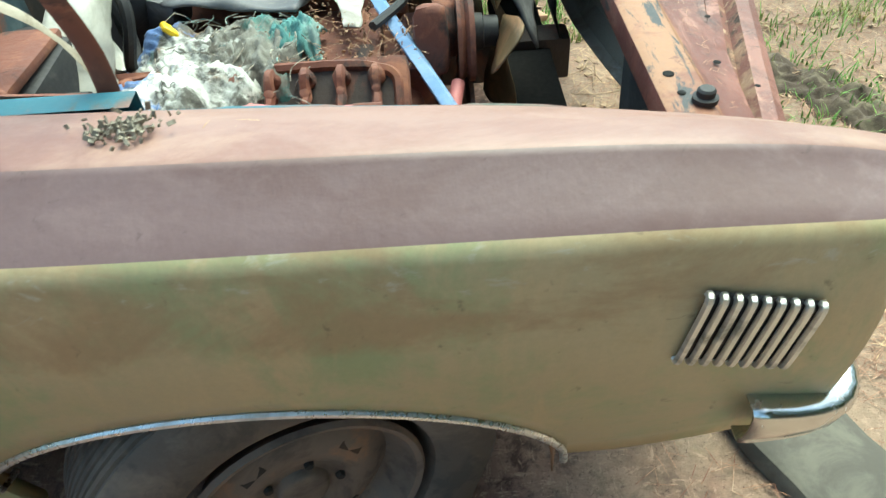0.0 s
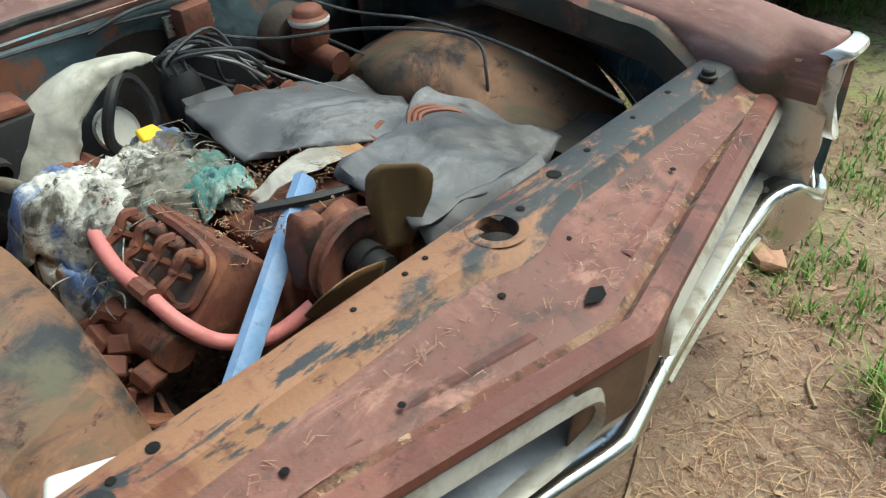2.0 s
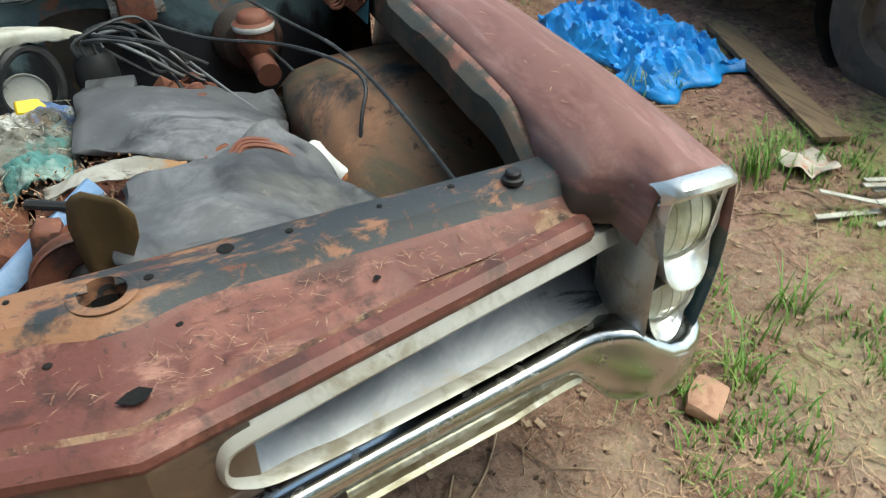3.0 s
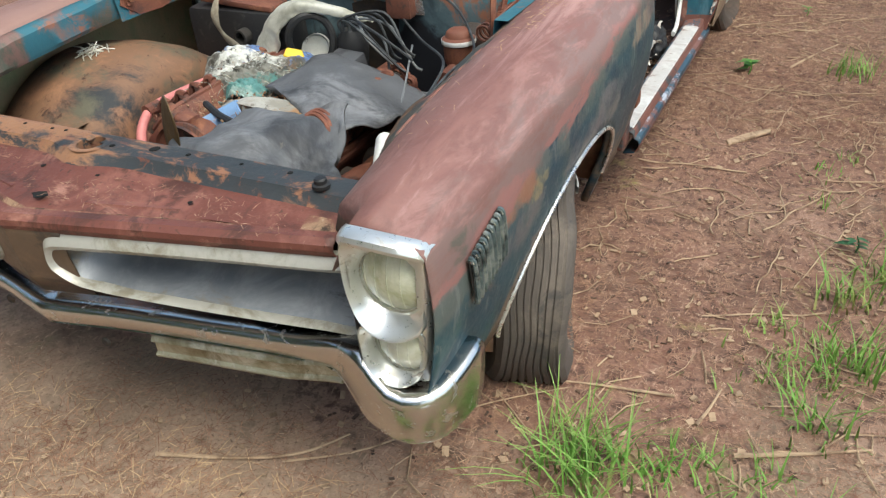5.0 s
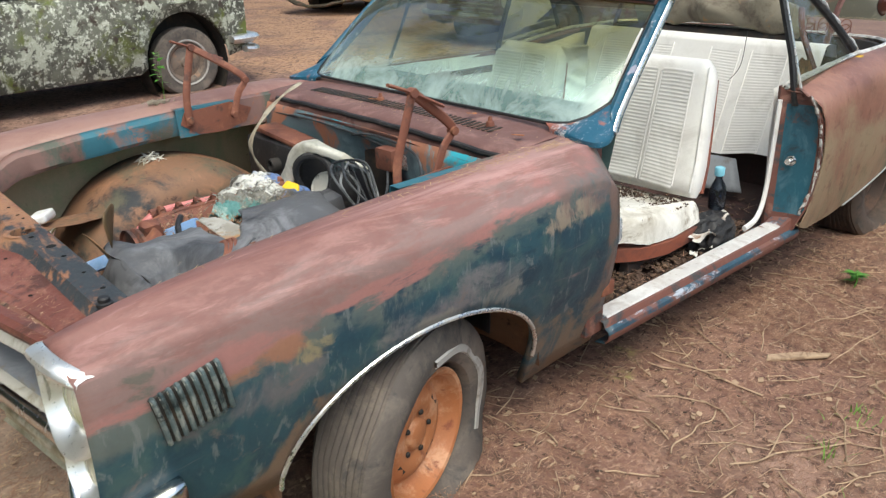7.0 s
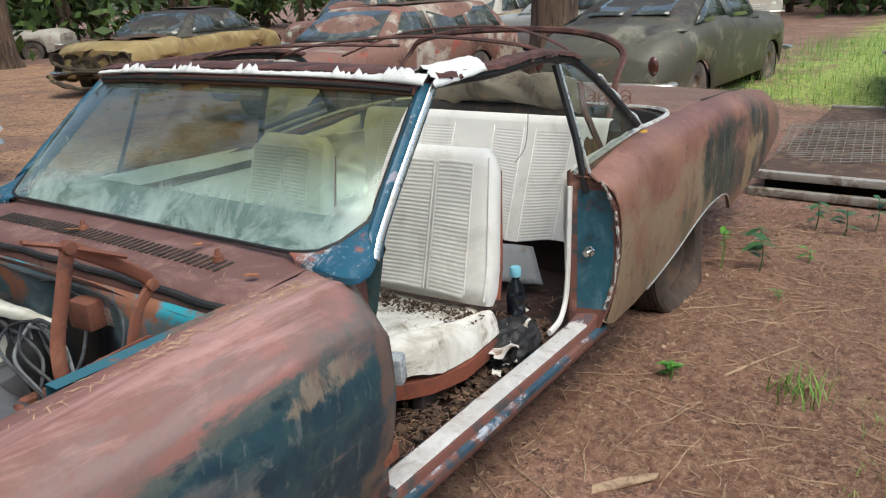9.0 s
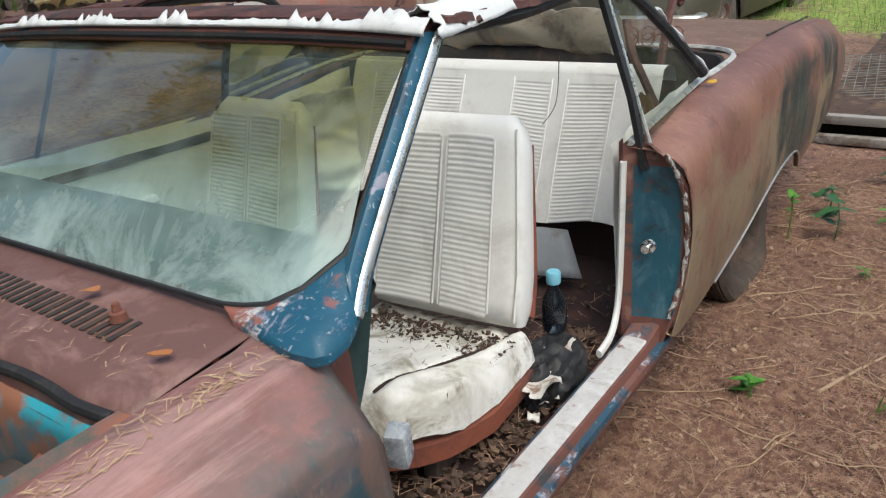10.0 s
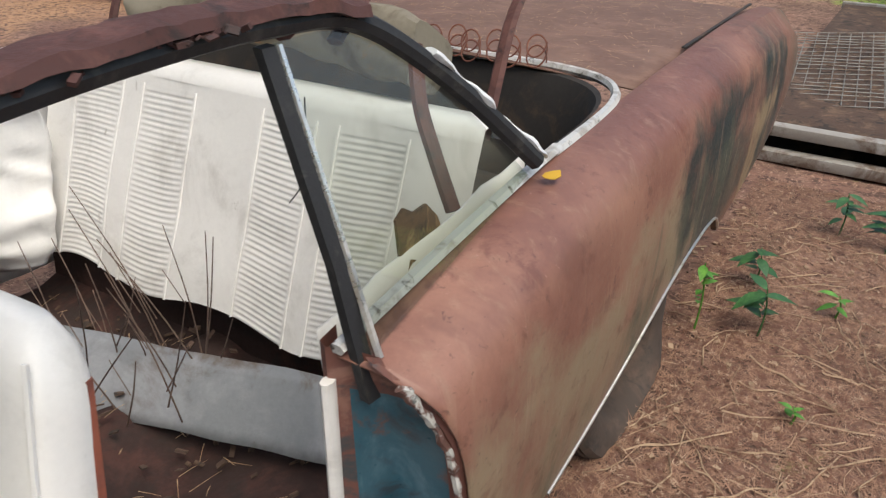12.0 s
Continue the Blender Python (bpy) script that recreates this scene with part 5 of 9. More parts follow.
part("belt_moulding", tube([(0.800 * math.copysign(abs(math.cos(a)) ** 0.28, math.cos(a)), 2.60 + 0.53 * abs(math.sin(a)) ** 0.45, 0.905) for a in np.linspace(0.0, math.pi, 60)], 0.011, 6), m_belt, CAR, "bright moulding round the top well")
pair("belt_strip", lambda: tube(spline([(0.792, 1.985, 0.850), (0.796, 2.2, 0.876), (0.798, 2.45, 0.900), (0.798, 2.62, 0.910)], 6), 0.013, 6, squash=0.7), m_belt, CAR, ("bright strip along the belt line", "bright strip along the belt line"))

m_bow = layered("maroon_bow_rust", (0.075, 0.030, 0.026), [((0.13, 0.055, 0.045), 9, 0.55, 0.08), ((0.03, 0.018, 0.016), 12, 0.58, 0.06)], rough=0.75, bump=0.4, grain=0.2)
# quarter window, side rail and bows of the folding top
QF0, QF1 = Vector((0.830, 2.000, 0.840)), Vector((0.702, 2.015, 1.216))
QR0 = Vector((0.815, 2.47, 0.915))


def quarter_glass():
    top = spline([QF1, (0.700, 2.17, 1.198), (0.748, 2.33, 1.085), QR0], 6)
    return loft([[QF0 + (QR0 - QF0) * k, top[int(round(k * (len(top) - 1)))]] for k in np.linspace(0, 1, 19)])


for ob in pair("quarter_window", quarter_glass, m_glass_side, CAR, ("triangular rear side window", "triangular rear side window")):
    ob.visible_shadow = False
pair("window_post", lambda: loft([[p + Vector((dx, dy, 0)) for dx, dy in ((-0.008, -0.012), (0.008, -0.014), (0.011, 0.008), (-0.007, 0.010))] for p in (QF0 + Vector((0, 0, -0.06)), QF0.lerp(QF1, 0.33), QF0.lerp(QF1, 0.66), QF1)], close_u=True, caps=True),
     m_black, CAR, ("black quarter window post", "black quarter window post"))
pair("window_edge", lambda: tube([QF0 + Vector((0.010, 0.011, 0)), QF1 + Vector((0.009, 0.011, 0))], 0.0055, 6), m_trim, CAR)
rail = [(0.738, 1.245, 1.250), (0.752, 1.5, 1.246), (0.734, 1.8, 1.252), (0.703, 2.02, 1.238), (0.700, 2.19, 1.208), (0.752, 2.345, 1.09), (0.822, 2.485, 0.935)]
pair("roof_rail", lambda: crumple(loft([[p + Vector((dx, 0, dz)) for dx, dz in ((0.022, 0.010), (0.018, 0.024), (-0.01, 0.030), (-0.045, 0.028), (-0.050, 0.016), (-0.02, 0.008))] for p in spline(rail[:5], 14)], close_u=True, caps=True), 0.007, 26), m_bow, CAR, ("rusted folding roof side rail", "rusted folding roof side rail"))
pair("rail_seal", lambda: tube(spline(rail, 8), 0.016, 8), m_black, CAR, ("black rubber roof rail seal", "black rubber roof rail seal"))


part("peeled_strip", crumple(tube(spline([(0.735, 2.300, 1.150), (0.757, 2.365, 1.088), (0.790, 2.440, 1.010), (0.826, 2.508, 0.935)], 10), lambda u: 0.013 + 0.006 * math.sin(u * 17), 8, squash=0.5), 0.006, 30), m_top_cloth, CAR, "peeling white strip behind the quarter window")
part("roof_arm", tube(spline([(0.560, 2.520, 1.090), (0.598, 2.475, 1.000), (0.650, 2.440, 0.925), (0.705, 2.410, 0.845)], 6), 0.014, 6, squash=0.6), m_bow, CAR, "rusted arm of the folding roof")


def bow(y0, y1, x, z0, z1, r, bend=0.10):
    pts = [(-x, y0, z0), (-x, y0 + 0.5 * (y1 - y0), z0 + 0.55 * (z1 - z0)), (-x + 0.01, y1, z1 - 0.07), (-x + 0.09, y1, z1 - 0.005), (-0.3, y1 + bend * 0.3, z1 + 0.03), (0, y1 + bend * 0.4, z1 + 0.04), (0.3, y1 + bend * 0.3, z1 + 0.03), (x - 0.09, y1, z1 - 0.005), (x - 0.01, y1, z1 - 0.07), (x, y0 + 0.5 * (y1 - y0), z0 + 0.55 * (z1 - z0)), (x, y0, z0)]
    return tube(spline(pts, 5), r, 6, squash=0.6)


part("roof_bow", bow(2.70, 2.90, 0.60, 0.86, 1.24, 0.016), m_bow, CAR, "rusted roof bow")
part("roof_bow", tube(spline([(-0.70, 2.05, 1.22), (-0.5, 2.12, 1.275), (0, 2.16, 1.305), (0.5, 2.12, 1.275), (0.70, 2.05, 1.22)], 8), 0.014, 6, squash=0.5), m_bow, CAR, "rusted roof bow")
part("roof_bow", tube(spline([(-0.70, 1.62, 1.255), (-0.45, 1.62, 1.30), (0, 1.62, 1.315), (0.3, 1.66, 1.31)], 8), 0.011, 6, squash=0.5), m_bow, CAR, "bent thin roof bow")
part("roof_bow", tube(spline([(-0.62, 2.4, 1.20), (-0.3, 2.5, 1.30), (0.2, 2.52, 1.315), (0.55, 2.4, 1.24), (0.69, 2.15, 1.19)], 8), 0.011, 6, squash=0.5), m_bow, CAR, "bent thin roof bow")
# header bow of the top with torn white cloth
part("top_header", loft([[(x, 1.185 + dy + 0.02 * (x / 0.7) ** 2, 1.274 + dz - 0.016 * (abs(x) / 0.7) ** 3) for dy, dz in ((0.0, -0.006), (0.0, 0.010), (0.02, 0.018), (0.10, 0.020), (0.135, 0.006), (0.10, -0.012))] for x in np.linspace(-0.72, 0.72, 37)], close_u=True, caps=True),
     m_bow, CAR, "rusted front bow of the folding top")


def torn_cloth():
    bm = bmesh.new()
    rng = random.Random(4)
    prev = None
    for i in range(150):
        x = -0.72 + 1.46 * i / 149
        z = 1.266 - 0.016 * (abs(x) / 0.7) ** 3
        y = 1.178 + 0.02 * (x / 0.7) ** 2
        keep = noise.noise(Vector((x * 7, 3, 0))) + 0.5 * noise.noise(Vector((x * 23, 9, 0)))
        h = 0.001 + (0.030 * rng.random() if keep > 0.05 else 0.004 * rng.random()) + 0.02 * max(0.0, noise.noise(Vector((x * 4, 1, 5))))
        back = 0.0
        if x > 0.50:
            h += 0.02 * (x - 0.50) / 0.22
        row = [bm.verts.new((x, y - 0.010, z + 0.001)), bm.verts.new((x, y - 0.011, z + 0.004 + 0.1 * h)), bm.verts.new((x, y - 0.006, z + 0.006 + 0.25 * h)), bm.verts.new((x, y - 0.001 + 0.5 * h, z + 0.009 + 0.7 * h))]
        if prev:
            for a in range(3):
                bm.faces.new((prev[a], prev[a + 1], row[a + 1], row[a]))
        prev = row
    return bm


thick(part("torn_top_edge", torn_cloth(), m_top_cloth, CAR, "torn white edge of the roof cloth", 80), 0.002, 1.0)
def cloth_flap():
    """A stiff torn sheet over the corner of the screen header."""
    a, b, c, d2 = Vector((0.686, 1.222, 1.276)), Vector((0.756, 1.224, 1.238)), Vector((0.788, 1.430, 1.262)), Vector((0.706, 1.395, 1.280))
    n, rows = 26, []
    for i in range(n):
        row = []
        for j in range(n):
            u, v = i / (n - 1), j / (n - 1)
            e = min(u, v, 1 - u, 1 - v)
            tear = 1.0 if e < 0.001 else 0.0
            u2 = u + 0.07 * tear * noise.noise(Vector((v * 9, u * 9, 2)))
            v2 = v + 0.09 * tear * noise.noise(Vector((u * 11, v * 11, 7)))
            p = a.lerp(b, u2).lerp(d2.lerp(c, u2), v2)
            p.z += 0.032 * math.sin(math.pi * u) ** 0.7 + 0.006 * noise.noise(Vector((u * 5, v * 5, 4)))
            row.append(p)
        rows.append(row)
    return loft(rows)


thick(part("torn_cloth_flap", cloth_flap(), m_top_cloth, CAR, "torn white flap of roof cloth", 50), 0.002, 0.0)

# the passenger door, shut, with its pale inner trim
def door_shell():
    rows = []
    for y in np.linspace(0.785, 1.975, 25):
        w = 0.938 + (0.918 - 0.938) * (y - 0.785) / 1.19
        zt = 0.868 - 0.03 * (y - 0.785) / 1.19
        rows.append([(-w + 0.115, y, zt - 0.01), (-w + 0.105, y, zt + 0.008), (-w + 0.06, y, zt + 0.004), (-w + 0.02, y, zt - 0.02), (-w, y, zt - 0.07), (-w - 0.003, y, 0.62), (-w + 0.005, y, 0.45), (-w + 0.03, y, 0.28), (-w + 0.05, y, 0.26)])
    return loft(rows)


door = part("passenger_door", door_shell(), m_quarter, CAR, "shut rust brown passenger door with pale trim")
thick(door, 0.003, 1.0)
trim = []
for y in np.linspace(0.83, 1.965, 24):
    w = 0.820
    zt = 0.868 - 0.03 * (y - 0.785) / 1.19
    trim.append([(-w - 0.006, y, zt + 0.003), (-w + 0.012, y, zt), (-w + 0.020, y, zt - 0.03), (-w + 0.018, y, 0.70), (-w + 0.022, y, 0.55), (-w + 0.014, y, 0.30)])
thick(part("door_trim", trim and crumple(loft(trim), 0.004, 6), m_vinyl, door, "off-white vinyl door trim"), 0.004, 0.0)
# raised dark strip: the shade of a recess is put into its colour
part("trim_recess_strip", loft([[(-0.8035, y, 0.812 - 0.03 * (y - 0.785) / 1.19), (-0.792, y, 0.803 - 0.03 * (y - 0.785) / 1.19), (-0.792, y, 0.780 - 0.03 * (y - 0.785) / 1.19), (-0.8035, y, 0.770 - 0.03 * (y - 0.785) / 1.19)] for y in np.linspace(0.90, 1.95, 20)]), m_dark, door, "dark strip painted as the shaded recess below the door cap")
part("arm_rest", tube(spline([(-0.792, 1.20, 0.60), (-0.770, 1.28, 0.615), (-0.768, 1.50, 0.62), (-0.79, 1.60, 0.61)], 5), 0.024, 8), m_vinyl, door, "white arm rest")
part("vent_post", tube([(-0.815, 1.255, 0.86), (-0.790, 1.32, 1.02), (-0.765, 1.385, 1.19)], 0.008, 6), m_black, door, "thin dark vent window post")

# ---- seats ----
def ribbed_panel(x0, x1, z_of, front, ribs, bulge=0.02, n=None):
    """Upholstery between two heights with pleats across; front(x, v) gives y, z."""
    rows = []
    cnt = n or ribs * 4
    for k in range(cnt + 1):
        v = k / cnt
        r = abs(math.sin(math.pi * v * ribs)) ** 0.7 * 0.0026
        rows.append([front(x, v, r) for x in np.linspace(x0, x1, 14)])
    return loft(rows)


def seat_shell(w, h, d, z_taper=0.86, rows_n=16):
    """The padded block of a backrest: width, height, depth, rounded all round; front faces -y."""
    rows = []
    for k in range(rows_n + 1):
        v = k / rows_n
        ww = w * (1.0 + (z_taper - 1.0) * max(0.0, v - 0.25) / 0.75)
        end = min(1.0, min(v, 1 - v) * 9 + 0.25) ** 0.5
        ww *= 1 - 0.16 * max(0.0, (v - 0.84) / 0.16) ** 2
        dd = d * end * (1 - 0.25 * v)
        ring = []
        for a in np.linspace(0, 2 * math.pi, 29)[:-1]:
            c, s = math.cos(a), math.sin(a)
            ring.append((0.5 * ww * math.copysign(abs(c) ** 0.35, c) * (0.94 + 0.06 * end), 0.5 * dd * math.copysign(abs(s) ** 0.55, s), h * v))
        rows.append(ring)
    return loft(rows, close_u=True, caps=True)


def bucket_seat(m, label):
    seat = thing("bucket_seat", label, "car seat", "front seats", m)
    tilt = Matrix.Translation((0, 0.27, 0.10)) @ Matrix.Rotation(radians(-14), 4, "X")
    bm = seat_shell(0.475, 0.53, 0.13)
    bmesh.ops.transform(bm, matrix=tilt, verts=bm.verts)
    back = part("backrest", bm, m_vinyl, seat, "white vinyl backrest with pleated centre", 60)
    for x0, x1 in ((-0.196, -0.014), (0.014, 0.152)):
        def front(x, v, r):
            z = 0.030 + 0.452 * v - 0.055 * (x + 0.02) * (1 - v) * (x > -0.02) + 0.004 * noise.noise(Vector((x * 7, v * 3, 5)))
            y = -0.066 + 0.012 * v - r - 0.004 * math.cos(math.pi * x / 0.4) - 0.003 * noise.noise(Vector((x * 9, v * 5, 2)))
            return tilt @ Vector((x * (1 - 0.08 * v), y, z))
        part("pleated_panel", ribbed_panel(x0, x1, None, front, 32), m_vinyl, back, "", 80)
    for x in (-0.200, -0.008, 0.008, 0.156):
        part("piping", tube([tilt @ Vector((x * (1 - 0.08 * v), -0.0705 + 0.013 * v, 0.035 + 0.435 * v)) for v in np.linspace(0, 1, 12)], 0.0030, 5), m_vinyl, back)
    edge = []
    for v in np.linspace(0, 1, 16):
        ww = 0.45 * (1.0 - 0.14 * max(0.0, v - 0.25) / 0.75)
        edge.append(tilt @ Vector((0.5 * ww + 0.000, -0.052 + 0.012 * v, 0.02 + 0.48 * v)))
    part("piping", tube(edge, 0.004, 5), m_vinyl, back)
    part("back_shell", box((0.340, 0.014, 0.45), tilt @ pose(0, 0.046, 0.235), 0.006), m_seat_frame, seat, "rust red steel seat back")
    for s in (-1, 1):
        rail = [tilt @ Vector((s * (0.5 * 0.475 * (1.0 - 0.14 * max(0.0, v - 0.25) / 0.75) - 0.006), 0.036 - 0.010 * v, 0.02 + 0.44 * v)) for v in np.linspace(0, 1, 12)]
        part("side_rail", tube(rail, 0.010, 6), m_seat_frame, seat, "thin rusted steel edge")
    # cushion
    rows = []
    seam = curve((-0.18, 0.055), (-0.08, 0.072), (0.02, 0.135), (0.15, 0.182), (0.26, 0.20))
    front_y = curve((-0.27, -0.215), (0.0, -0.240), (0.06, -0.230), (0.13, -0.195), (0.19, -0.140), (0.23, -0.080), (0.255, -0.005), (0.27, 0.04))
    for v in np.linspace(0, 1, 46):
        row = []
        for u in np.linspace(-1, 1, 60):
            x = 0.262 * u * (0.90 + 0.10 * min(1.0, v * 6))
            y = front_y(x) + (0.26 - front_y(x)) * v
            ex, ey = 1 - abs(u), min(v, 1.2 - v)
            h = 0.115 * min(1.0, (ex / 0.16)) ** 0.45 * min(1.0, ey / 0.10 + 0.02) ** 0.45 * (1 - 0.28 * v)
            d = x - seam(y)
            if y > -0.18:
                h -= 0.020 * math.exp(-(d / 0.016) ** 2) * min(1.0, (y + 0.18) / 0.05) * min(1.0, ex / 0.08)
                h += 0.016 * math.exp(-((d - 0.040) / 0.028) ** 2)
            h += 0.006 * noise.noise(Vector((x * 9, y * 14, 3))) + 0.005 * (1 - abs(noise.noise(Vector((x * 12 + y * 8, y * 20, 8)))))
            row.append((x, y, max(h, -0.012)))
        rows.append(row)
    cs = loft(rows)
    part("cushion", cs, m_vinyl_dirty, seat, "dirty white cushion with a split seam", 60)
    slit = []
    for y in np.linspace(-0.15, 0.16, 34):
        k = (y + 0.15) / 0.31
        w = 0.019 * math.sin(math.pi * min(1.0, k * 0.95 + 0.03)) ** 0.8 * (1 + 0.3 * noise.noise(Vector((y * 60, 0, 2)))) + 0.001
        x = seam(y)
        v = (y - front_y(x)) / (0.26 - front_y(x))
        zz = 0.115 * min(1.0, (1 - abs(x / 0.262)) / 0.16) ** 0.45 * (1 - 0.28 * v) - 0.002
        slit.append([(x - w, y, zz + 0.001), (x, y, zz - 0.005), (x + w, y, zz + 0.001)])
    part("split_seam", loft(slit), m_floor_rust, seat, "dark split along the cushion seam", 60)
    part("seat_base", polygon([(x, front_y(x) - 0.004) for x in np.linspace(-0.265, 0.266, 24)] + [(0.266, 0.255), (-0.265, 0.255)], 0.050, pose(0, 0, -0.052)), m_seat_frame, seat, "rust red seat base")
    for x in (-0.17, 0.17):
        part("seat_runner", box((0.04, 0.36, 0.085), pose(x, 0.06, -0.075), 0.006), m_engine_dark, seat)
    return seat


bucket_seat(pose(0.447, 1.335, 0.352, 0, 0, 3), "white pleated vinyl driver seat with torn cushion")
bucket_seat(pose(-0.385, 1.40, 0.330, 0, 0, -2), "white pleated vinyl passenger seat, grimy")

# rear bench
bench = thing("rear_bench", "white pleated vinyl rear seat back without its cushion", "car seat")


PLEATS = ((-0.54, -0.36), (-0.29, -0.11), (0.11, 0.265), (0.325, 0.50))


def bench_front(x, v, r=0.0):
    """The drooping pleated face of the seat back."""
    wave = 0.010 * math.sin(x * 9 + v * 3) + 0.012 * noise.noise(Vector((x * 5, v * 3, 6))) + 0.006 * (1 - abs(noise.noise(Vector((x * 9, v * 5, 1)))))
    z0 = 0.425 + 0.018 * math.sin(x * 13 + 1) - 0.03 * max(0.0, -x - 0.3)
    return Vector((x, 2.385 + 0.205 * v - r + 0.6 * wave * (1 - 0.5 * v), z0 + (0.90 - z0) * v))


rows = []
for k in range(153):
    v = k / 152
    row = []
    for x in np.linspace(-0.66, 0.66, 111):
        r = 0.004
        for a, b in PLEATS:
            if a < x < b:
                inside = min(1.0, min(x - a, b - x) / 0.012)
                fade = min(1.0, max(0.0, (0.95 - v) / 0.03))
                r += inside * fade * (abs(math.sin(math.pi * v * 38)) ** 0.6 * 0.0028 - 0.003)
        row.append(bench_front(x, v, r))
    rows.append(row)
part("seat_back", loft(rows), m_vinyl, bench, "creased pleated white vinyl", 80)
for a, b in PLEATS:
    for x in (a, b):
        part("piping", tube([bench_front(x, v, 0.006) for v in np.linspace(0, 0.96, 16)], 0.0032, 5), m_vinyl, bench)
fold = []
for u in np.linspace(0, 1, 40):
    fold.append([Vector((-0.72 + 0.17 * u + 0.03 * math.sin(v * 7), 2.05 + 0.36 * u + 0.05 * math.sin(v * 4 + u * 5), 0.40 + 0.46 * v)) for v in np.linspace(0, 1, 40)])
fm = crumple(crumple(loft(fold), 0.020, 6, 3), 0.009, 15, 1)
for v in fm.verts:
    w = Vector((v.co.y * 5 + v.co.z * 3, v.co.z * 11, 4))
    v.co.x += 0.030 * (1 - abs(noise.noise(w))) + 0.010 * (1 - abs(noise.noise(w * 2.3))) - 0.03
bmesh.ops.delete(fm, geom=[f for f in fm.faces if (Vector((f.calc_center_median().y - 2.14, f.calc_center_median().z - 0.62)).length < 0.022)], context="FACES")
thick(part("loose_vinyl", fm, m_vinyl, bench, "crumpled torn white side trim hanging loose", 60), 0.003, 0.0)
part("bench_top", loft([[(x, 2.588, 0.898), (x, 2.60, 0.922), (x, 2.64, 0.928), (x, 2.70, 0.915), (x, 2.72, 0.86)] for x in np.linspace(-0.66, 0.66, 21)]), m_vinyl, bench, "rolled top of the seat back", 80)
m_pan = layered("grey_pan", (0.21, 0.22, 0.235), [((0.12, 0.09, 0.07), 6, 0.58, 0.08), ((0.30, 0.31, 0.33), 4, 0.55, 0.1)], rough=0.5)
part("seat_pan", loft([[(x, 2.05, 0.22), (x, 2.36, 0.235), (x, 2.46, 0.27), (x, 2.48, 0.44)] for x in np.linspace(-0.72, 0.72, 15)]), m_floor_rust, bench, "rusted floor under the missing cushion")
thick(solid("grey_panel", crumple(loft([[(-0.22 + 0.64 * u + 0.10 * v, 2.17 + 0.19 * u - 0.10 * v, 0.425 - 0.125 * v - 0.02 * u) for v in np.linspace(0, 1, 7)] for u in np.linspace(0, 1, 15)]), 0.008, 7), m_pan, "dull grey sheet panel lying behind the seats", "sheet panel"), 0.005, 0.0)
for s in (1, -1):
    ob = part("side_panel", crumple(loft([[(s * (0.745 - 0.02 * v), y, 0.30 + (q_top(y) - 0.32) * v) for v in np.linspace(0, 1, 9)] for y in np.linspace(2.02, 2.62, 9)]), 0.014, 9, s), m_vinyl, bench, "creased white vinyl side panel", 80)
    thick(ob, 0.004, 0.0)


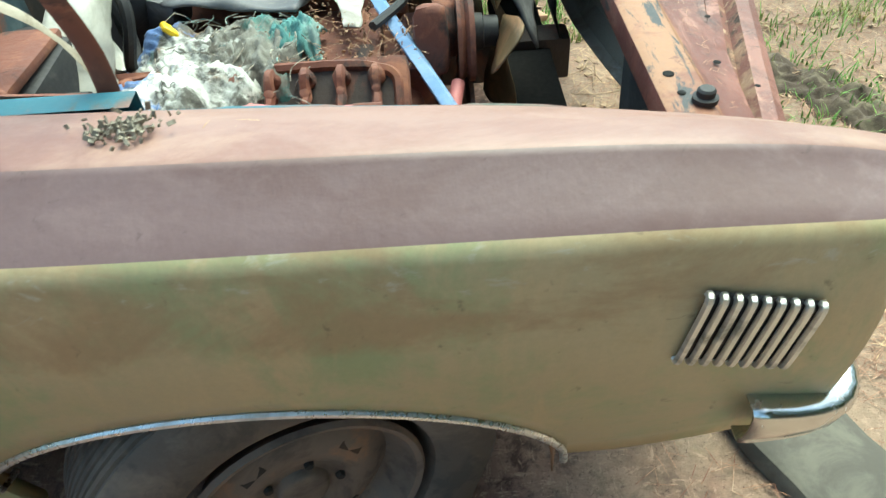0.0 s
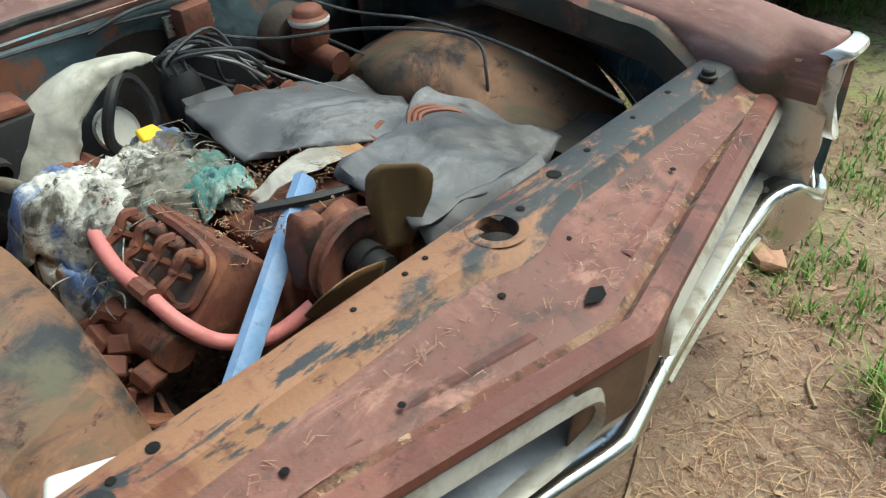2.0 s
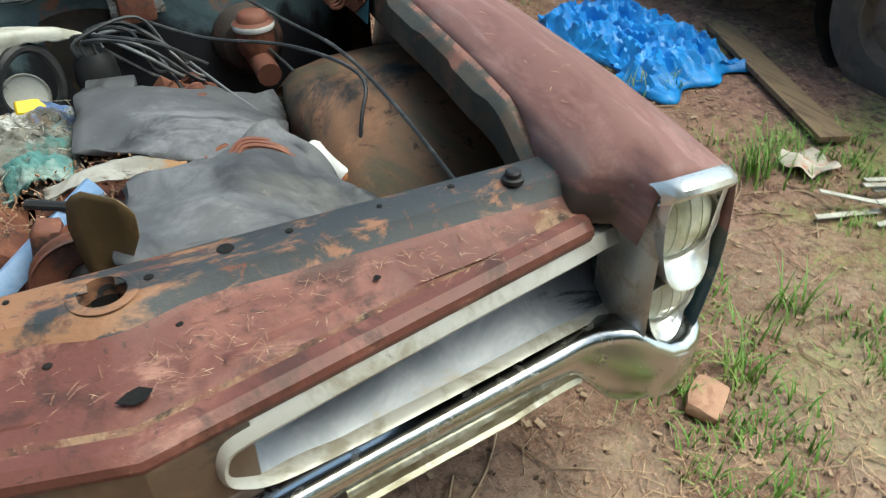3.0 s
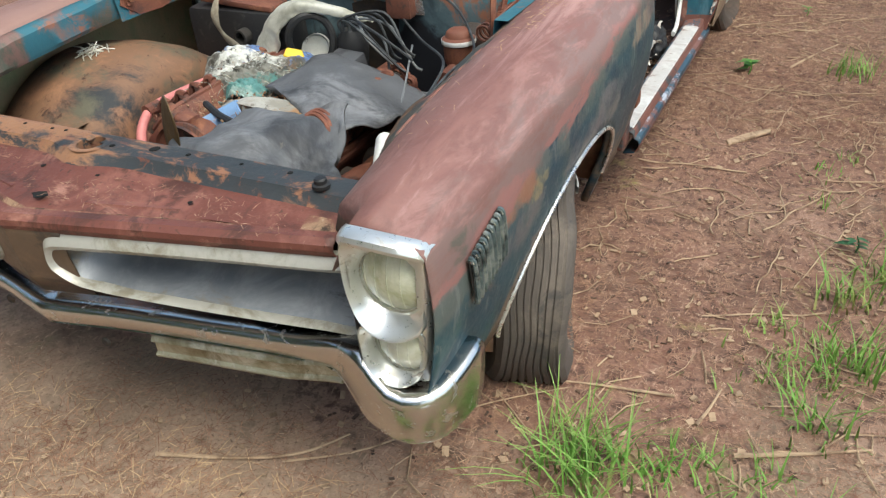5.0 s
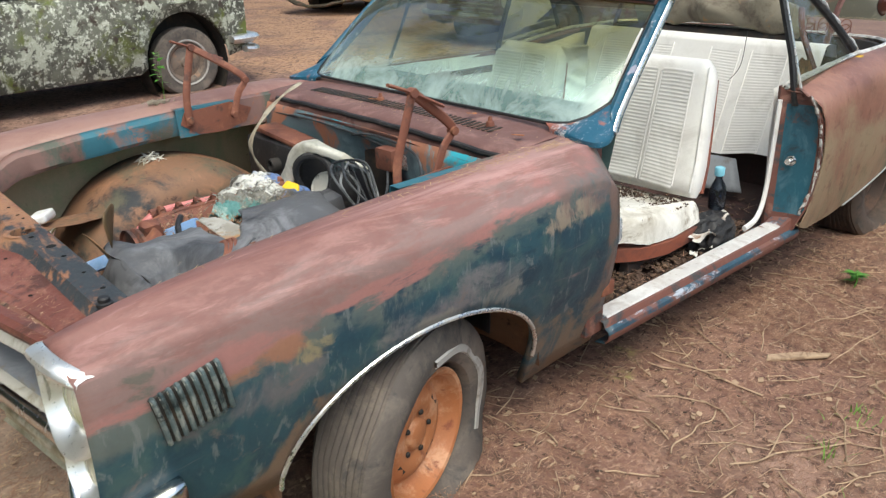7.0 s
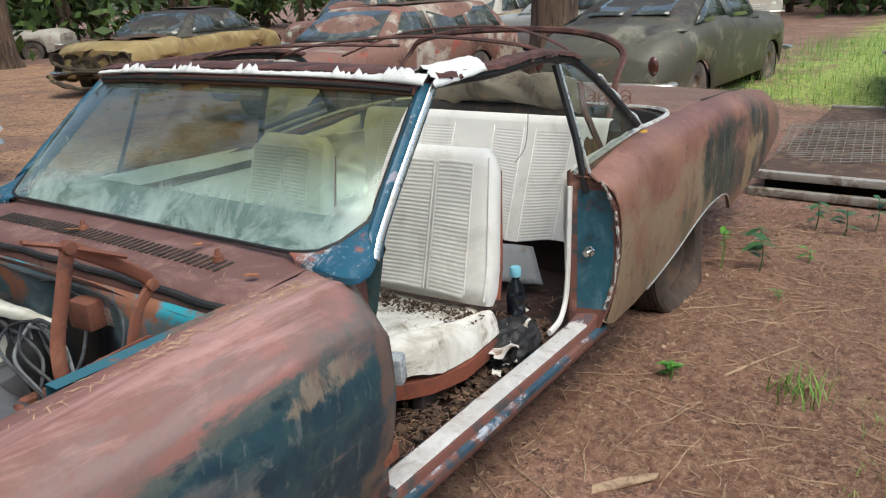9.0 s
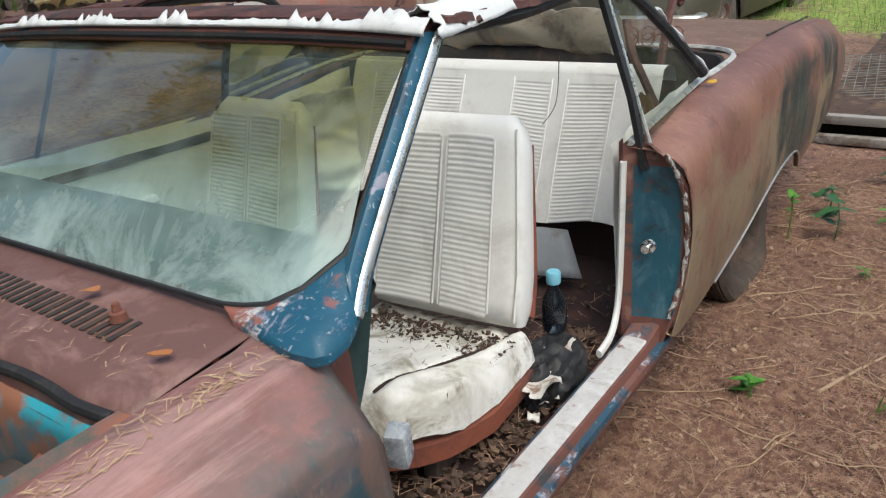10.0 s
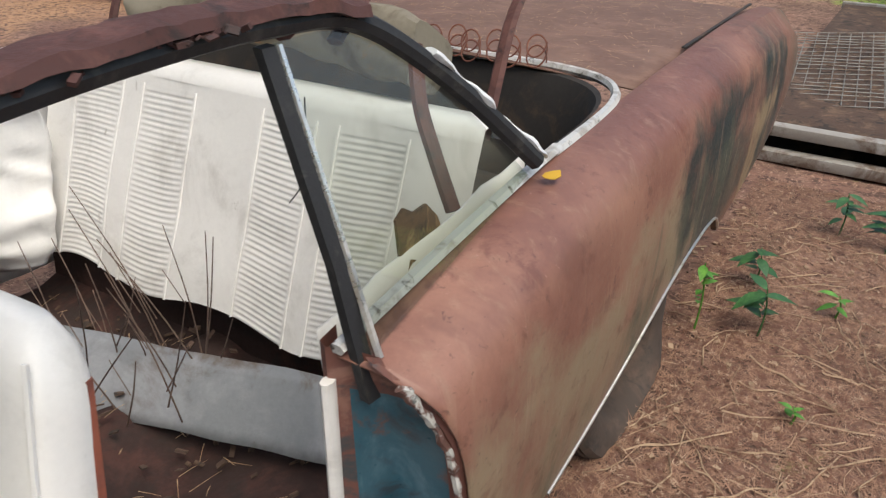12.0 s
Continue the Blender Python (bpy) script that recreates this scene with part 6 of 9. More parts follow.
# ---- wheels ----
def wheel(m, tyre_mat, rim_mat, label, flat=0.0, white=False, rim_in=0.0):
    """Axis along local x, outer face to +x; ground flat below."""
    w = new("wheel")
    w.parent = CAR
    w.matrix_local = m
    tagged(w, label)
    prof = [(0.206, -0.070), (0.225, -0.088), (0.27, -0.098), (0.315, -0.090), (0.328, -0.076)]
    for k in range(8):
        x = -0.072 + 0.0181 * k
        prof += [(0.333, x), (0.334, x + 0.012), (0.328, x + 0.0132), (0.328, x + 0.0168)]
    prof += [(0.330, 0.076), (0.315, 0.090), (0.27, 0.098), (0.232, 0.094), (0.214, 0.082), (0.204, 0.05), (0.204, -0.05)]
    bm = lathe([(r, z) for r, z in prof] + [prof[0]], Matrix.Rotation(radians(90), 4, "Y"), 56)
    floor_z = -0.335 + flat
    for v in bm.verts:
        if v.co.z < floor_z + 0.10:
            k = max(0.0, (floor_z + 0.10 - v.co.z) / 0.10)
            v.co.x *= 1 + 0.30 * min(k, 1.0) * (1 if flat > 0.03 else 0.2)
            v.co.z = max(v.co.z, floor_z + 0.004 * math.sin(v.co.x * 60))
        v.co.x += 0.014 * noise.noise(v.co * 7) * (1 if flat > 0.12 else 0.4)
    tyre = part("tyre", bm, tyre_mat, w, "cracked flat tyre", 35)
    if white:
        part("whitewall", crumple(lathe([(0.240, 0.096), (0.244, 0.1025), (0.264, 0.1030), (0.268, 0.098)], Matrix.Rotation(radians(90), 4, "Y"), 40, a0=radians(66), a1=radians(186)), 0.012, 7), m_whitewall, tyre, "worn whitewall stripe")
    rp = [(0.192, 0.072), (0.196, 0.080), (0.190, 0.088), (0.180, 0.084), (0.172, 0.060), (0.160, 0.030), (0.150, 0.022), (0.140, 0.030), (0.120, 0.048), (0.095, 0.055), (0.070, 0.048), (0.055, 0.040), (0.046, 0.041), (0.042, 0.052), (0.036, 0.056), (0.0, 0.058)]
    rp = [(r, z + rim_in) for r, z in rp]
    part("rim", lathe(rp, Matrix.Rotation(radians(90), 4, "Y"), 40), rim_mat, w, "rusted steel rim")
    for k in range(5):
        a = 2 * math.pi * k / 5
        part("wheel_stud", lathe([(0.0, 0.008), (0.006, 0.008), (0.008, 0.005), (0.009, 0.0)], pose(0.046 + rim_in, 0.062 * math.cos(a), 0.062 * math.sin(a), 0, 90, 0), 6), m_dark, w)
    for k in range(4):
        a = 2 * math.pi * (k + 0.4) / 4
        part("rim_slot", box((0.004, 0.045, 0.016), Matrix.Rotation(a, 4, "X") @ pose(0.049 + rim_in, 0, 0.108, 0, -18, 0), 0.0015), m_dark, w)
    part("inner_barrel", lathe([(0.203, -0.08), (0.200, 0.0), (0.196, 0.03), (0.180, 0.02)], Matrix.Rotation(radians(90), 4, "Y"), 28), m_dark, w)
    return w


wheel(pose(0.795, 0.030, 0.212, 0, 3, 20), m_tyre, m_rim, "steered front wheel on a flat tyre", 0.125, True, -0.016)
wheel(pose(-0.815, 0.02, 0.245, 0, 0, 180 + 22), m_tyre, m_rim_dark, "steered front wheel on a sagging tyre", 0.09)
wheel(pose(0.752, 3.07, 0.225, 0, -2, 0), m_tyre_shaded, m_rim_brown, "rear wheel on a flat tyre", 0.11, False, -0.05)
wheel(pose(-0.752, 3.07, 0.225, 0, 0, 180), m_tyre_shaded, m_rim_brown, "rear wheel on a flat tyre", 0.11, False, -0.05)
for x in (-0.62, 0.62):
    part("axle_shaft", tube([(x, 0.05, 0.23), (x * 0.4, 0.05, 0.26)], 0.03, 8), m_engine_dark, CAR)

solid("torn_trim_piece", crumple(polygon([(-0.060, 0.050), (-0.035, 0.058), (-0.01, 0.040), (0.022, 0.044), (0.055, 0.010), (0.068, -0.028), (0.030, -0.034), (0.012, -0.058), (-0.018, -0.030), (-0.045, -0.052), (-0.052, 0.0)], 0.006, Matrix(((0, 0, 1, 0.722), (1, 0, 0, 2.27), (0, 1, 0, 0.865), (0, 0, 0, 1)))), 0.012, 20), layered("brown_board", (0.16, 0.085, 0.04), [((0.05, 0.03, 0.02), 14, 0.53, 0.08), ((0.45, 0.26, 0.12), 9, 0.62, 0.06)], rough=0.9), "torn brown trim board behind the side window", "trim board")

# ---- engine bay ----
ENGINE = thing("car_engine", "seized rust brown V8 engine with open cylinder heads", "engine")
for nm, size, at, lab in (("block", (0.40, 0.62, 0.24), (0.0, 0.08, 0.40), "rust scaled engine block"), ("oil_pan", (0.30, 0.50, 0.14), (0.0, 0.10, 0.25), "dented oil pan"), ("valley_cover", (0.24, 0.50, 0.08), (0.0, 0.10, 0.54), "rusted valley cover")):
    blk = box(size, pose(*at), 0.025)
    bmesh.ops.subdivide_edges(blk, edges=blk.edges[:], cuts=2, use_grid_fill=True)
    part(nm, crumple(blk, 0.010, 14), m_engine, ENGINE, lab, 60)
for s in (-1, 1):
    hm = Matrix.Translation((s * 0.235, 0.08, 0.560)) @ Matrix.Rotation(radians(-s * 42), 4, "Y") @ Matrix.Identity(4)
    hm = Matrix.Translation((s * 0.235, 0.08, 0.555)) @ Matrix.Rotation(radians(s * 42), 4, "Y")
    hd = box((0.16, 0.57, 0.11), hm @ pose(0, 0, -0.02), 0.015)
    head = part("cylinder_head", hd, m_engine, ENGINE, "rusted cylinder head with its cover missing")
    rim = tube([hm @ Vector((0.062 * math.copysign(abs(math.cos(a)) ** 0.5, math.cos(a)), 0.265 * math.copysign(abs(math.sin(a)) ** 0.35, math.sin(a)), 0.040)) for a in np.linspace(0, 2 * math.pi, 49)[:-1]], 0.010, 6, True)
    part("head_rim", crumple(rim, 0.003, 40), m_engine, head)
    part("rocker_trough", polygon([(0.058 * math.copysign(abs(math.cos(a)) ** 0.5, math.cos(a)), 0.262 * math.copysign(abs(math.sin(a)) ** 0.35, math.sin(a))) for a in np.linspace(0, 2 * math.pi, 33)[:-1]], 0.004, hm @ pose(0, 0, 0.034)), m_engine_dark, head, "black oily trough")
    for k in range(8):
        y = -0.225 + 0.064 * k
        rk = tube(spline([(-0.046, y, 0.060), (-0.030, y, 0.082), (0.0, y, 0.074), (0.030, y, 0.082), (0.046, y, 0.062)], 4), 0.010, 6)
        lathe([(0.0, 0.02), (0.011, 0.018), (0.013, 0.0), (0.017, -0.005), (0.017, -0.035)], pose(0.036, y, 0.055), 10, rk)
        lathe([(0.0, 0.012), (0.009, 0.010), (0.010, -0.03)], pose(0.0, y, 0.075), 8, rk)
        bmesh.ops.transform(rk, matrix=hm, verts=rk.verts)
        part("rocker_arm", crumple(rk, 0.003, 50), m_engine, head)
    for k in range(4):
        part("exhaust_port", crumple(lathe([(0.030, 0.0), (0.034, 0.03), (0.024, 0.034), (0.018, 0.005)], Matrix.Translation((s * 0.30, -0.11 + 0.13 * k, 0.47)) @ Matrix.Rotation(radians(s * 100), 4, "Y"), 12), 0.003, 40), m_engine_dark, ENGINE)
    part("exhaust_manifold", crumple(tube(spline([(s * 0.335, -0.17, 0.475), (s * 0.345, -0.05, 0.46), (s * 0.345, 0.12, 0.455), (s * 0.34, 0.28, 0.44), (s * 0.33, 0.36, 0.36)], 6), 0.034, 10), 0.006, 25), m_engine, ENGINE, "rusted exhaust manifold")
front = lathe([(0.0, 0.03), (0.10, 0.03), (0.115, 0.02), (0.12, 0.0)], pose(0.0, -0.24, 0.46, 90, 0, 0), 20)
box((0.26, 0.07, 0.30), pose(-0.02, -0.22, 0.42), 0.03, front)
lathe([(0.0, 0.055), (0.05, 0.05), (0.06, 0.02), (0.075, 0.0)], pose(-0.02, -0.255, 0.585, 90, 0, 0), 16, front)
box((0.05, 0.07, 0.14), pose(-0.09, -0.25, 0.60, 0, 14, 0), 0.02, front)
bmesh.ops.subdivide_edges(front, edges=front.edges[:], cuts=1, use_grid_fill=True)
part("front_cover", crumple(front, 0.010, 20), m_engine, ENGINE, "crusted front cover and water pump", 60)
part("pulley", lathe([(0.0, 0.0), (0.03, 0.0), (0.05, 0.012), (0.088, 0.012), (0.095, 0.020), (0.095, 0.010), (0.084, 0.002), (0.095, -0.006), (0.095, -0.014), (0.05, -0.014)], pose(-0.035, -0.318, 0.575, 90, 0, 0), 32), m_engine, ENGINE, "rust orange fan pulley")
part("pulley", lathe([(0.0, 0.0), (0.03, 0.0), (0.06, 0.012), (0.090, 0.012), (0.098, 0.020), (0.098, 0.010), (0.086, 0.002), (0.098, -0.006), (0.098, -0.014), (0.05, -0.014)], pose(-0.01, -0.318, 0.36, 90, 0, 0), 32), m_engine_dark, ENGINE, "dark crank pulley")
part("pump_hub", lathe([(0.0, 0.065), (0.030, 0.065), (0.032, 0.06), (0.032, 0.035), (0.038, 0.033), (0.038, 0.0)], pose(-0.03, -0.325, 0.578, 90, 0, 0), 20), m_black, ENGINE, "black pump hub")
for a, tw in ((8, -38), (188, -38), (98, -38), (278, -38)):
    pts = []
    for v in np.linspace(0, 1, 15):
        r = 0.035 + 0.155 * v
        w = (0.026 + 0.030 * min(1, v * 1.7)) * (1 - 0.45 * max(0.0, (v - 0.8) / 0.2) ** 2.5)
        c = math.radians(tw * (0.4 + 0.6 * v))
        pts.append([Vector((u * w * math.cos(c), u * w * math.sin(c), r)) for u in np.linspace(-1, 1, 5)])
    bl = loft(pts)
    bmesh.ops.transform(bl, matrix=Matrix.Translation((-0.005, -0.395, 0.585)) @ Matrix.Rotation(radians(a), 4, "Y"), verts=bl.verts)
    thick(part("fan_blade", bl, m_fan, ENGINE, "bronze brown twisted fan blade"), 0.003, 0.0)
part("lifting_eye", lathe([(0.014, -0.004), (0.026, -0.004), (0.026, 0.004), (0.014, 0.004), (0.014, -0.004)], pose(-0.096, -0.215, 0.565, 70, 0, 30), 18), m_engine, ENGINE, "rusted lifting eye")
cl = bmesh.new()
for k in range(3):
    tube(spline([(0.235 + 0.01 * k, -0.19 - 0.012 * k, 0.655), (0.28, -0.155 - 0.013 * k, 0.682), (0.335, -0.175 - 0.014 * k, 0.678), (0.375, -0.215 - 0.012 * k, 0.655)], 5), 0.006, 6, bm=cl)
part("bracket", cl, m_hinge, ENGINE, "red rusted finger bracket")
part("fuel_line", tube(spline([(-0.11, -0.14, 0.645), (-0.02, -0.19, 0.642), (0.08, -0.22, 0.63), (0.14, -0.24, 0.60)], 6), 0.010, 7), m_black, ENGINE)

# loose things in the bay
bar_a, bar_b = Vector((0.012, -0.145, 0.652)), Vector((-0.435, -0.395, 0.43))
d = (bar_b - bar_a).normalized()
side = d.cross(Vector((0.45, -0.75, 0.45))).normalized()
up2 = side.cross(d).normalized()
bm = bmesh.new()
prof = [(-0.021, 0.0), (-0.021, 0.004), (0.0, 0.011), (0.021, 0.004), (0.021, 0.0), (0.021, -0.016), (0.017, -0.016), (0.017, -0.002), (-0.017, -0.002), (-0.017, -0.016), (-0.021, -0.016)]
loft([[bar_a + d * (bar_b - bar_a).length * v + side * x + up2 * z for x, z in prof] for v in np.linspace(0, 1, 12)], close_u=True, bm=bm, caps=True)
solid("metal_bar", bm, m_blue_bar, "light blue painted metal bar leaning on the engine", "metal bar")
hose = thing("heater_hose", "faded pink rubber hose lying over the engine", "hose")
part("hose", tube(spline([(-0.27, 0.20, 0.62), (-0.305, 0.12, 0.605), (-0.335, -0.02, 0.60), (-0.338, -0.13, 0.597), (-0.325, -0.20, 0.560), (-0.285, -0.245, 0.515), (-0.21, -0.28, 0.495), (-0.13, -0.30, 0.52)], 6), 0.0145, 10), m_pink, hose)
part("hose_clamp", tube([Vector((-0.338, -0.13 + 0.016 * k, 0.598)) for k in (-1.6, 0, 1.6)], 0.018, 8), m_engine, hose, "rusted hose clamp")

RAGS = thing("rag_heap", "mouldy blue and white rags stuffed on the engine", "rags")
m_rag_dark = layered("shaggy_grey_rag", (0.20, 0.195, 0.17), [((0.08, 0.072, 0.06), 12, 0.50, 0.08), ((0.40, 0.41, 0.38), 16, 0.60, 0.06), ((0.08, 0.20, 0.18), 7, 0.62, 0.05)], rough=0.95, bump=0.7, bump_scale=70, grain=0.3)
m_rag_teal = layered("teal_rag", (0.10, 0.24, 0.23), [((0.30, 0.40, 0.37), 12, 0.54, 0.08), ((0.06, 0.10, 0.10), 10, 0.58, 0.06)], rough=0.95, bump=0.6, bump_scale=60, grain=0.25)


def rag(centre, sx, sy, rise, drop, turn, mat, seed, folds=9.0, n=64):
    """A cloth flung over a hump: long ridged folds, a ragged hem that hangs down."""
    rows = []
    for i in range(n):
        row = []
        for j in range(n):
            u, v = 2 * i / (n - 1) - 1, 2 * j / (n - 1) - 1
            hem = 1 + 0.18 * noise.noise(Vector((u * 2.5, v * 2.5, seed)))
            x, y = u * sx * hem, v * sy * hem
            w = Vector((x * folds, y * folds * 2.2, seed))
            w += noise.noise_vector(w * 0.6) * 0.9
            ridge = 1 - abs(noise.noise(w))
            fine = 1 - abs(noise.noise(w * 2.7))
            r2 = min(1.6, u * u + v * v)
            z = rise * (1 - r2) - drop * max(0.0, r2 - 0.55) ** 1.2 + 0.042 * (ridge - 0.7) + 0.016 * (fine - 0.7) + 0.006 * noise.noise(w * 8)
            row.append(Vector((x, y, z)))
        rows.append(row)
    bm = loft(rows)
    bmesh.ops.transform(bm, matrix=pose(*centre, 0, 0, turn), verts=bm.verts)
    thick(part("rag", bm, mat, RAGS, "", 180), 0.003, 0.0)


rag((-0.285, 0.20, 0.615), 0.115, 0.15, 0.035, 0.15, 20, m_cloth_mix, 1.0)
rag((-0.135, 0.10, 0.620), 0.135, 0.115, 0.025, 0.05, -15, m_rag_dark, 4.0, 14.0)
rag((-0.125, 0.235, 0.625), 0.12, 0.085, 0.02, 0.05, 30, m_cloth_mix, 7.0)
rag((-0.36, 0.16, 0.52), 0.05, 0.12, 0.03, 0.16, 5, m_cloth_mix, 9.0)
rag((-0.09, 0.015, 0.632), 0.065, 0.05, 0.012, 0.03, 0, m_rag_teal, 12.0, 16.0, 40)
rag((-0.37, 0.05, 0.43), 0.035, 0.08, 0.02, 0.10, 0, m_rag_teal, 15.0, 12.0, 36)
rng = random.Random(31)
m_fray = layered("frayed_threads", (0.36, 0.33, 0.27), [((0.12, 0.10, 0.08), 40, 0.50, 0.06), ((0.20, 0.34, 0.33), 20, 0.58, 0.05)], rough=0.9, bump=0.0)
fr = bmesh.new()
for k in range(110):
    c = Vector((rng.uniform(-0.36, 0.0), rng.uniform(-0.03, 0.27), 0.0))
    c.z = 0.643 - 1.1 * max(0.0, -0.26 - c.x) + rng.uniform(-0.015, 0.012)
    az, ln = rng.uniform(0, 6.28), rng.uniform(0.02, 0.09)
    e = c + Vector((math.cos(az) * ln, math.sin(az) * ln, rng.uniform(-0.045, 0.002)))
    tube(spline([c, c.lerp(e, 0.5) + Vector((rng.uniform(-0.015, 0.015), rng.uniform(-0.015, 0.015), rng.uniform(0.0, 0.008))), e], 3), rng.uniform(0.0008, 0.0018), 4, bm=fr)
part("frayed_thread", fr, m_fray, RAGS, "loose frayed threads")
grit = bmesh.new()
for k in range(300):
    c = Vector((rng.uniform(-0.20, 0.12), rng.uniform(-0.22, 0.06), 0.0))
    c.z = 0.600 + 0.03 * rng.random() + 0.012 * (abs(c.x) < 0.12)
    box((rng.uniform(0.003, 0.010), rng.uniform(0.002, 0.006), rng.uniform(0.001, 0.003)), Matrix.Translation(c) @ Euler((rng.random() * 2, rng.random() * 2, rng.random() * 6)).to_matrix().to_4x4(), 0, grit)
strew(grit, -0.22, 0.14, -0.24, 0.08, 160, rng, 0.012, 0.045, 0.0008, lambda x, y: 0.625, 0.4)
tagged(part("engine_debris", grit, layered("rust_flakes", (0.34, 0.20, 0.12), [((0.16, 0.08, 0.055), 30, 0.54, 0.08), ((0.50, 0.38, 0.26), 40, 0.6, 0.06)], rough=0.9), None, "rust flakes and needles on the engine"), "rust flakes and needles on the engine", "debris", "", "stuff")

m_vinyl_scrap = layered("old_white_vinyl", (0.54, 0.53, 0.47), [((0.36, 0.35, 0.29), 7, 0.53, 0.1), ((0.16, 0.14, 0.11), 9, 0.66, 0.05)], rough=0.5, bump=0.2, bump_scale=30)
outer = spline([(0.083, 0.475, 0.705), (0.02, 0.43, 0.752), (-0.06, 0.395, 0.784), (-0.156, 0.411, 0.780), (-0.255, 0.420, 0.735), (-0.325, 0.405, 0.655), (-0.365, 0.385, 0.575), (-0.385, 0.365, 0.510), (-0.392, 0.350, 0.440)], 8)
inner = spline([(0.083, 0.470, 0.702), (0.03, 0.415, 0.728), (-0.045, 0.355, 0.756), (-0.125, 0.330, 0.742), (-0.190, 0.330, 0.690), (-0.205, 0.335, 0.635), (-0.255, 0.320, 0.565), (-0.285, 0.310, 0.500), (-0.335, 0.315, 0.440)], 8)
wv = []
for i, (a, b) in enumerate(zip(outer, inner)):
    u = i / (len(outer) - 1)
    row = []
    for s in np.linspace(0, 1, 15):
        p = a.lerp(b, s) + Vector((-0.010, -0.028, 0.020)) * math.sin(math.pi * s) * min(1.0, u * 4)
        ragged = 0.012 * noise.noise(Vector((u * 20, s * 3, 5))) * (s > 0.9) + 0.020 * noise.noise(Vector((s * 9, 2, 5))) * max(0.0, u - 0.9) * 10
        row.append(p + Vector((0.4, -0.4, 0.8)) * ragged)
    wv.append(row)
thick(solid("vinyl_scrap", crumple(loft(wv), 0.004, 30), m_vinyl_scrap, "off-white curled vinyl scrap over the engine", "vinyl scrap", angle=50), 0.002, 0.0)
rg = thing("air_hose_ring", "black rubber ring with a pale disc inside", "rubber ring")
part("ring", tube([Matrix.Translation((-0.080, 0.345, 0.668)) @ Matrix.Rotation(radians(25), 4, "Z") @ Vector((0.072 * math.cos(a), 0.012 * math.sin(2 * a), 0.084 * math.sin(a))) for a in np.linspace(0, 2 * math.pi, 33)[:-1]], 0.0125, 8, True), m_black, rg)
part("disc", lathe([(0.0, 0.004), (0.045, 0.003), (0.050, 0.008), (0.054, 0.0), (0.0, -0.004)], pose(-0.098, 0.390, 0.625, 60, 0, 10), 24), m_pale, rg, "pale worn disc")
cap = thing("distributor", "black distributor with a nest of grey leads", "distributor")
part("cap_body", lathe([(0.0, 0.06), (0.032, 0.058), (0.045, 0.035), (0.050, 0.0), (0.042, -0.07), (0.03, -0.10)], pose(0.065, 0.37, 0.655), 16), m_black, cap)
part("coil_box", box((0.11, 0.06, 0.08), pose(0.085, 0.30, 0.62, 12, 0, -10), 0.008), m_felt, cap, "grey box below the leads")
rng = random.Random(3)
for k in range(9):
    a = rng.uniform(0, 6.28)
    st = Vector((0.065 + 0.03 * math.cos(a), 0.37 + 0.03 * math.sin(a), 0.70))
    en = Vector((rng.uniform(0.18, 0.34), rng.uniform(0.24, 0.40), rng.uniform(0.58, 0.66)))
    mid = (st + en) / 2 + Vector((rng.uniform(-0.06, 0.03), rng.uniform(-0.06, 0.03), rng.uniform(0.05, 0.10)))
    part("plug_lead", tube(spline([st, st + Vector((0.0, 0.0, 0.045)), mid, en - Vector((0.03, 0, -0.02)), en], 6), 0.0045, 6), rng.choice((m_wire, m_wire_grey, m_wire)), cap)


def mat_sheet(corners, n, sag, seed):
    a, b, c, dd = [Vector(p) for p in corners]
    rows = []
    for u in np.linspace(0, 1, n):
        row = []
        for v in np.linspace(0, 1, n):
            p = (a * (1 - u) + b * u) * (1 - v) + (dd * (1 - u) + c * u) * v
            p.z += sag * math.sin(math.pi * u) * math.sin(math.pi * v) + 0.016 * noise.noise(Vector((p.x * 7, p.y * 7, seed))) + 0.026 * (1 - abs(noise.noise(Vector((p.x * 4 + p.y * 3, p.y * 5, seed + 2))))) + 0.010 * (1 - abs(noise.noise(Vector((p.x * 11, p.y * 9 - p.x * 5, seed + 5))))) - 0.026
            edge = min(u, v, 1 - u, 1 - v)
            if edge < 0.001:
                p += noise.noise_vector(p * 11 + Vector((seed, 0, 0))) * 0.030
            row.append(p)
        rows.append(row)
    return loft(rows)


thick(solid("rubber_mat", mat_sheet(((-0.015, 0.02, 0.645), (0.02, 0.295, 0.660), (0.44, 0.21, 0.580), (0.36, -0.19, 0.630)), 30, 0.035, 1), m_felt, "grey rubber mat draped over the engine", "mat", "rubber mats", angle=40), 0.006, 0.0)
thick(solid("rubber_mat", mat_sheet(((0.030, -0.44, 0.650), (0.055, -0.175, 0.655), (0.35, -0.125, 0.678), (0.485, -0.39, 0.612)), 30, 0.022, 5), m_felt, "torn grey rubber mat behind the radiator panel", "mat", "rubber mats", angle=40), 0.006, 0.0)
flap = [[Vector((0.04 + 0.31 * u - 0.02 * v, -0.405 - 0.02 * u - 0.075 * v, 0.648 + 0.012 * math.sin(u * 6) - (0.145 - 0.085 * u) * v ** 1.3)) for v in np.linspace(0, 1, 16)] for u in np.linspace(0, 1, 22)]
thick(solid("rubber_mat", crumple(loft(flap), 0.012, 12, 4), m_felt, "grey rubber mat flap hanging down before the fan", "mat", "rubber mats", angle=40), 0.006, 0.0)
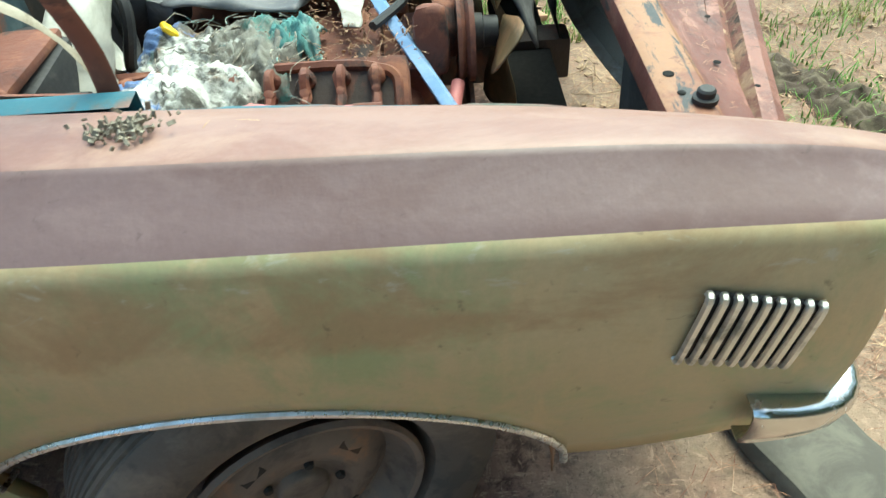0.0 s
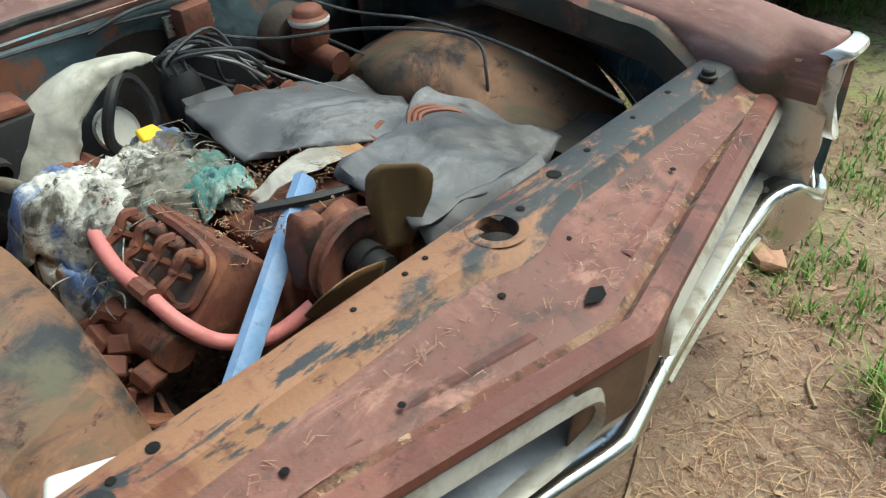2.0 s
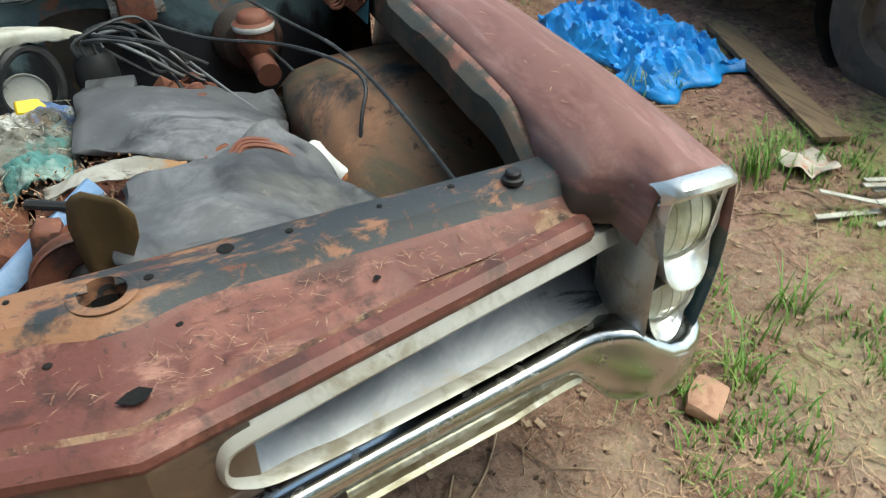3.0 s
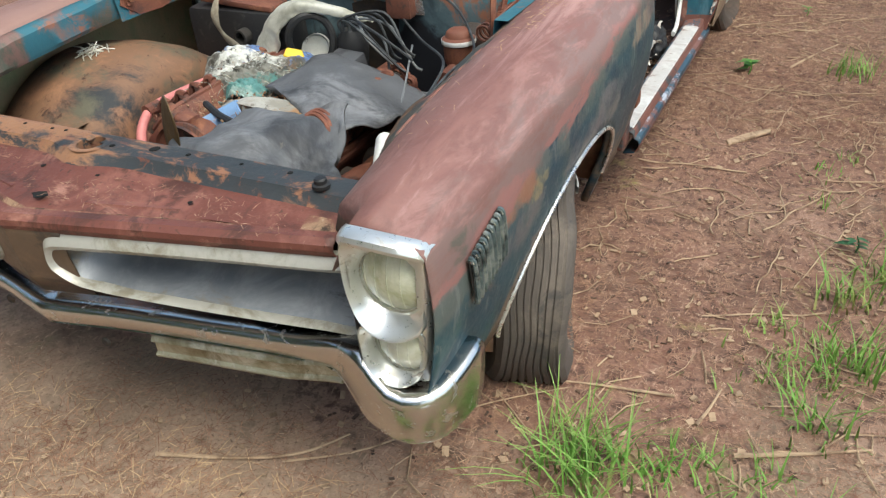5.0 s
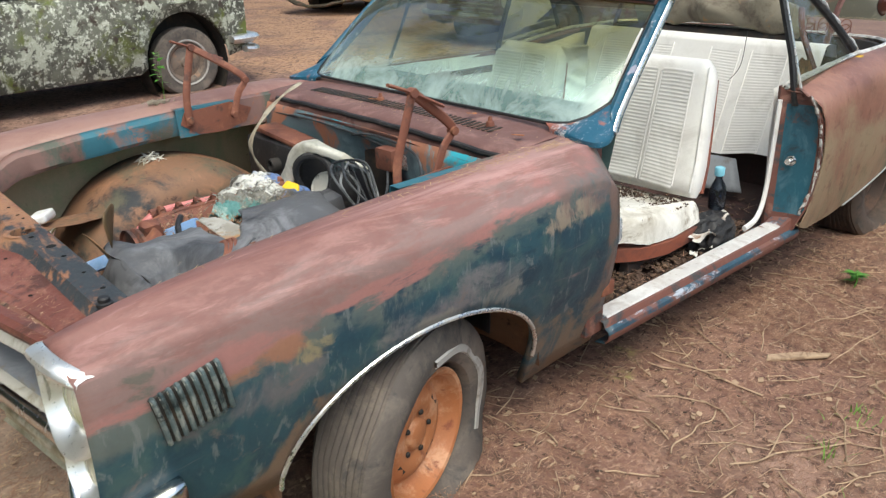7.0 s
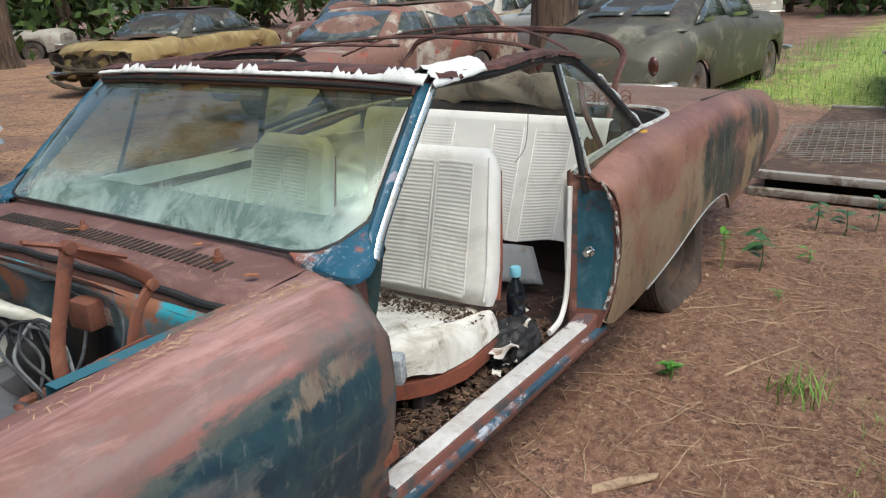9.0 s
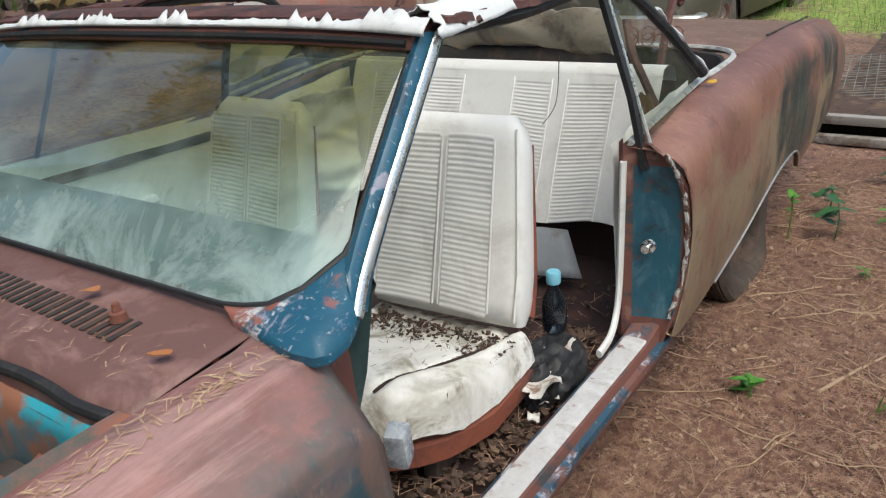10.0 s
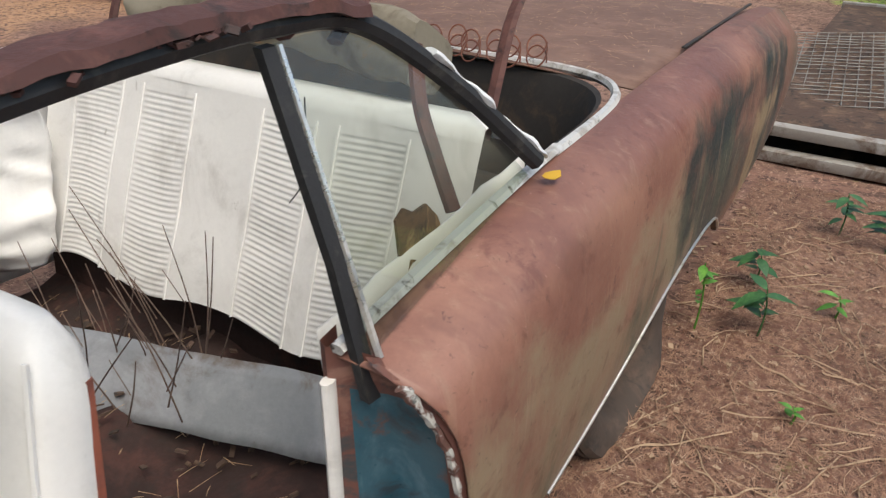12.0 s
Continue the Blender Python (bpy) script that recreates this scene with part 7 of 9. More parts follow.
m_scrap_sheet = layered("weathered_sheet", (0.40, 0.385, 0.35), [((0.27, 0.25, 0.21), 9, 0.53, 0.08), ((0.34, 0.19, 0.09), 10, 0.56, 0.06, {"x": (2.5, 0.10), "clip": 0.2}), ((0.10, 0.08, 0.06), 24, 0.64, 0.05)], rough=0.6, bump=0.3)
thick(solid("sheet_scrap", crumple(loft([[(-0.085 + 0.265 * u, -0.10 - 0.045 * v + 0.03 * u + 0.008 * noise.noise(Vector((u * 9, v * 9, 1))), 0.632 + 0.010 * math.sin(u * 5) + 0.012 * u) for v in np.linspace(-0.35 - 0.75 * u, 0.35 + 0.75 * u, 9)] for u in np.linspace(0, 1, 17)]), 0.007, 20, 3), m_scrap_sheet, "off-white torn sheet scrap", "scrap"), 0.002, 0.0)
solid("plastic_tag", polygon([(-0.031, -0.014), (0.024, -0.018), (0.036, 0.0), (0.022, 0.020), (-0.027, 0.017)], 0.012, pose(-0.09, 0.258, 0.650, 45, 15, 20), bevel=0.003), m_yellow, "bright yellow plastic scrap", "plastic scrap")
can = thing("spray_can", "white spray can lying on the mat", "spray can")
cm = look((0.455, -0.135, 0.575), (0.515, -0.27, 0.535))
part("body", lathe([(0.0, -0.055), (0.024, -0.055), (0.026, -0.05), (0.026, 0.05), (0.022, 0.062)], cm, 20), m_white, can)
part("valve", lathe([(0.022, -0.055), (0.018, -0.068), (0.012, -0.072), (0.0, -0.074)], cm, 16), m_rim, can, "rusted valve dome")

# firewall fittings
reg = thing("regulator_box", "rust red electrical box on the firewall", "electrical box")
part("cover", box((0.085, 0.05, 0.075), pose(0.190, 0.475, 0.765, 0, 0, 4), 0.010), m_engine, reg)
part("bracket", box((0.13, 0.012, 0.05), pose(0.195, 0.505, 0.755), 0.003), m_trim, reg)
mc = thing("master_cylinder", "rusted brake master cylinder with a capped pot", "brake cylinder")
part("pot", lathe([(0.0, 0.0), (0.040, 0.0), (0.046, 0.015), (0.047, 0.065), (0.05, 0.068)], pose(0.44, 0.365, 0.640), 20), m_engine, mc)
part("cap", lathe([(0.05, 0.0), (0.050, 0.014), (0.040, 0.020), (0.036, 0.034), (0.028, 0.040), (0.0, 0.042)], pose(0.44, 0.365, 0.704), 20), m_hinge, mc, "rusted cap with pale rim")
part("cap_band", lathe([(0.051, 0.0), (0.0525, 0.004), (0.0525, 0.011), (0.051, 0.014)], pose(0.44, 0.365, 0.704), 20), m_white, mc)
part("barrel", tube([(0.44, 0.26, 0.620), (0.44, 0.49, 0.635)], 0.030, 12), m_engine, mc)
part("booster", lathe([(0.0, 0.04), (0.07, 0.036), (0.088, 0.015), (0.09, -0.02)], pose(0.44, 0.46, 0.64, 90, 0, 0), 22), m_engine_dark, mc)
hb = thing("heater_box", "black heater housing on the firewall", "heater box")
bm = box((0.42, 0.13, 0.24), pose(-0.40, 0.43, 0.62), 0.03)
part("housing", bm, m_black, hb)
part("outlet", lathe([(0.026, 0.0), (0.026, 0.04), (0.019, 0.04), (0.019, -0.01)], pose(-0.36, 0.368, 0.66, 90, 0, 0), 16), m_dark, hb)
part("lid", box((0.30, 0.10, 0.02), pose(-0.40, 0.43, 0.755, 0, 4, 0), 0.008), m_engine, hb, "rusted top plate")
for k, pts in enumerate((((-0.05, 0.50, 0.80), (0.1, 0.49, 0.825), (0.35, 0.47, 0.80), (0.52, 0.30, 0.72), (0.56, 0.05, 0.735), (0.58, -0.2, 0.715), (0.60, -0.45, 0.66)),
                         ((0.20, 0.46, 0.73), (0.32, 0.36, 0.70), (0.48, 0.18, 0.715), (0.56, -0.06, 0.725), (0.53, -0.14, 0.66), (0.50, -0.16, 0.52)),
                         ((0.25, 0.42, 0.66), (0.33, 0.22, 0.62), (0.38, 0.10, 0.60), (0.42, 0.06, 0.56)),
                         ((-0.60, 0.50, 0.80), (-0.3, 0.495, 0.815), (0.0, 0.50, 0.805), (0.18, 0.49, 0.79)),
                         ((0.46, 0.33, 0.66), (0.50, 0.2, 0.62), (0.47, 0.12, 0.60), (0.44, 0.22, 0.58)))):
    solid("cable", tube(spline(pts, 6), 0.0042 if k < 2 else 0.0036, 6), m_wire if k != 2 else m_wire_grey, "dark cable strung across the engine bay", "cable", "bay cables")
solid("fabric_strap", tube(spline([(-0.42, 0.53, 0.935), (-0.41, 0.44, 0.90), (-0.40, 0.35, 0.84), (-0.405, 0.285, 0.755), (-0.39, 0.29, 0.68), (-0.33, 0.31, 0.62)], 6), lambda u: 0.012 + 0.004 * math.sin(u * 23), 6, squash=0.3), layered("dirty_strap", (0.38, 0.34, 0.27), [((0.22, 0.18, 0.13), 12, 0.55, 0.1)], rough=0.9, bump=0.3), "frayed pale strap hanging into the bay", "strap")


# hood hinges
def hinge(side):
    h = thing("hood_hinge", "rusted hood hinge standing open without its hood", "hinge", "hood hinges")
    X = lambda x: side * x
    part("base_plate", polygon([(0.13, 0.805), (0.15, 0.85), (0.34, 0.862), (0.43, 0.825), (0.40, 0.775), (0.30, 0.752), (0.20, 0.758)], 0.005, Matrix(((0, 0, 1, X(0.650) - 0.0025), (1, 0, 0, 0), (0, 1, 0, 0), (0, 0, 0, 1)))), m_hinge, h)
    part("arm", tube(spline([(X(0.64), 0.165, 0.80), (X(0.642), 0.165, 0.90), (X(0.65), 0.190, 1.0), (X(0.655), 0.215, 1.085)], 5), 0.015, 8, squash=0.45, up=(1, 0, 0)), m_hinge, h)
    part("arm", tube(spline([(X(0.60), 0.33, 0.82), (X(0.602), 0.36, 0.90), (X(0.605), 0.395, 0.945), (X(0.612), 0.36, 0.985), (X(0.63), 0.29, 1.035), (X(0.655), 0.215, 1.085)], 5), 0.014, 8, squash=0.5, up=(1, 0, 0)), m_hinge, h)
    part("top_link", tube(spline([(X(0.652), 0.14, 1.115), (X(0.655), 0.215, 1.085), (X(0.64), 0.33, 1.03)], 5), 0.009, 6, squash=0.6), m_hinge, h)
    for p in ((0.655, 0.215, 1.085), (0.606, 0.395, 0.945), (0.642, 0.165, 0.82), (0.60, 0.33, 0.82)):
        part("pivot", lathe([(0.0, 0.014), (0.012, 0.013), (0.014, 0.008), (0.014, -0.008), (0.012, -0.013), (0.0, -0.014)], pose(X(p[0]), p[1], p[2], 0, 90, 0), 12), m_engine, h)
    if side < 0:
        return
    coil = [(X(0.605) + 0.022 * math.cos(a), 0.175 + 0.0062 * a / 1.0 * 0.55, 0.80 + 0.022 * math.sin(a)) for a in np.linspace(0, 2 * math.pi * 11, 170)]
    part("spring", tube(coil, 0.0042, 5), m_hinge, h, "rusted coil spring")
    part("spring_end", tube([(X(0.605), 0.40, 0.80), (X(0.605), 0.45, 0.82)], 0.008, 6), m_hinge, h)


hinge(1)
hinge(-1)
pl = box((0.105, 0.062, 0.034), pose(-0.592, -0.432, 0.598, 8, -6, -32), 0.013, seg=3)
solid("plastic_plate", crumple(pl, 0.004, 30), m_white, "white plastic plate wedged by the fender", "plastic plate", angle=60)
part("bay_shelf", crumple(loft([[(x, y, 0.545 + 0.03 * math.sin(x * 9)) for y in np.linspace(-0.55, 0.0, 9)] for x in np.linspace(-0.70, -0.50, 7)]), 0.01, 12), m_wheelhouse, CAR, "rusted inner shelf of the bay")
part("bay_shelf", crumple(loft([[(x, y, 0.56) for y in np.linspace(-0.56, -0.30, 5)] for x in np.linspace(0.50, 0.70, 5)]), 0.01, 12), m_dark, CAR)
jn = bmesh.new()
rng = random.Random(11)
for k in range(60):
    c = Vector((rng.uniform(-0.56, -0.36), rng.uniform(-0.35, 0.15), rng.uniform(0.36, 0.46)))
    kind = rng.random()
    if kind < 0.5:
        t = c + Vector((rng.uniform(-0.1, 0.1), rng.uniform(-0.12, 0.12), rng.uniform(-0.02, 0.05)))
        tube([c, (c + t) / 2 + Vector((0, 0, 0.02)), t], rng.uniform(0.006, 0.016), 6, bm=jn)
    else:
        box((rng.uniform(0.03, 0.10), rng.uniform(0.03, 0.10), rng.uniform(0.01, 0.05)), Matrix.Translation(c) @ Euler((rng.random(), rng.random(), rng.random() * 6)).to_matrix().to_4x4(), 0.004, jn, 1)
tagged(part("scrap_metal", jn, m_engine, None, "rusted scrap metal in the bottom of the bay"), "rusted scrap metal in the bottom of the bay", "scrap metal", "", "stuff")

# ---- ground ----
def ground_z(x, y):
    near = math.exp(-((x / 9) ** 2 + ((y - 2) / 10) ** 2))
    return 0.028 * noise.noise(Vector((x * 0.9, y * 0.9, 0))) * near + 0.012 * noise.noise(Vector((x * 4, y * 4, 3))) * near - 0.01


m_ground = layered("needle_soil_with_sun_patch", (0.225, 0.120, 0.088), [
    ((0.33, 0.210, 0.160), 0.8, 0.54, 0.10),
    ((0.135, 0.080, 0.058), 2.5, 0.56, 0.10),
    # orange patch among the far wrecks: sunlight painted into the soil colour
    ((0.44, 0.25, 0.14), 0.9, 0.46, 0.10, {"win": {"x": (-20, -4.6, 0.3), "y": (3.6, 11, 0.3)}}),
    # far lawn green, brightened in the colour as if sunlit
    ((0.30, 0.42, 0.08), 1.3, 0.86, 0.10, {"y": (0.25, 9.0), "x": (0.2, -1.0), "clip": 0.3}),
    ((0.22, 0.27, 0.08), 2.2, 0.62, 0.09, {"y": (-0.25, -0.1), "x": (0.25, 1.6), "clip": 0.16, "most": 0.8}),
    ((0.30, 0.26, 0.10), 3.5, 0.66, 0.05, {"x": (0.06, 1.0), "clip": 0.06}),
    ((0.095, 0.052, 0.040), 20, 0.545, 0.07),
    ((0.40, 0.255, 0.185), 70, 0.60, 0.04, {"stretch": (1, 0.35, 1)}),
    ((0.36, 0.23, 0.165), 80, 0.61, 0.04, {"stretch": (0.35, 1, 1)}),
    ((0.335, 0.250, 0.180), 1.3, 0.47, 0.14, {"y": (-0.35, -0.45), "clip": 0.25, "most": 0.68}),
    ((0.07, 0.04, 0.03), 110, 0.61, 0.05, {"most": 0.7}),
], rough=0.95, rough_var=0.05, bump=0.7, bump_scale=55, grain=0.4, grain_scale=60)
bm = bmesh.new()
xs_g = sorted(set([-150, -90, -50, -28] + [round(v, 3) for v in np.linspace(-18, -5, 27)] + [round(v, 3) for v in np.linspace(-5, 6, 111)] + [8, 11, 16, 28, 60, 150]))
ys_g = sorted(set([-150, -60, -25, -12, -7] + [round(v, 3) for v in np.linspace(-4, 7, 111)] + [round(v, 3) for v in np.linspace(7.5, 24, 24)] + [32, 60, 150]))
loft([[(x, y, ground_z(x, y)) for x in xs_g] for y in ys_g], bm=bm)
tagged(part("ground", bm, m_ground, None, "brown soil covered with pine needles", 80), "brown soil covered with pine needles", "ground", "", "structure")

# ---- the other wrecks in the yard ----
m_lichen = layered("lichen_paint", (0.060, 0.060, 0.050), [
    ((0.15, 0.155, 0.125), 3, 0.53, 0.08, {"distort": 0.0}), ((0.38, 0.40, 0.33), 9, 0.55, 0.03, {"distort": 0.0}), ((0.52, 0.54, 0.47), 26, 0.57, 0.03, {"distort": 0.0}), ((0.11, 0.13, 0.03), 2.5, 0.58, 0.06), ((0.05, 0.036, 0.028), 7, 0.61, 0.05)], rough=0.85, bump=0.4, grain=0.25)
m_yellow_car = layered("ochre_paint", (0.33, 0.235, 0.095), [((0.22, 0.14, 0.06), 2, 0.56, 0.08), ((0.42, 0.33, 0.17), 3, 0.56, 0.08), ((0.14, 0.08, 0.05), 4, 0.66, 0.04)], rough=0.6)
m_white_car = layered("white_rust_paint", (0.52, 0.48, 0.42), [((0.33, 0.22, 0.15), 2.4, 0.58, 0.06), ((0.22, 0.10, 0.06), 4, 0.66, 0.04)], rough=0.55)
m_wagon = layered("rust_wagon_paint", (0.21, 0.11, 0.085), [((0.42, 0.37, 0.31), 1.6, 0.56, 0.06), ((0.33, 0.07, 0.05), 2.5, 0.62, 0.05), ((0.10, 0.05, 0.04), 5, 0.60, 0.06)], rough=0.7)
m_old_sedan = layered("olive_black_paint", (0.085, 0.080, 0.058), [((0.22, 0.20, 0.15), 1.6, 0.57, 0.06), ((0.045, 0.036, 0.03), 3, 0.58, 0.06, {"z": (0.5, 1.0)}), ((0.17, 0.10, 0.07), 4, 0.64, 0.05)], rough=0.5)
m_green_car = layered("dark_green_paint", (0.018, 0.032, 0.028), [((0.06, 0.07, 0.06), 4, 0.60, 0.06), ((0.10, 0.07, 0.05), 6, 0.66, 0.04)], rough=0.45)
m_pale_car = layered("grey_white_paint", (0.42, 0.43, 0.42), [((0.28, 0.24, 0.2), 3, 0.6, 0.06)], rough=0.5)
m_litter = layered("leaf_litter_cover", (0.085, 0.052, 0.038), [((0.16, 0.10, 0.065), 9, 0.56, 0.08), ((0.04, 0.03, 0.024), 14, 0.58, 0.06)], rough=0.95, bump=0.8, grain=0.3)
m_car_glass = layered("wreck_glass", (0.05, 0.058, 0.052), [((0.16, 0.17, 0.15), 3, 0.56, 0.10)], rough=0.14, rough_var=0.06, coat=0.6)


def small_wheel(parent, x, y, r, side, white=False):
    w = new("wheel")
    w.parent = parent
    w.matrix_local = pose(x, y, r - 0.03, 0, 0, 0 if side > 0 else 180)
    tagged(w, "old wheel on a soft tyre")
    rot = Matrix.Rotation(radians(90), 4, "Y")
    bm = lathe([(0.55 * r, -0.07), (0.72 * r, -0.095), (0.93 * r, -0.088), (r, -0.06), (r * 1.005, 0.0), (r, 0.06), (0.93 * r, 0.088), (0.72 * r, 0.095), (0.55 * r, 0.07), (0.54 * r, -0.07), (0.55 * r, -0.07)], rot, 32)
    for v in bm.verts:
        v.co.z = max(v.co.z, -r + 0.035)
    part("tyre", bm, m_tyre, w)
    if white:
        wide = 0.66 * r if white == "thin" else 0.76 * r
        part("whitewall", lathe([(0.60 * r, 0.092), (0.62 * r, 0.097), (wide - 0.02 * r, 0.0985), (wide, 0.095)], rot, 32), m_whitewall, w)
    part("rim", lathe([(0.56 * r, 0.06), (0.58 * r, 0.072), (0.52 * r, 0.068), (0.44 * r, 0.03), (0.30 * r, 0.045), (0.18 * r, 0.05), (0.14 * r, 0.065), (0.0, 0.07)], rot, 28), m_rim_dark, w)


def wreck(label, m, mats, L=4.9, W=1.85, hood_z=0.92, belt_z=0.95, deck_z=0.90, roof_z=1.42, cab=(1.35, 2.05, 3.4, 4.0), wheels=(0.85, 3.85), r=0.33, low=0.26, roundness=0.5, glass=None, cabin=True,
          litter=True, white=False, chrome_front=True, side_windows=2, arch_r=0.41, arch_top=0.64, inset=0.15, split_rear=False, square=False):
    """An old saloon with its front at local y = 0, facing -y. cab: foot and top of the windscreen, top and foot of the rear window."""
    body_m, roof_m = mats
    glass = glass or m_car_glass
    car = thing("wrecked_car", label, "car", "cars in the yard", m)
    h = W / 2
    top = curve((0.0, hood_z - 0.12), (0.15, hood_z - 0.03), (cab[0] * 0.6, hood_z), (cab[0], belt_z), (cab[3], belt_z - 0.01), ((cab[3] + L) / 2, deck_z), (L - 0.15, deck_z - (0.0 if square else 0.08)), (L, deck_z - (0.03 if square else 0.22)))
    wid = curve((0.0, h * (1 - 0.16 * roundness)), (0.3, h * (1 - 0.03 * roundness)), (1.2, h), (L - 1.2, h), (L - 0.3, h * (1 - 0.05 * roundness)), (L, h * (1 - 0.22 * roundness)))
    ys = sorted(set([0.0, 0.05, 0.15] + [round(v, 3) for v in np.linspace(0.25, L - 0.25, 26)] + [L - 0.15, L - 0.05, L] + [round(c + arch_r * math.cos(math.pi * k / 14), 3) for c in wheels for k in range(15)]))
    rows = []
    for y in ys:
        zb = low + 0.10 * max(0.0, 1 - y / 0.3) + 0.12 * max(0.0, 1 - (L - y) / 0.5)
        for c in wheels:
            if abs(y - c) < arch_r:
                zb = max(zb, 0.30 + (arch_top - 0.30) * math.sqrt(1 - ((y - c) / arch_r) ** 2))
        w, zt = wid(y), top(y)
        zs = zt - 0.10 - 0.06 * roundness
        pts = [(0.0, y, zt + 0.04 * roundness), (0.35 * w, y, zt + 0.035 * roundness), (0.72 * w, y, zt + 0.005), (0.90 * w, y, zt - 0.02 - 0.02 * roundness), (0.98 * w, y, zs), (w, y, zs - 0.10), (0.995 * w, y, 0.5 * (zs + zb)), (0.965 * w, y, zb + 0.03), (0.94 * w, y, zb)]
        rows.append([(-a, b, c) for a, b, c in reversed(pts[1:])] + pts)
    part("body", loft(rows, caps=True), body_m, car, "", 50)
    wy = [wheels[0], wheels[1]]
    for y in wy:
        for s in (1, -1):
            small_wheel(car, s * (h - inset), y, r, s, white)
            # dark cup behind the wheel: the arch's shade put into its colour
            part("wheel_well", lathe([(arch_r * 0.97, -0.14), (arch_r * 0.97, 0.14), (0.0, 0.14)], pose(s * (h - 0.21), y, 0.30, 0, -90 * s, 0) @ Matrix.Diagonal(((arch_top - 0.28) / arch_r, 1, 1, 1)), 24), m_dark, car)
    for y, z in ((-0.06, 0.47), (L + 0.05, 0.47)):
        b = tube(spline([(-h * 0.97, y + (0.22 if y < 0 else -0.22), z), (-h * 0.9, y, z), (0, y - (0.04 if y < 0 else -0.04), z), (h * 0.9, y, z), (h * 0.97, y + (0.22 if y < 0 else -0.22), z)], 6), 0.06, 8, squash=0.5)
        part("bumper", b, m_chrome_dull, car, "dull bent bumper")
    if chrome_front:
        for s in (-1, 1):
            part("headlamp", lathe([(0.0, 0.02), (0.06, 0.015), (0.085, 0.0), (0.10, 0.012), (0.105, -0.02)], pose(s * h * 0.68, 0.01, hood_z - 0.24, 90, 0, 0), 18), m_lens, car)
        for k in range(4):
            part("grille_bar", box((h * 0.9, 0.02, 0.02), pose(0, -0.005, 0.50 + 0.055 * k), 0.005, seg=1), m_chrome_dull, car)
    for s in (-1, 1):
        part("tail_lamp", lathe([(0.0, 0.03), (0.04, 0.022), (0.055, 0.0), (0.062, -0.01)], pose(s * h * 0.78, L - 0.015, deck_z - 0.26, -90, 0, 0) @ Matrix.Diagonal((1, 1.7, 1, 1)), 14), layered("tail_lens", (0.07, 0.022, 0.016), [], rough=0.2) if s < 0 else bpy.data.materials["tail_lens"], car)
    if not cabin:
        return car
    c0, c1, c2, c3 = cab
    wb, wr = h * 0.93, h * (0.74 - 0.06 * roundness)
    rows = []
    for y, z, w in ((c0, belt_z - 0.02, wb * 0.97), (c0 + 0.5 * (c1 - c0), belt_z + 0.52 * (roof_z - belt_z), (wb + wr) / 2), (c1 - 0.03, roof_z - 0.045, wr), (c1 + 0.08, roof_z - 0.01, wr), ((c1 + c2) / 2, roof_z + 0.03 * roundness, wr * 1.02), (c2 - 0.10, roof_z - 0.01, wr),
                    (c2 + 0.02, roof_z - 0.05, wr), (c2 + 0.5 * (c3 - c2), belt_z + 0.50 * (roof_z - belt_z), (wb + wr) / 2 * (1 - 0.05 * roundness)), (c3, belt_z - 0.02, wb * (0.97 - 0.15 * roundness))):
        rows.append([(s * a, y, zz) for s, a, zz in ((-1, wb + (w - wb) * 0.02, belt_z - 0.02), (-1, (w + wb) / 2 if z > belt_z else w, belt_z - 0.02 + (z - belt_z + 0.02) * 0.5), (-1, w * 1.0, z - 0.03), (-1, w * 0.93, z), (-1, w * 0.5, z + 0.02), (1, 0.0, z + 0.025))]
                    + [(a, y, zz) for a, zz in ((w * 0.5, z + 0.02), (w * 0.93, z), (w * 1.0, z - 0.03), ((w + wb) / 2 if z > belt_z else w, belt_z - 0.02 + (z - belt_z + 0.02) * 0.5), (wb + (w - wb) * 0.02, belt_z - 0.02))])
    part("cabin", loft(rows), roof_m, car, "", 50)

    def pane(name, quad, n=6):
        a, b, c, d2 = [Vector(q) for q in quad]
        rr = []
        for u in np.linspace(0, 1, n):
            rr.append([(a.lerp(b, u)).lerp(d2.lerp(c, u), v) for v in np.linspace(0, 1, n)])
        ob = part(name, loft(rr), glass, car)
        thick(ob, 0.006, 0.0)
    zf = belt_z + 0.03
    pane("windscreen", ((-wb * 0.86, c0 + 0.02, zf), (wb * 0.86, c0 + 0.02, zf), (wr * 0.90, c1 - 0.07, roof_z - 0.04), (-wr * 0.90, c1 - 0.07, roof_z - 0.04)))
    if split_rear:
        for s in (-1, 1):
            pane("rear_window", ((s * 0.06, c3 - 0.24 * (c3 - c2), belt_z + 0.20 * (roof_z - belt_z) + 0.05), (s * wb * 0.62, c3 - 0.24 * (c3 - c2), belt_z + 0.20 * (roof_z - belt_z) + 0.05), (s * wr * 0.70, c2 + 0.20 * (c3 - c2), roof_z - 0.11), (s * 0.05, c2 + 0.20 * (c3 - c2), roof_z - 0.10)))
    else:
        pane("rear_window", ((-wb * 0.80, c3 + 0.015, zf), (wb * 0.80, c3 + 0.015, zf), (wr * 0.88, c2 + 0.06, roof_z - 0.05), (-wr * 0.88, c2 + 0.06, roof_z - 0.05)))
    for s in (-1, 1):
        y0, y1 = c0 + 0.28, c3 - 0.28
        for k in range(side_windows):
            a0, a1 = y0 + (y1 - y0) * k / side_windows + 0.03, y0 + (y1 - y0) * (k + 1) / side_windows - 0.03
            t0, t1 = max(a0, c1 + 0.04), min(a1, c2 - 0.06)
            xb, xt = wb * 0.985 + 0.012, wr * 1.0 + 0.022
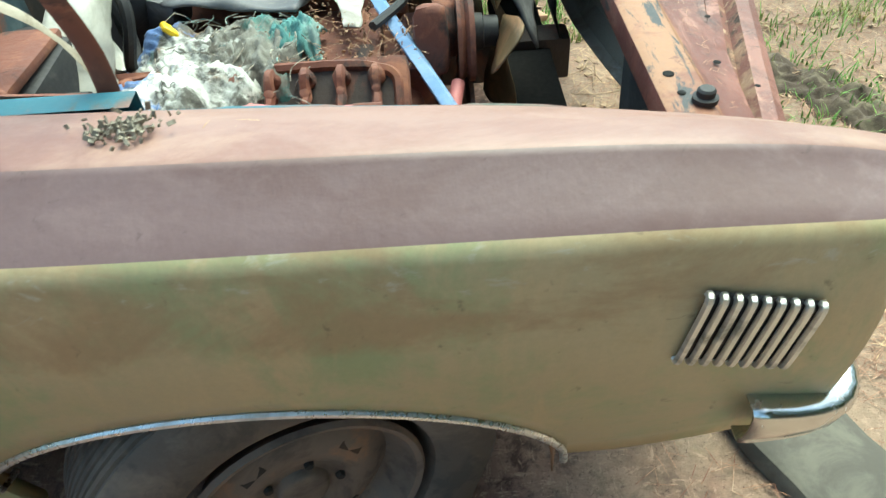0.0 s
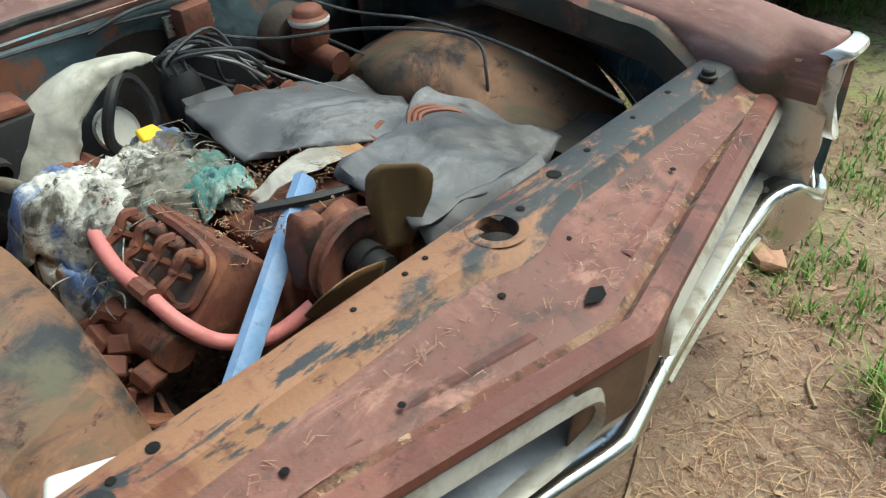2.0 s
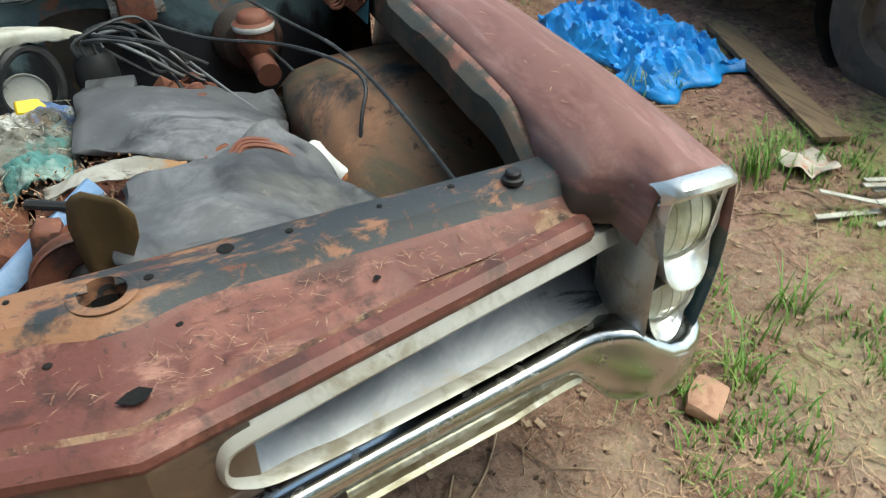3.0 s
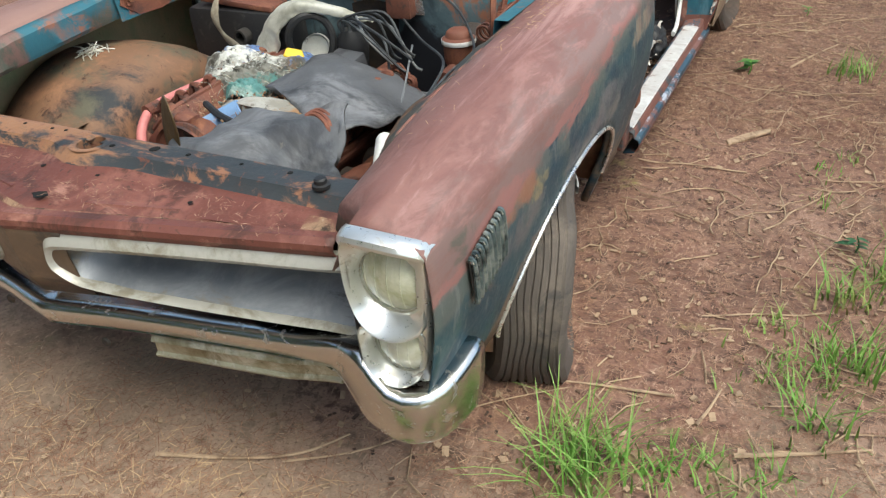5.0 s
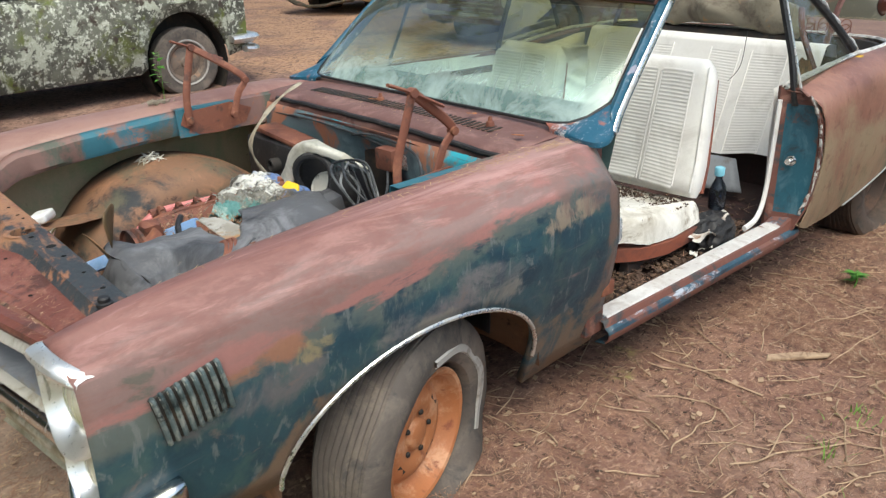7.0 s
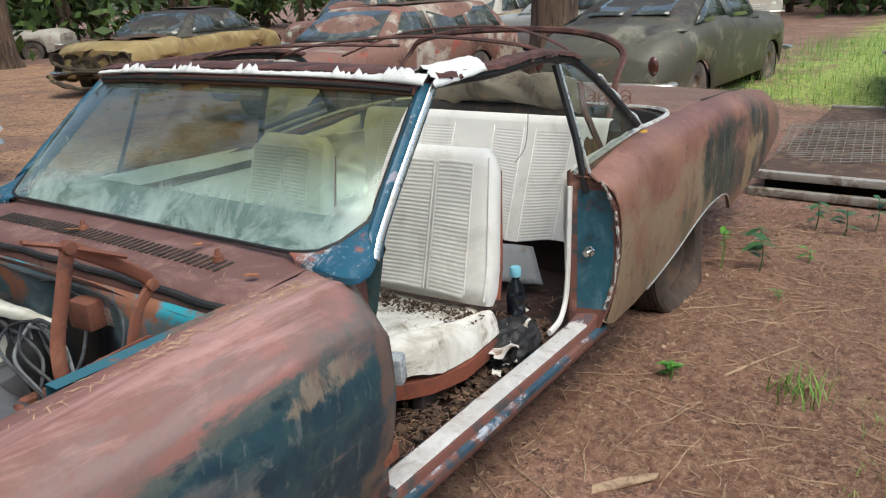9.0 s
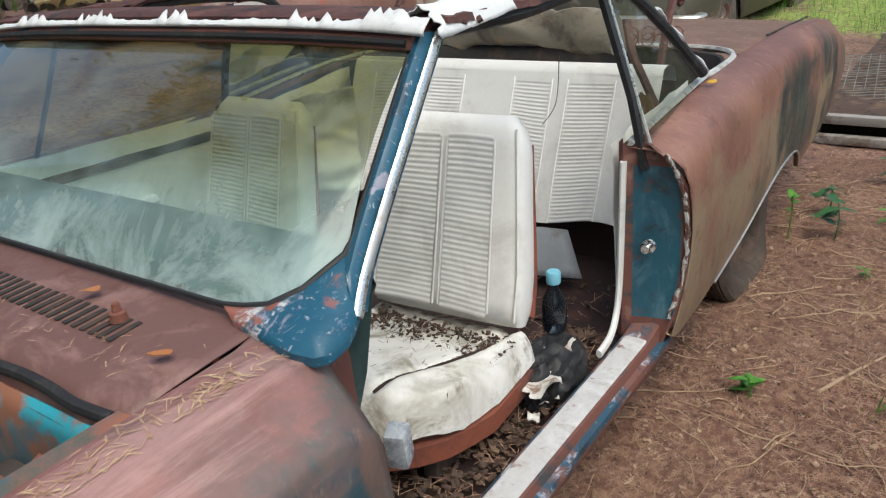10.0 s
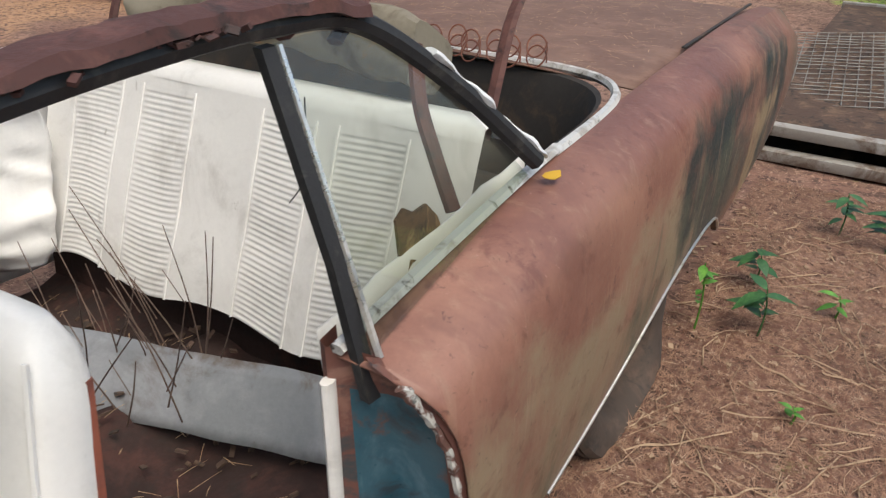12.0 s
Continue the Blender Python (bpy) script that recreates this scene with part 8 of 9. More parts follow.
            pane("side_window", ((s * xb, a0, zf + 0.01), (s * xb, a1, zf + 0.01), (s * xt, t1, roof_z - 0.075), (s * xt, t0, roof_z - 0.075)), 4)
    if litter:
        bm = loft([[(x, y, roof_z + 0.034 + 0.03 * roundness - 0.02 * (x / wr) ** 2 + 0.008 * noise.noise(Vector((x * 6, y * 6, 1)))) for x in np.linspace(-wr * 0.85, wr * 0.85, 12)] for y in np.linspace(c1 + 0.15, c2 - 0.2, 12)])
        part("leaf_cover", bm, m_litter, car, "dead leaves on the roof")
    return car


LICHEN = wreck("lichen-covered grey car with a flat rusty rear deck", pose(-6.25, -2.05, -0.03), (m_lichen, m_lichen), L=4.95, deck_z=1.08, belt_z=1.06, hood_z=1.0, wheels=(0.9, 4.31), r=0.34, cab=(1.2, 1.8, 2.6, 3.1), roundness=0.05, square=True, arch_top=0.80, arch_r=0.43, inset=0.19, white="thin")
part("bumper_corner", tube(spline([(0.55, 5.01, 0.50), (0.80, 5.03, 0.50), (0.915, 4.97, 0.50), (0.945, 4.86, 0.50), (0.945, 4.74, 0.50)], 6), 0.085, 10, squash=0.45), m_chrome_soft, LICHEN, "dull chrome bumper corner")
part("bumper_corner", tube(spline([(0.60, 5.03, 0.39), (0.82, 5.05, 0.38), (0.935, 4.98, 0.38), (0.955, 4.88, 0.39)], 6), 0.055, 10, squash=0.6), m_chrome_soft, LICHEN, "dull chrome bumper corner")
part("deck_cover", crumple(loft([[(x, y, 1.085 + 0.015 * noise.noise(Vector((x * 5, y * 5, 0)))) for x in np.linspace(-0.78, 0.78, 14)] for y in np.linspace(3.15, 4.85, 16)]), 0.012, 9), m_litter, LICHEN, "brown leaf crust on the rear deck")
# the olive black roof colour stands in for tree shade on the cabin
OCHRE = wreck("ochre coupe with a smashed front and hanging bumper", pose(-10.75, 7.35, -0.08, 0, 0, 15), (m_yellow_car, m_old_sedan), roof_z=1.38, wheels=(0.9, 3.7), roundness=0.7, chrome_front=False)
m_smash = layered("smashed_front", (0.045, 0.036, 0.022), [((0.20, 0.15, 0.065), 6, 0.58, 0.06), ((0.10, 0.055, 0.035), 9, 0.58, 0.06)], rough=0.8, bump=0.6)
part("smashed_grille", crumple(loft([[(x, -0.03 + 0.06 * math.sin(x * 9), z) for x in np.linspace(-0.80, 0.80, 30)] for z in np.linspace(0.36, 0.80, 14)]), 0.12, 6), m_smash, OCHRE, "smashed dark radiator opening", 30)
for z, dy, sg in ((0.58, -0.10, 0.06), (0.45, -0.16, -0.05), (0.33, -0.26, 0.10)):
    part("bent_bar", crumple(tube(spline([(-0.86, 0.10 + dy, z + sg), (-0.5, -0.08 + dy, z), (0.0, -0.12 + dy, z - sg), (0.5, -0.06 + dy, z - sg * 0.5), (0.88, 0.12 + dy, z + sg * 0.4)], 6), 0.05, 8, squash=0.6), 0.025, 7), m_smash, OCHRE, "bent hanging bar")
for s2 in (-1, 1):
    part("lamp_hole", lathe([(0.0, 0.0), (0.10, 0.01), (0.115, 0.04), (0.13, 0.03)], pose(s2 * 0.70, -0.02, 0.68, 90, 0, 0), 18), m_dark, OCHRE, "empty headlamp hole")
part("hood_debris", crumple(loft([[(x, y, 0.98 + 0.03 * math.sin(x * 5)) for x in np.linspace(-0.5, 0.6, 16)] for y in np.linspace(0.35, 1.35, 16)]), 0.07, 6), m_litter, OCHRE, "leaves and scrap heaped on the hood", 60)
wreck("rust red and white estate car under leaves", pose(-5.55, 6.25, -0.10), (m_wagon, m_wagon), L=5.2, hood_z=0.88, belt_z=0.93, roof_z=1.36, cab=(1.45, 2.1, 4.4, 4.8), side_windows=3, roundness=0.25)
wreck("rounded olive black forties saloon with split rear window", pose(-1.62, 12.75, -0.10, 0, 0, 178), (m_old_sedan, m_old_sedan), L=4.9, W=1.8, hood_z=0.98, belt_z=1.02, deck_z=0.93, roof_z=1.50, cab=(1.5, 2.0, 3.0, 4.35), roundness=1.0, side_windows=2, split_rear=True)
wreck("white two-door coupe with a rusted hood", pose(-22.3, 13.8, -0.10, 0, 0, 133), (m_white_car, m_white_car), L=4.8, hood_z=0.90, belt_z=0.92, roof_z=1.28, cab=(1.5, 2.2, 3.2, 4.2), roundness=0.3, litter=False)
wreck("pale grey car far back on the grass", pose(-3.2, 16.6, -0.10, 0, 0, 90), (m_pale_car, m_pale_car), L=5.0, roof_z=1.4, wheels=(0.9, 3.15), roundness=0.3, white=True, litter=False)
wreck("dark green car standing beside the blue tarp", pose(3.75, -0.55, -0.03), (m_green_car, m_green_car), L=4.9, W=1.85, roof_z=1.38, wheels=(0.95, 3.8), roundness=0.4)
wreck("gutted dark coupe half hidden in the grass", pose(2.15, 7.75, -0.12, 0, 0, 8), (m_old_sedan, m_old_sedan), L=4.5, W=1.75, roof_z=1.3, roundness=1.0, cab=(1.4, 1.9, 2.9, 3.9), wheels=(0.8, 3.5))
wreck("white hatchback far off under the trees", pose(-4.2, 24.0, -0.10, 0, 0, 20), (m_white_car, m_white_car), L=4.2, roof_z=1.4, roundness=0.3, litter=False, wheels=(0.8, 3.3), cab=(1.1, 1.8, 3.4, 3.8))
wreck("brown saloon behind the ochre coupe", pose(-11.5, 13.5, -0.10, 0, 0, 10), (m_wagon, m_wagon), L=4.8, roof_z=1.5, roundness=0.8)
wreck("faded tan saloon in the second row", pose(-8.6, 14.5, -0.10, 0, 0, 5), (m_yellow_car, m_white_car), L=4.8, roof_z=1.45, roundness=0.6)

# low flat deck behind the convertible, with a wire panel
m_beam = layered("chalky_beam", (0.34, 0.32, 0.29), [((0.15, 0.10, 0.07), 4, 0.54, 0.08), ((0.48, 0.47, 0.45), 6, 0.58, 0.08)], rough=0.7, bump=0.3)
deck_t = thing("flat_trailer", "low flat trailer deck covered with dead leaves", "trailer")
part("bed", crumple(box((2.6, 3.1, 0.05), pose(1.95, 6.72, 0.13), 0.01), 0.004, 5), m_litter, deck_t, "leaf-covered trailer bed")
for z, y in ((0.145, 5.13), (0.03, 5.10)):
    part("edge_beam", box((2.64, 0.07, 0.055), pose(1.95, y, z, 0, 0, -1.5), 0.012), m_beam, deck_t, "chalky pale edge beam")
part("edge_beam", box((2.64, 0.05, 0.055), pose(1.95, 8.28, 0.145), 0.012), m_beam, deck_t, "chalky pale edge beam")
# added dark box: paints the shade in the gap under the bed
part("underbed_shade", box((2.5, 2.9, 0.10), pose(1.95, 6.75, 0.05), 0.01), m_dark, deck_t)
m_mesh_wire = layered("weathered_wire", (0.24, 0.23, 0.21), [((0.14, 0.09, 0.06), 12, 0.56, 0.08)], rough=0.6, metal=0.3)
mesh_p = thing("wire_panel", "bent galvanised wire mesh panel on the trailer", "wire mesh")
mm = pose(1.02, 6.35, 0.185, 2, -4, 6)
for k in range(14):
    part("wire", tube([mm @ Vector((-0.42 + 0.0646 * k, y, 0.006 * math.sin(k * 2 + y * 3))) for y in np.linspace(-0.72, 0.72, 5)], 0.0035, 4), m_mesh_wire, mesh_p)
for k in range(20):
    part("wire", tube([mm @ Vector((x, -0.72 + 0.0757 * k, 0.004 + 0.006 * math.sin(k + x * 4))) for x in np.linspace(-0.44, 0.44, 5)], 0.0035, 4), m_mesh_wire, mesh_p)

# ---- trees ----
m_bark = layered("pine_bark", (0.115, 0.075, 0.052), [((0.05, 0.034, 0.026), 3, 0.52, 0.06, {"stretch": (3, 3, 0.35)}), ((0.20, 0.14, 0.10), 5, 0.60, 0.06, {"stretch": (3, 3, 0.4)})], rough=0.95, bump=1.0, bump_scale=14, grain=0.25)
m_leaf = layered("foliage", (0.045, 0.085, 0.018), [((0.10, 0.16, 0.03), 1.2, 0.54, 0.10), ((0.02, 0.045, 0.012), 2.5, 0.58, 0.08)], rough=0.7, bump=0.0, random=0.2)


def leaf_cloud(bm, centre, size, count, rng, leaf=0.10):
    for k in range(count):
        p = Vector((rng.gauss(0, 0.42), rng.gauss(0, 0.42), rng.gauss(0, 0.38)))
        c = Vector(centre) + Vector((p.x * size[0], p.y * size[1], p.z * size[2]))
        q = Euler((rng.uniform(-1.2, 1.2), rng.uniform(-1.2, 1.2), rng.uniform(0, 6.28))).to_matrix()
        a, b = q @ Vector((leaf * rng.uniform(0.6, 1.3), 0, 0)), q @ Vector((0, leaf * rng.uniform(0.3, 0.6), 0))
        vs = [bm.verts.new(c + d2) for d2 in (-a, b * 0.9 - a * 0.1, a, -b * 0.9 - a * 0.1)]
        bm.faces.new(vs)


def tree(label, x, y, r, h, seed, crown_z=8.0, spread=2.6, leaves=1500):
    rng = random.Random(seed)
    t = thing("pine_tree", label, "tree", "yard trees", pose(x, y, -0.15))
    rows = []
    for k in range(26):
        v = k / 25
        z = h * v
        rr = r * (1 - 0.62 * v) * (1 + 0.55 * math.exp(-z / 0.25))
        rows.append([(0.18 * math.sin(v * 3 + seed) + rr * math.cos(a) * (1 + 0.10 * noise.noise(Vector((math.cos(a) * 2, math.sin(a) * 2, z * 0.7 + seed)))), 0.15 * math.sin(v * 2.3 + 2 * seed) + rr * math.sin(a) * (1 + 0.10 * noise.noise(Vector((math.cos(a) * 2, math.sin(a) * 2, z * 0.7 - seed)))), z)
                     for a in np.linspace(0, 2 * math.pi, 25)[:-1]])
    part("trunk", loft(rows, close_u=True, caps=True), m_bark, t, "ridged brown trunk", 60)
    crown = bmesh.new()
    limbs = bmesh.new()
    for k in range(13):
        a, z = rng.uniform(0, 6.28), rng.uniform(crown_z * 0.75, h)
        ln = spread * (1.1 - 0.6 * (z - crown_z * 0.75) / (h - crown_z * 0.75)) * rng.uniform(0.7, 1.1)
        e = Vector((math.cos(a) * ln, math.sin(a) * ln, z + rng.uniform(0.2, 0.9)))
        tube([(0, 0, z), e * 0.5 + Vector((0, 0, z * 0.5 + 0.1)), e], lambda u: 0.07 * (1 - 0.8 * u), 5, bm=limbs)
        for u in (0.55, 0.8, 1.0):
            leaf_cloud(crown, Vector((0, 0, z)).lerp(e, u), (1.0, 1.0, 0.6), leaves // 39, rng, 0.16)
    part("limb", limbs, m_bark, t)
    part("crown", crown, m_leaf, t, "loose green needle crown", 180)


tree("tall pine with a thick dark trunk behind the wrecks", -4.6, 12.0, 0.42, 13, 1)
tree("tall pine with a reddish furrowed trunk", -12.5, 4.7, 0.42, 13, 2)
tree("tall pine at the edge of the yard", -19.5, 10.5, 0.30, 13, 5)
rng = random.Random(21)
woods = bmesh.new()
stems = bmesh.new()
for k in range(210):
    a = radians(rng.uniform(62, 186))
    d = rng.uniform(27, 46)
    x, y = 1.0 + d * math.cos(a), 1.0 + d * math.sin(a)
    hgt = rng.uniform(3.0, 9.0)
    tube([(x, y, -0.3), (x + rng.uniform(-0.4, 0.4), y, hgt)], lambda u: 0.16 * (1 - 0.6 * u), 6, bm=stems)
    for j in range(5):
        leaf_cloud(woods, (x + rng.uniform(-1.4, 1.4), y + rng.uniform(-1.4, 1.4), rng.uniform(0.6, hgt)), (2.0, 2.0, 1.6), 55, rng, 0.32)
tagged(part("far_woods", woods, m_leaf, None, "green undergrowth and trees round the yard", 180), "green undergrowth and trees round the yard", "woods", "", "stuff")
tagged(part("far_trunks", stems, m_bark, None, "thin trunks in the far woods"), "thin trunks in the far woods", "woods", "", "stuff")


# a rank of trees never in view, added so the glass reflects woods
rank, poles = bmesh.new(), bmesh.new()
for k in range(64):
    a, d = radians(rng.uniform(205, 300)), rng.uniform(17, 32)
    x, y, hgt = 1.0 + d * math.cos(a), 1.0 + d * math.sin(a), rng.uniform(9.0, 17.0)
    tube([(x, y, -0.3), (x + rng.uniform(-0.4, 0.4), y, hgt)], lambda u: 0.22 * (1 - 0.6 * u), 6, bm=poles)
    for j in range(7):
        leaf_cloud(rank, (x + rng.uniform(-1.6, 1.6), y + rng.uniform(-1.6, 1.6), rng.uniform(1.5, hgt)), (2.6, 2.6, 2.2), 60, rng, 0.40)
tagged(part("tree_rank", rank, m_leaf, None, "unseen tall green trees added for reflections", 180), "unseen tall green trees added for reflections", "woods", "", "stuff")
tagged(part("unseen_rank_trunks", poles, m_bark, None, "brown trunks of the unseen added trees"), "brown trunks of the unseen added trees", "woods", "", "stuff")

# a pine beside the yard, out of view, its crown added to darken the windscreen's reflection
tree("unseen tall pine added to darken the windscreen reflection", -7.6, -0.9, 0.34, 14, 9, 9.0, 5.6, 9000)

# four more unseen pines that fill the sky the windscreen mirrors
tree("unseen tall pine added beside the yard for reflections", -6.4, -5.2, 0.32, 13, 14, 7.0, 4.6, 9000)
tree("unseen tall pine, its broad dense crown added for reflections", -10.2, -3.0, 0.36, 14, 17, 7.5, 5.2, 10000)
tree("unseen tall pine, its low hanging crown added for reflections", -5.4, -8.0, 0.33, 14, 23, 6.5, 4.8, 9000)
tree("unseen tall pine added before the yard for reflections", -9.0, -9.0, 0.34, 14, 19, 6.5, 5.2, 10000)

# ---- grass, plants, needles and litter on the ground ----
m_grass = layered("grass_blades", (0.14, 0.30, 0.05), [((0.26, 0.40, 0.10), 3, 0.54, 0.12), ((0.42, 0.40, 0.16), 5, 0.60, 0.08)], rough=0.6, bump=0.0, grain=0.2)
m_leaf_bright = layered("young_leaf", (0.07, 0.22, 0.03), [((0.14, 0.34, 0.05), 20, 0.55, 0.1)], rough=0.5, bump=0.0)
m_leaf_dark = layered("dark_leaf", (0.03, 0.10, 0.035), [((0.06, 0.17, 0.05), 20, 0.55, 0.1)], rough=0.5, bump=0.0)
m_needle = layered("dry_needles", (0.38, 0.225, 0.150), [((0.19, 0.092, 0.062), 30, 0.50, 0.08), ((0.55, 0.40, 0.285), 40, 0.60, 0.06)], rough=0.9, bump=0.0, grain=0.25)
m_twig = layered("dry_twig", (0.42, 0.30, 0.20), [((0.20, 0.13, 0.085), 12, 0.55, 0.1)], rough=0.9)


def blade(bm, root, length, lean, az, w=0.004):
    pts = []
    n = 4
    for k in range(n + 1):
        u = k / n
        out = lean * u * u
        pts.append(root + Vector((math.cos(az) * out, math.sin(az) * out, length * u * (1 - 0.25 * u * lean / max(length, 0.01)))))
    s = Vector((-math.sin(az), math.cos(az), 0))
    prev = None
    for k, p in enumerate(pts):
        ww = w * (1 - k / n) + 0.0004
        row = (bm.verts.new(p - s * ww), bm.verts.new(p + s * ww))
        if prev:
            bm.faces.new((prev[0], prev[1], row[1], row[0]))
        prev = row


def tuft(bm, x, y, rng, n=40, h=0.16, spread=0.06):
    z = ground_z(x, y)
    for k in range(n):
        r = Vector((x + rng.gauss(0, spread * 0.5), y + rng.gauss(0, spread * 0.5), z - 0.005))
        l = h * rng.uniform(0.5, 1.15)
        blade(bm, r, l, l * rng.uniform(0.2, 1.0), rng.uniform(0, 6.28), rng.uniform(0.0018, 0.0045))


rng = random.Random(8)
for x, y, n, h, sp in ((1.09, -0.43, 150, 0.20, 0.11), (0.83, -1.06, 80, 0.15, 0.08), (0.75, -1.12, 40, 0.12, 0.06), (1.30, -0.60, 50, 0.12, 0.07), (2.0, 0.12, 70, 0.20, 0.08), (1.60, -0.46, 40, 0.14, 0.06), (1.14, -0.56, 36, 0.09, 0.05),
                       (1.66, 0.20, 60, 0.14, 0.10), (1.62, 0.50, 50, 0.14, 0.08), (1.72, 0.62, 50, 0.16, 0.08), (1.58, -0.08, 40, 0.12, 0.08), (1.50, 0.05, 30, 0.08, 0.08), (1.55, 2.32, 60, 0.12, 0.10), (2.02, 0.85, 40, 0.12, 0.07), (2.15, 0.78, 40, 0.12, 0.07)):
    bm = bmesh.new()
    tuft(bm, x, y, rng, n, h, sp)
    solid("grass_tuft", bm, m_grass, "tuft of fresh green grass in the dirt", "grass", "grass tufts", "", 180)
bm = bmesh.new()
for k in range(3200):
    x, y = rng.uniform(1.35, 4.2), rng.uniform(-3.2, 0.45)
    d = noise.noise(Vector((x * 1.3, y * 1.3, 4))) + 0.30 * (x - 1.9) - 0.16 * max(0, y + 0.3) * 4 - 0.9 * max(0.0, -2.2 - y) - 1.2 * max(0.0, x - 3.3)
    if d > 0.05:
        tuft(bm, x, y, rng, 9, rng.uniform(0.03, 0.10), 0.11)
for k in range(420):
    x, y = rng.uniform(0.2, 1.6), rng.uniform(-2.6, -1.25)
    if noise.noise(Vector((x * 1.7, y * 1.7, 9))) > 0.12:
        tuft(bm, x, y, rng, 8, rng.uniform(0.03, 0.08), 0.06)
for k in range(420):
    x, y = rng.uniform(1.0, 2.5), rng.uniform(-1.0, 0.35)
    if noise.noise(Vector((x * 2.0, y * 2.0, 5))) > 0.10:
        tuft(bm, x, y, rng, 9, rng.uniform(0.03, 0.09), 0.05)
for k in range(1900):
    x, y = rng.uniform(-1.5, 6.5), rng.uniform(9.2, 19)
    tuft(bm, x, y, rng, 5, rng.uniform(0.10, 0.30), 0.20)
for k in range(260):
    x, y = rng.uniform(1.35, 2.3), rng.uniform(-0.4, 3.0)
    if noise.noise(Vector((x * 2.3, y * 2.3, 2))) > 0.22:
        tuft(bm, x, y, rng, 7, rng.uniform(0.02, 0.07), 0.06)
tagged(part("lawn_grass", bm, m_grass, None, "patchy grass along the edge of the yard", 180), "patchy grass along the edge of the yard", "grass", "", "stuff")


def leafy_plant(x, y, h, n, mat, seed, label, leaf=0.05):
    r2 = random.Random(seed)
    z = ground_z(x, y)
    pl = thing("weed_plant", label, "plant", "weeds", pose(x, y, z))
    part("stem", tube(spline([(0, 0, -0.01), (0.01, 0.005, h * 0.5), (0.0, 0.015, h)], 4), lambda u: 0.004 * (1 - 0.5 * u), 5), mat, pl)
    for k in range(n):
        az, zz = r2.uniform(0, 6.28), h * (0.35 + 0.65 * (k + 1) / n)
        ln = leaf * r2.uniform(0.8, 1.4)
        dirv = Vector((math.cos(az), math.sin(az), r2.uniform(-0.1, 0.5)))
        s = Vector((-math.sin(az), math.cos(az), 0))
        rows = []
        for u in np.linspace(0, 1, 7):
            w = ln * 0.34 * math.sin(math.pi * u ** 0.8) + 0.0005
            c = Vector((0, 0, zz)) + dirv * (ln * 1.6 * u) + Vector((0, 0, -0.5 * ln * u * u))
            rows.append([c - s * w + Vector((0, 0, 0.15 * w)), c, c + s * w + Vector((0, 0, 0.15 * w))])
        part("leaf", loft(rows), mat, pl, "", 180)


for k, (x, y, h, n, mt, lf) in enumerate(((1.08, 2.24, 0.07, 7, m_leaf_bright, 0.034), (1.0, 3.92, 0.14, 8, m_leaf_dark, 0.05), (1.19, 4.5, 0.18, 9, m_leaf_dark, 0.05), (1.36, 4.42, 0.16, 9, m_leaf_dark, 0.05), (1.08, 3.62, 0.17, 10, m_leaf_dark, 0.05), (0.90, 3.55, 0.24, 9, m_leaf_bright, 0.03),
                                          (1.27, 3.86, 0.08, 6, m_leaf_bright, 0.03), (1.25, 3.25, 0.05, 5, m_leaf_bright, 0.022), (1.50, 4.6, 0.2, 9, m_leaf_dark, 0.05), (1.06, 2.30, 0.05, 5, m_leaf_bright, 0.025), (1.92, 1.55, 0.05, 5, m_leaf_bright, 0.03), (-5.15, 1.85, 0.45, 12, m_leaf_bright, 0.06), (1.62, 0.78, 0.06, 6, m_leaf_dark, 0.03))):
    leafy_plant(x, y, h, n, mt, k + 40, "small green weed growing from the needles" if lf < 0.045 else "broad-leaved green weed in the needles", lf)


bm = bmesh.new()
strew(bm, 0.70, 2.3, -0.6, 2.0, 26000, rng, 0.015, 0.065, 0.0007, ground_z)
strew(bm, 0.80, 2.3, 1.6, 4.9, 44000, rng, 0.020, 0.085, 0.0009, ground_z, 0.2)
strew(bm, -0.3, 2.4, -2.2, -0.5, 8200, rng, 0.02, 0.08, 0.0009, ground_z)
strew(bm, -0.6, 1.3, -2.4, -0.8, 9000, rng, 0.015, 0.07, 0.0008, ground_z)
strew(bm, -1.4, 0.2, -1.8, -0.6, 1200, rng, 0.03, 0.09, 0.0009, ground_z)
tagged(part("pine_needles", bm, m_needle, None, "dry brown pine needles on the ground", 180), "dry brown pine needles on the ground", "pine needles", "", "stuff")
bm = bmesh.new()
for k in range(900):
    x, y = rng.uniform(0.5, 2.3), rng.uniform(-1.6, 4.6)
    l, az = rng.uniform(0.03, 0.20), rng.uniform(0, 6.28)
    c = Vector((x, y, ground_z(x, y) + 0.006))
    d2 = Vector((math.cos(az), math.sin(az), 0)) * l / 2
    k2 = Vector((-d2.y, d2.x, 0)) * rng.uniform(-0.4, 0.4)
    tube([c - d2, c + k2 + Vector((0, 0, 0.004)), c + d2], rng.uniform(0.0010, 0.0030), 4, bm=bm)
for k in range(1500):
    x, y = rng.uniform(-0.2, 2.3), rng.uniform(-1.9, 4.6)
    box((rng.uniform(0.006, 0.026), rng.uniform(0.005, 0.018), 0.003), Matrix.Translation((x, y, ground_z(x, y) + 0.006)) @ Euler((rng.uniform(-0.4, 0.4), rng.uniform(-0.4, 0.4), rng.uniform(0, 6))).to_matrix().to_4x4(), 0, bm)
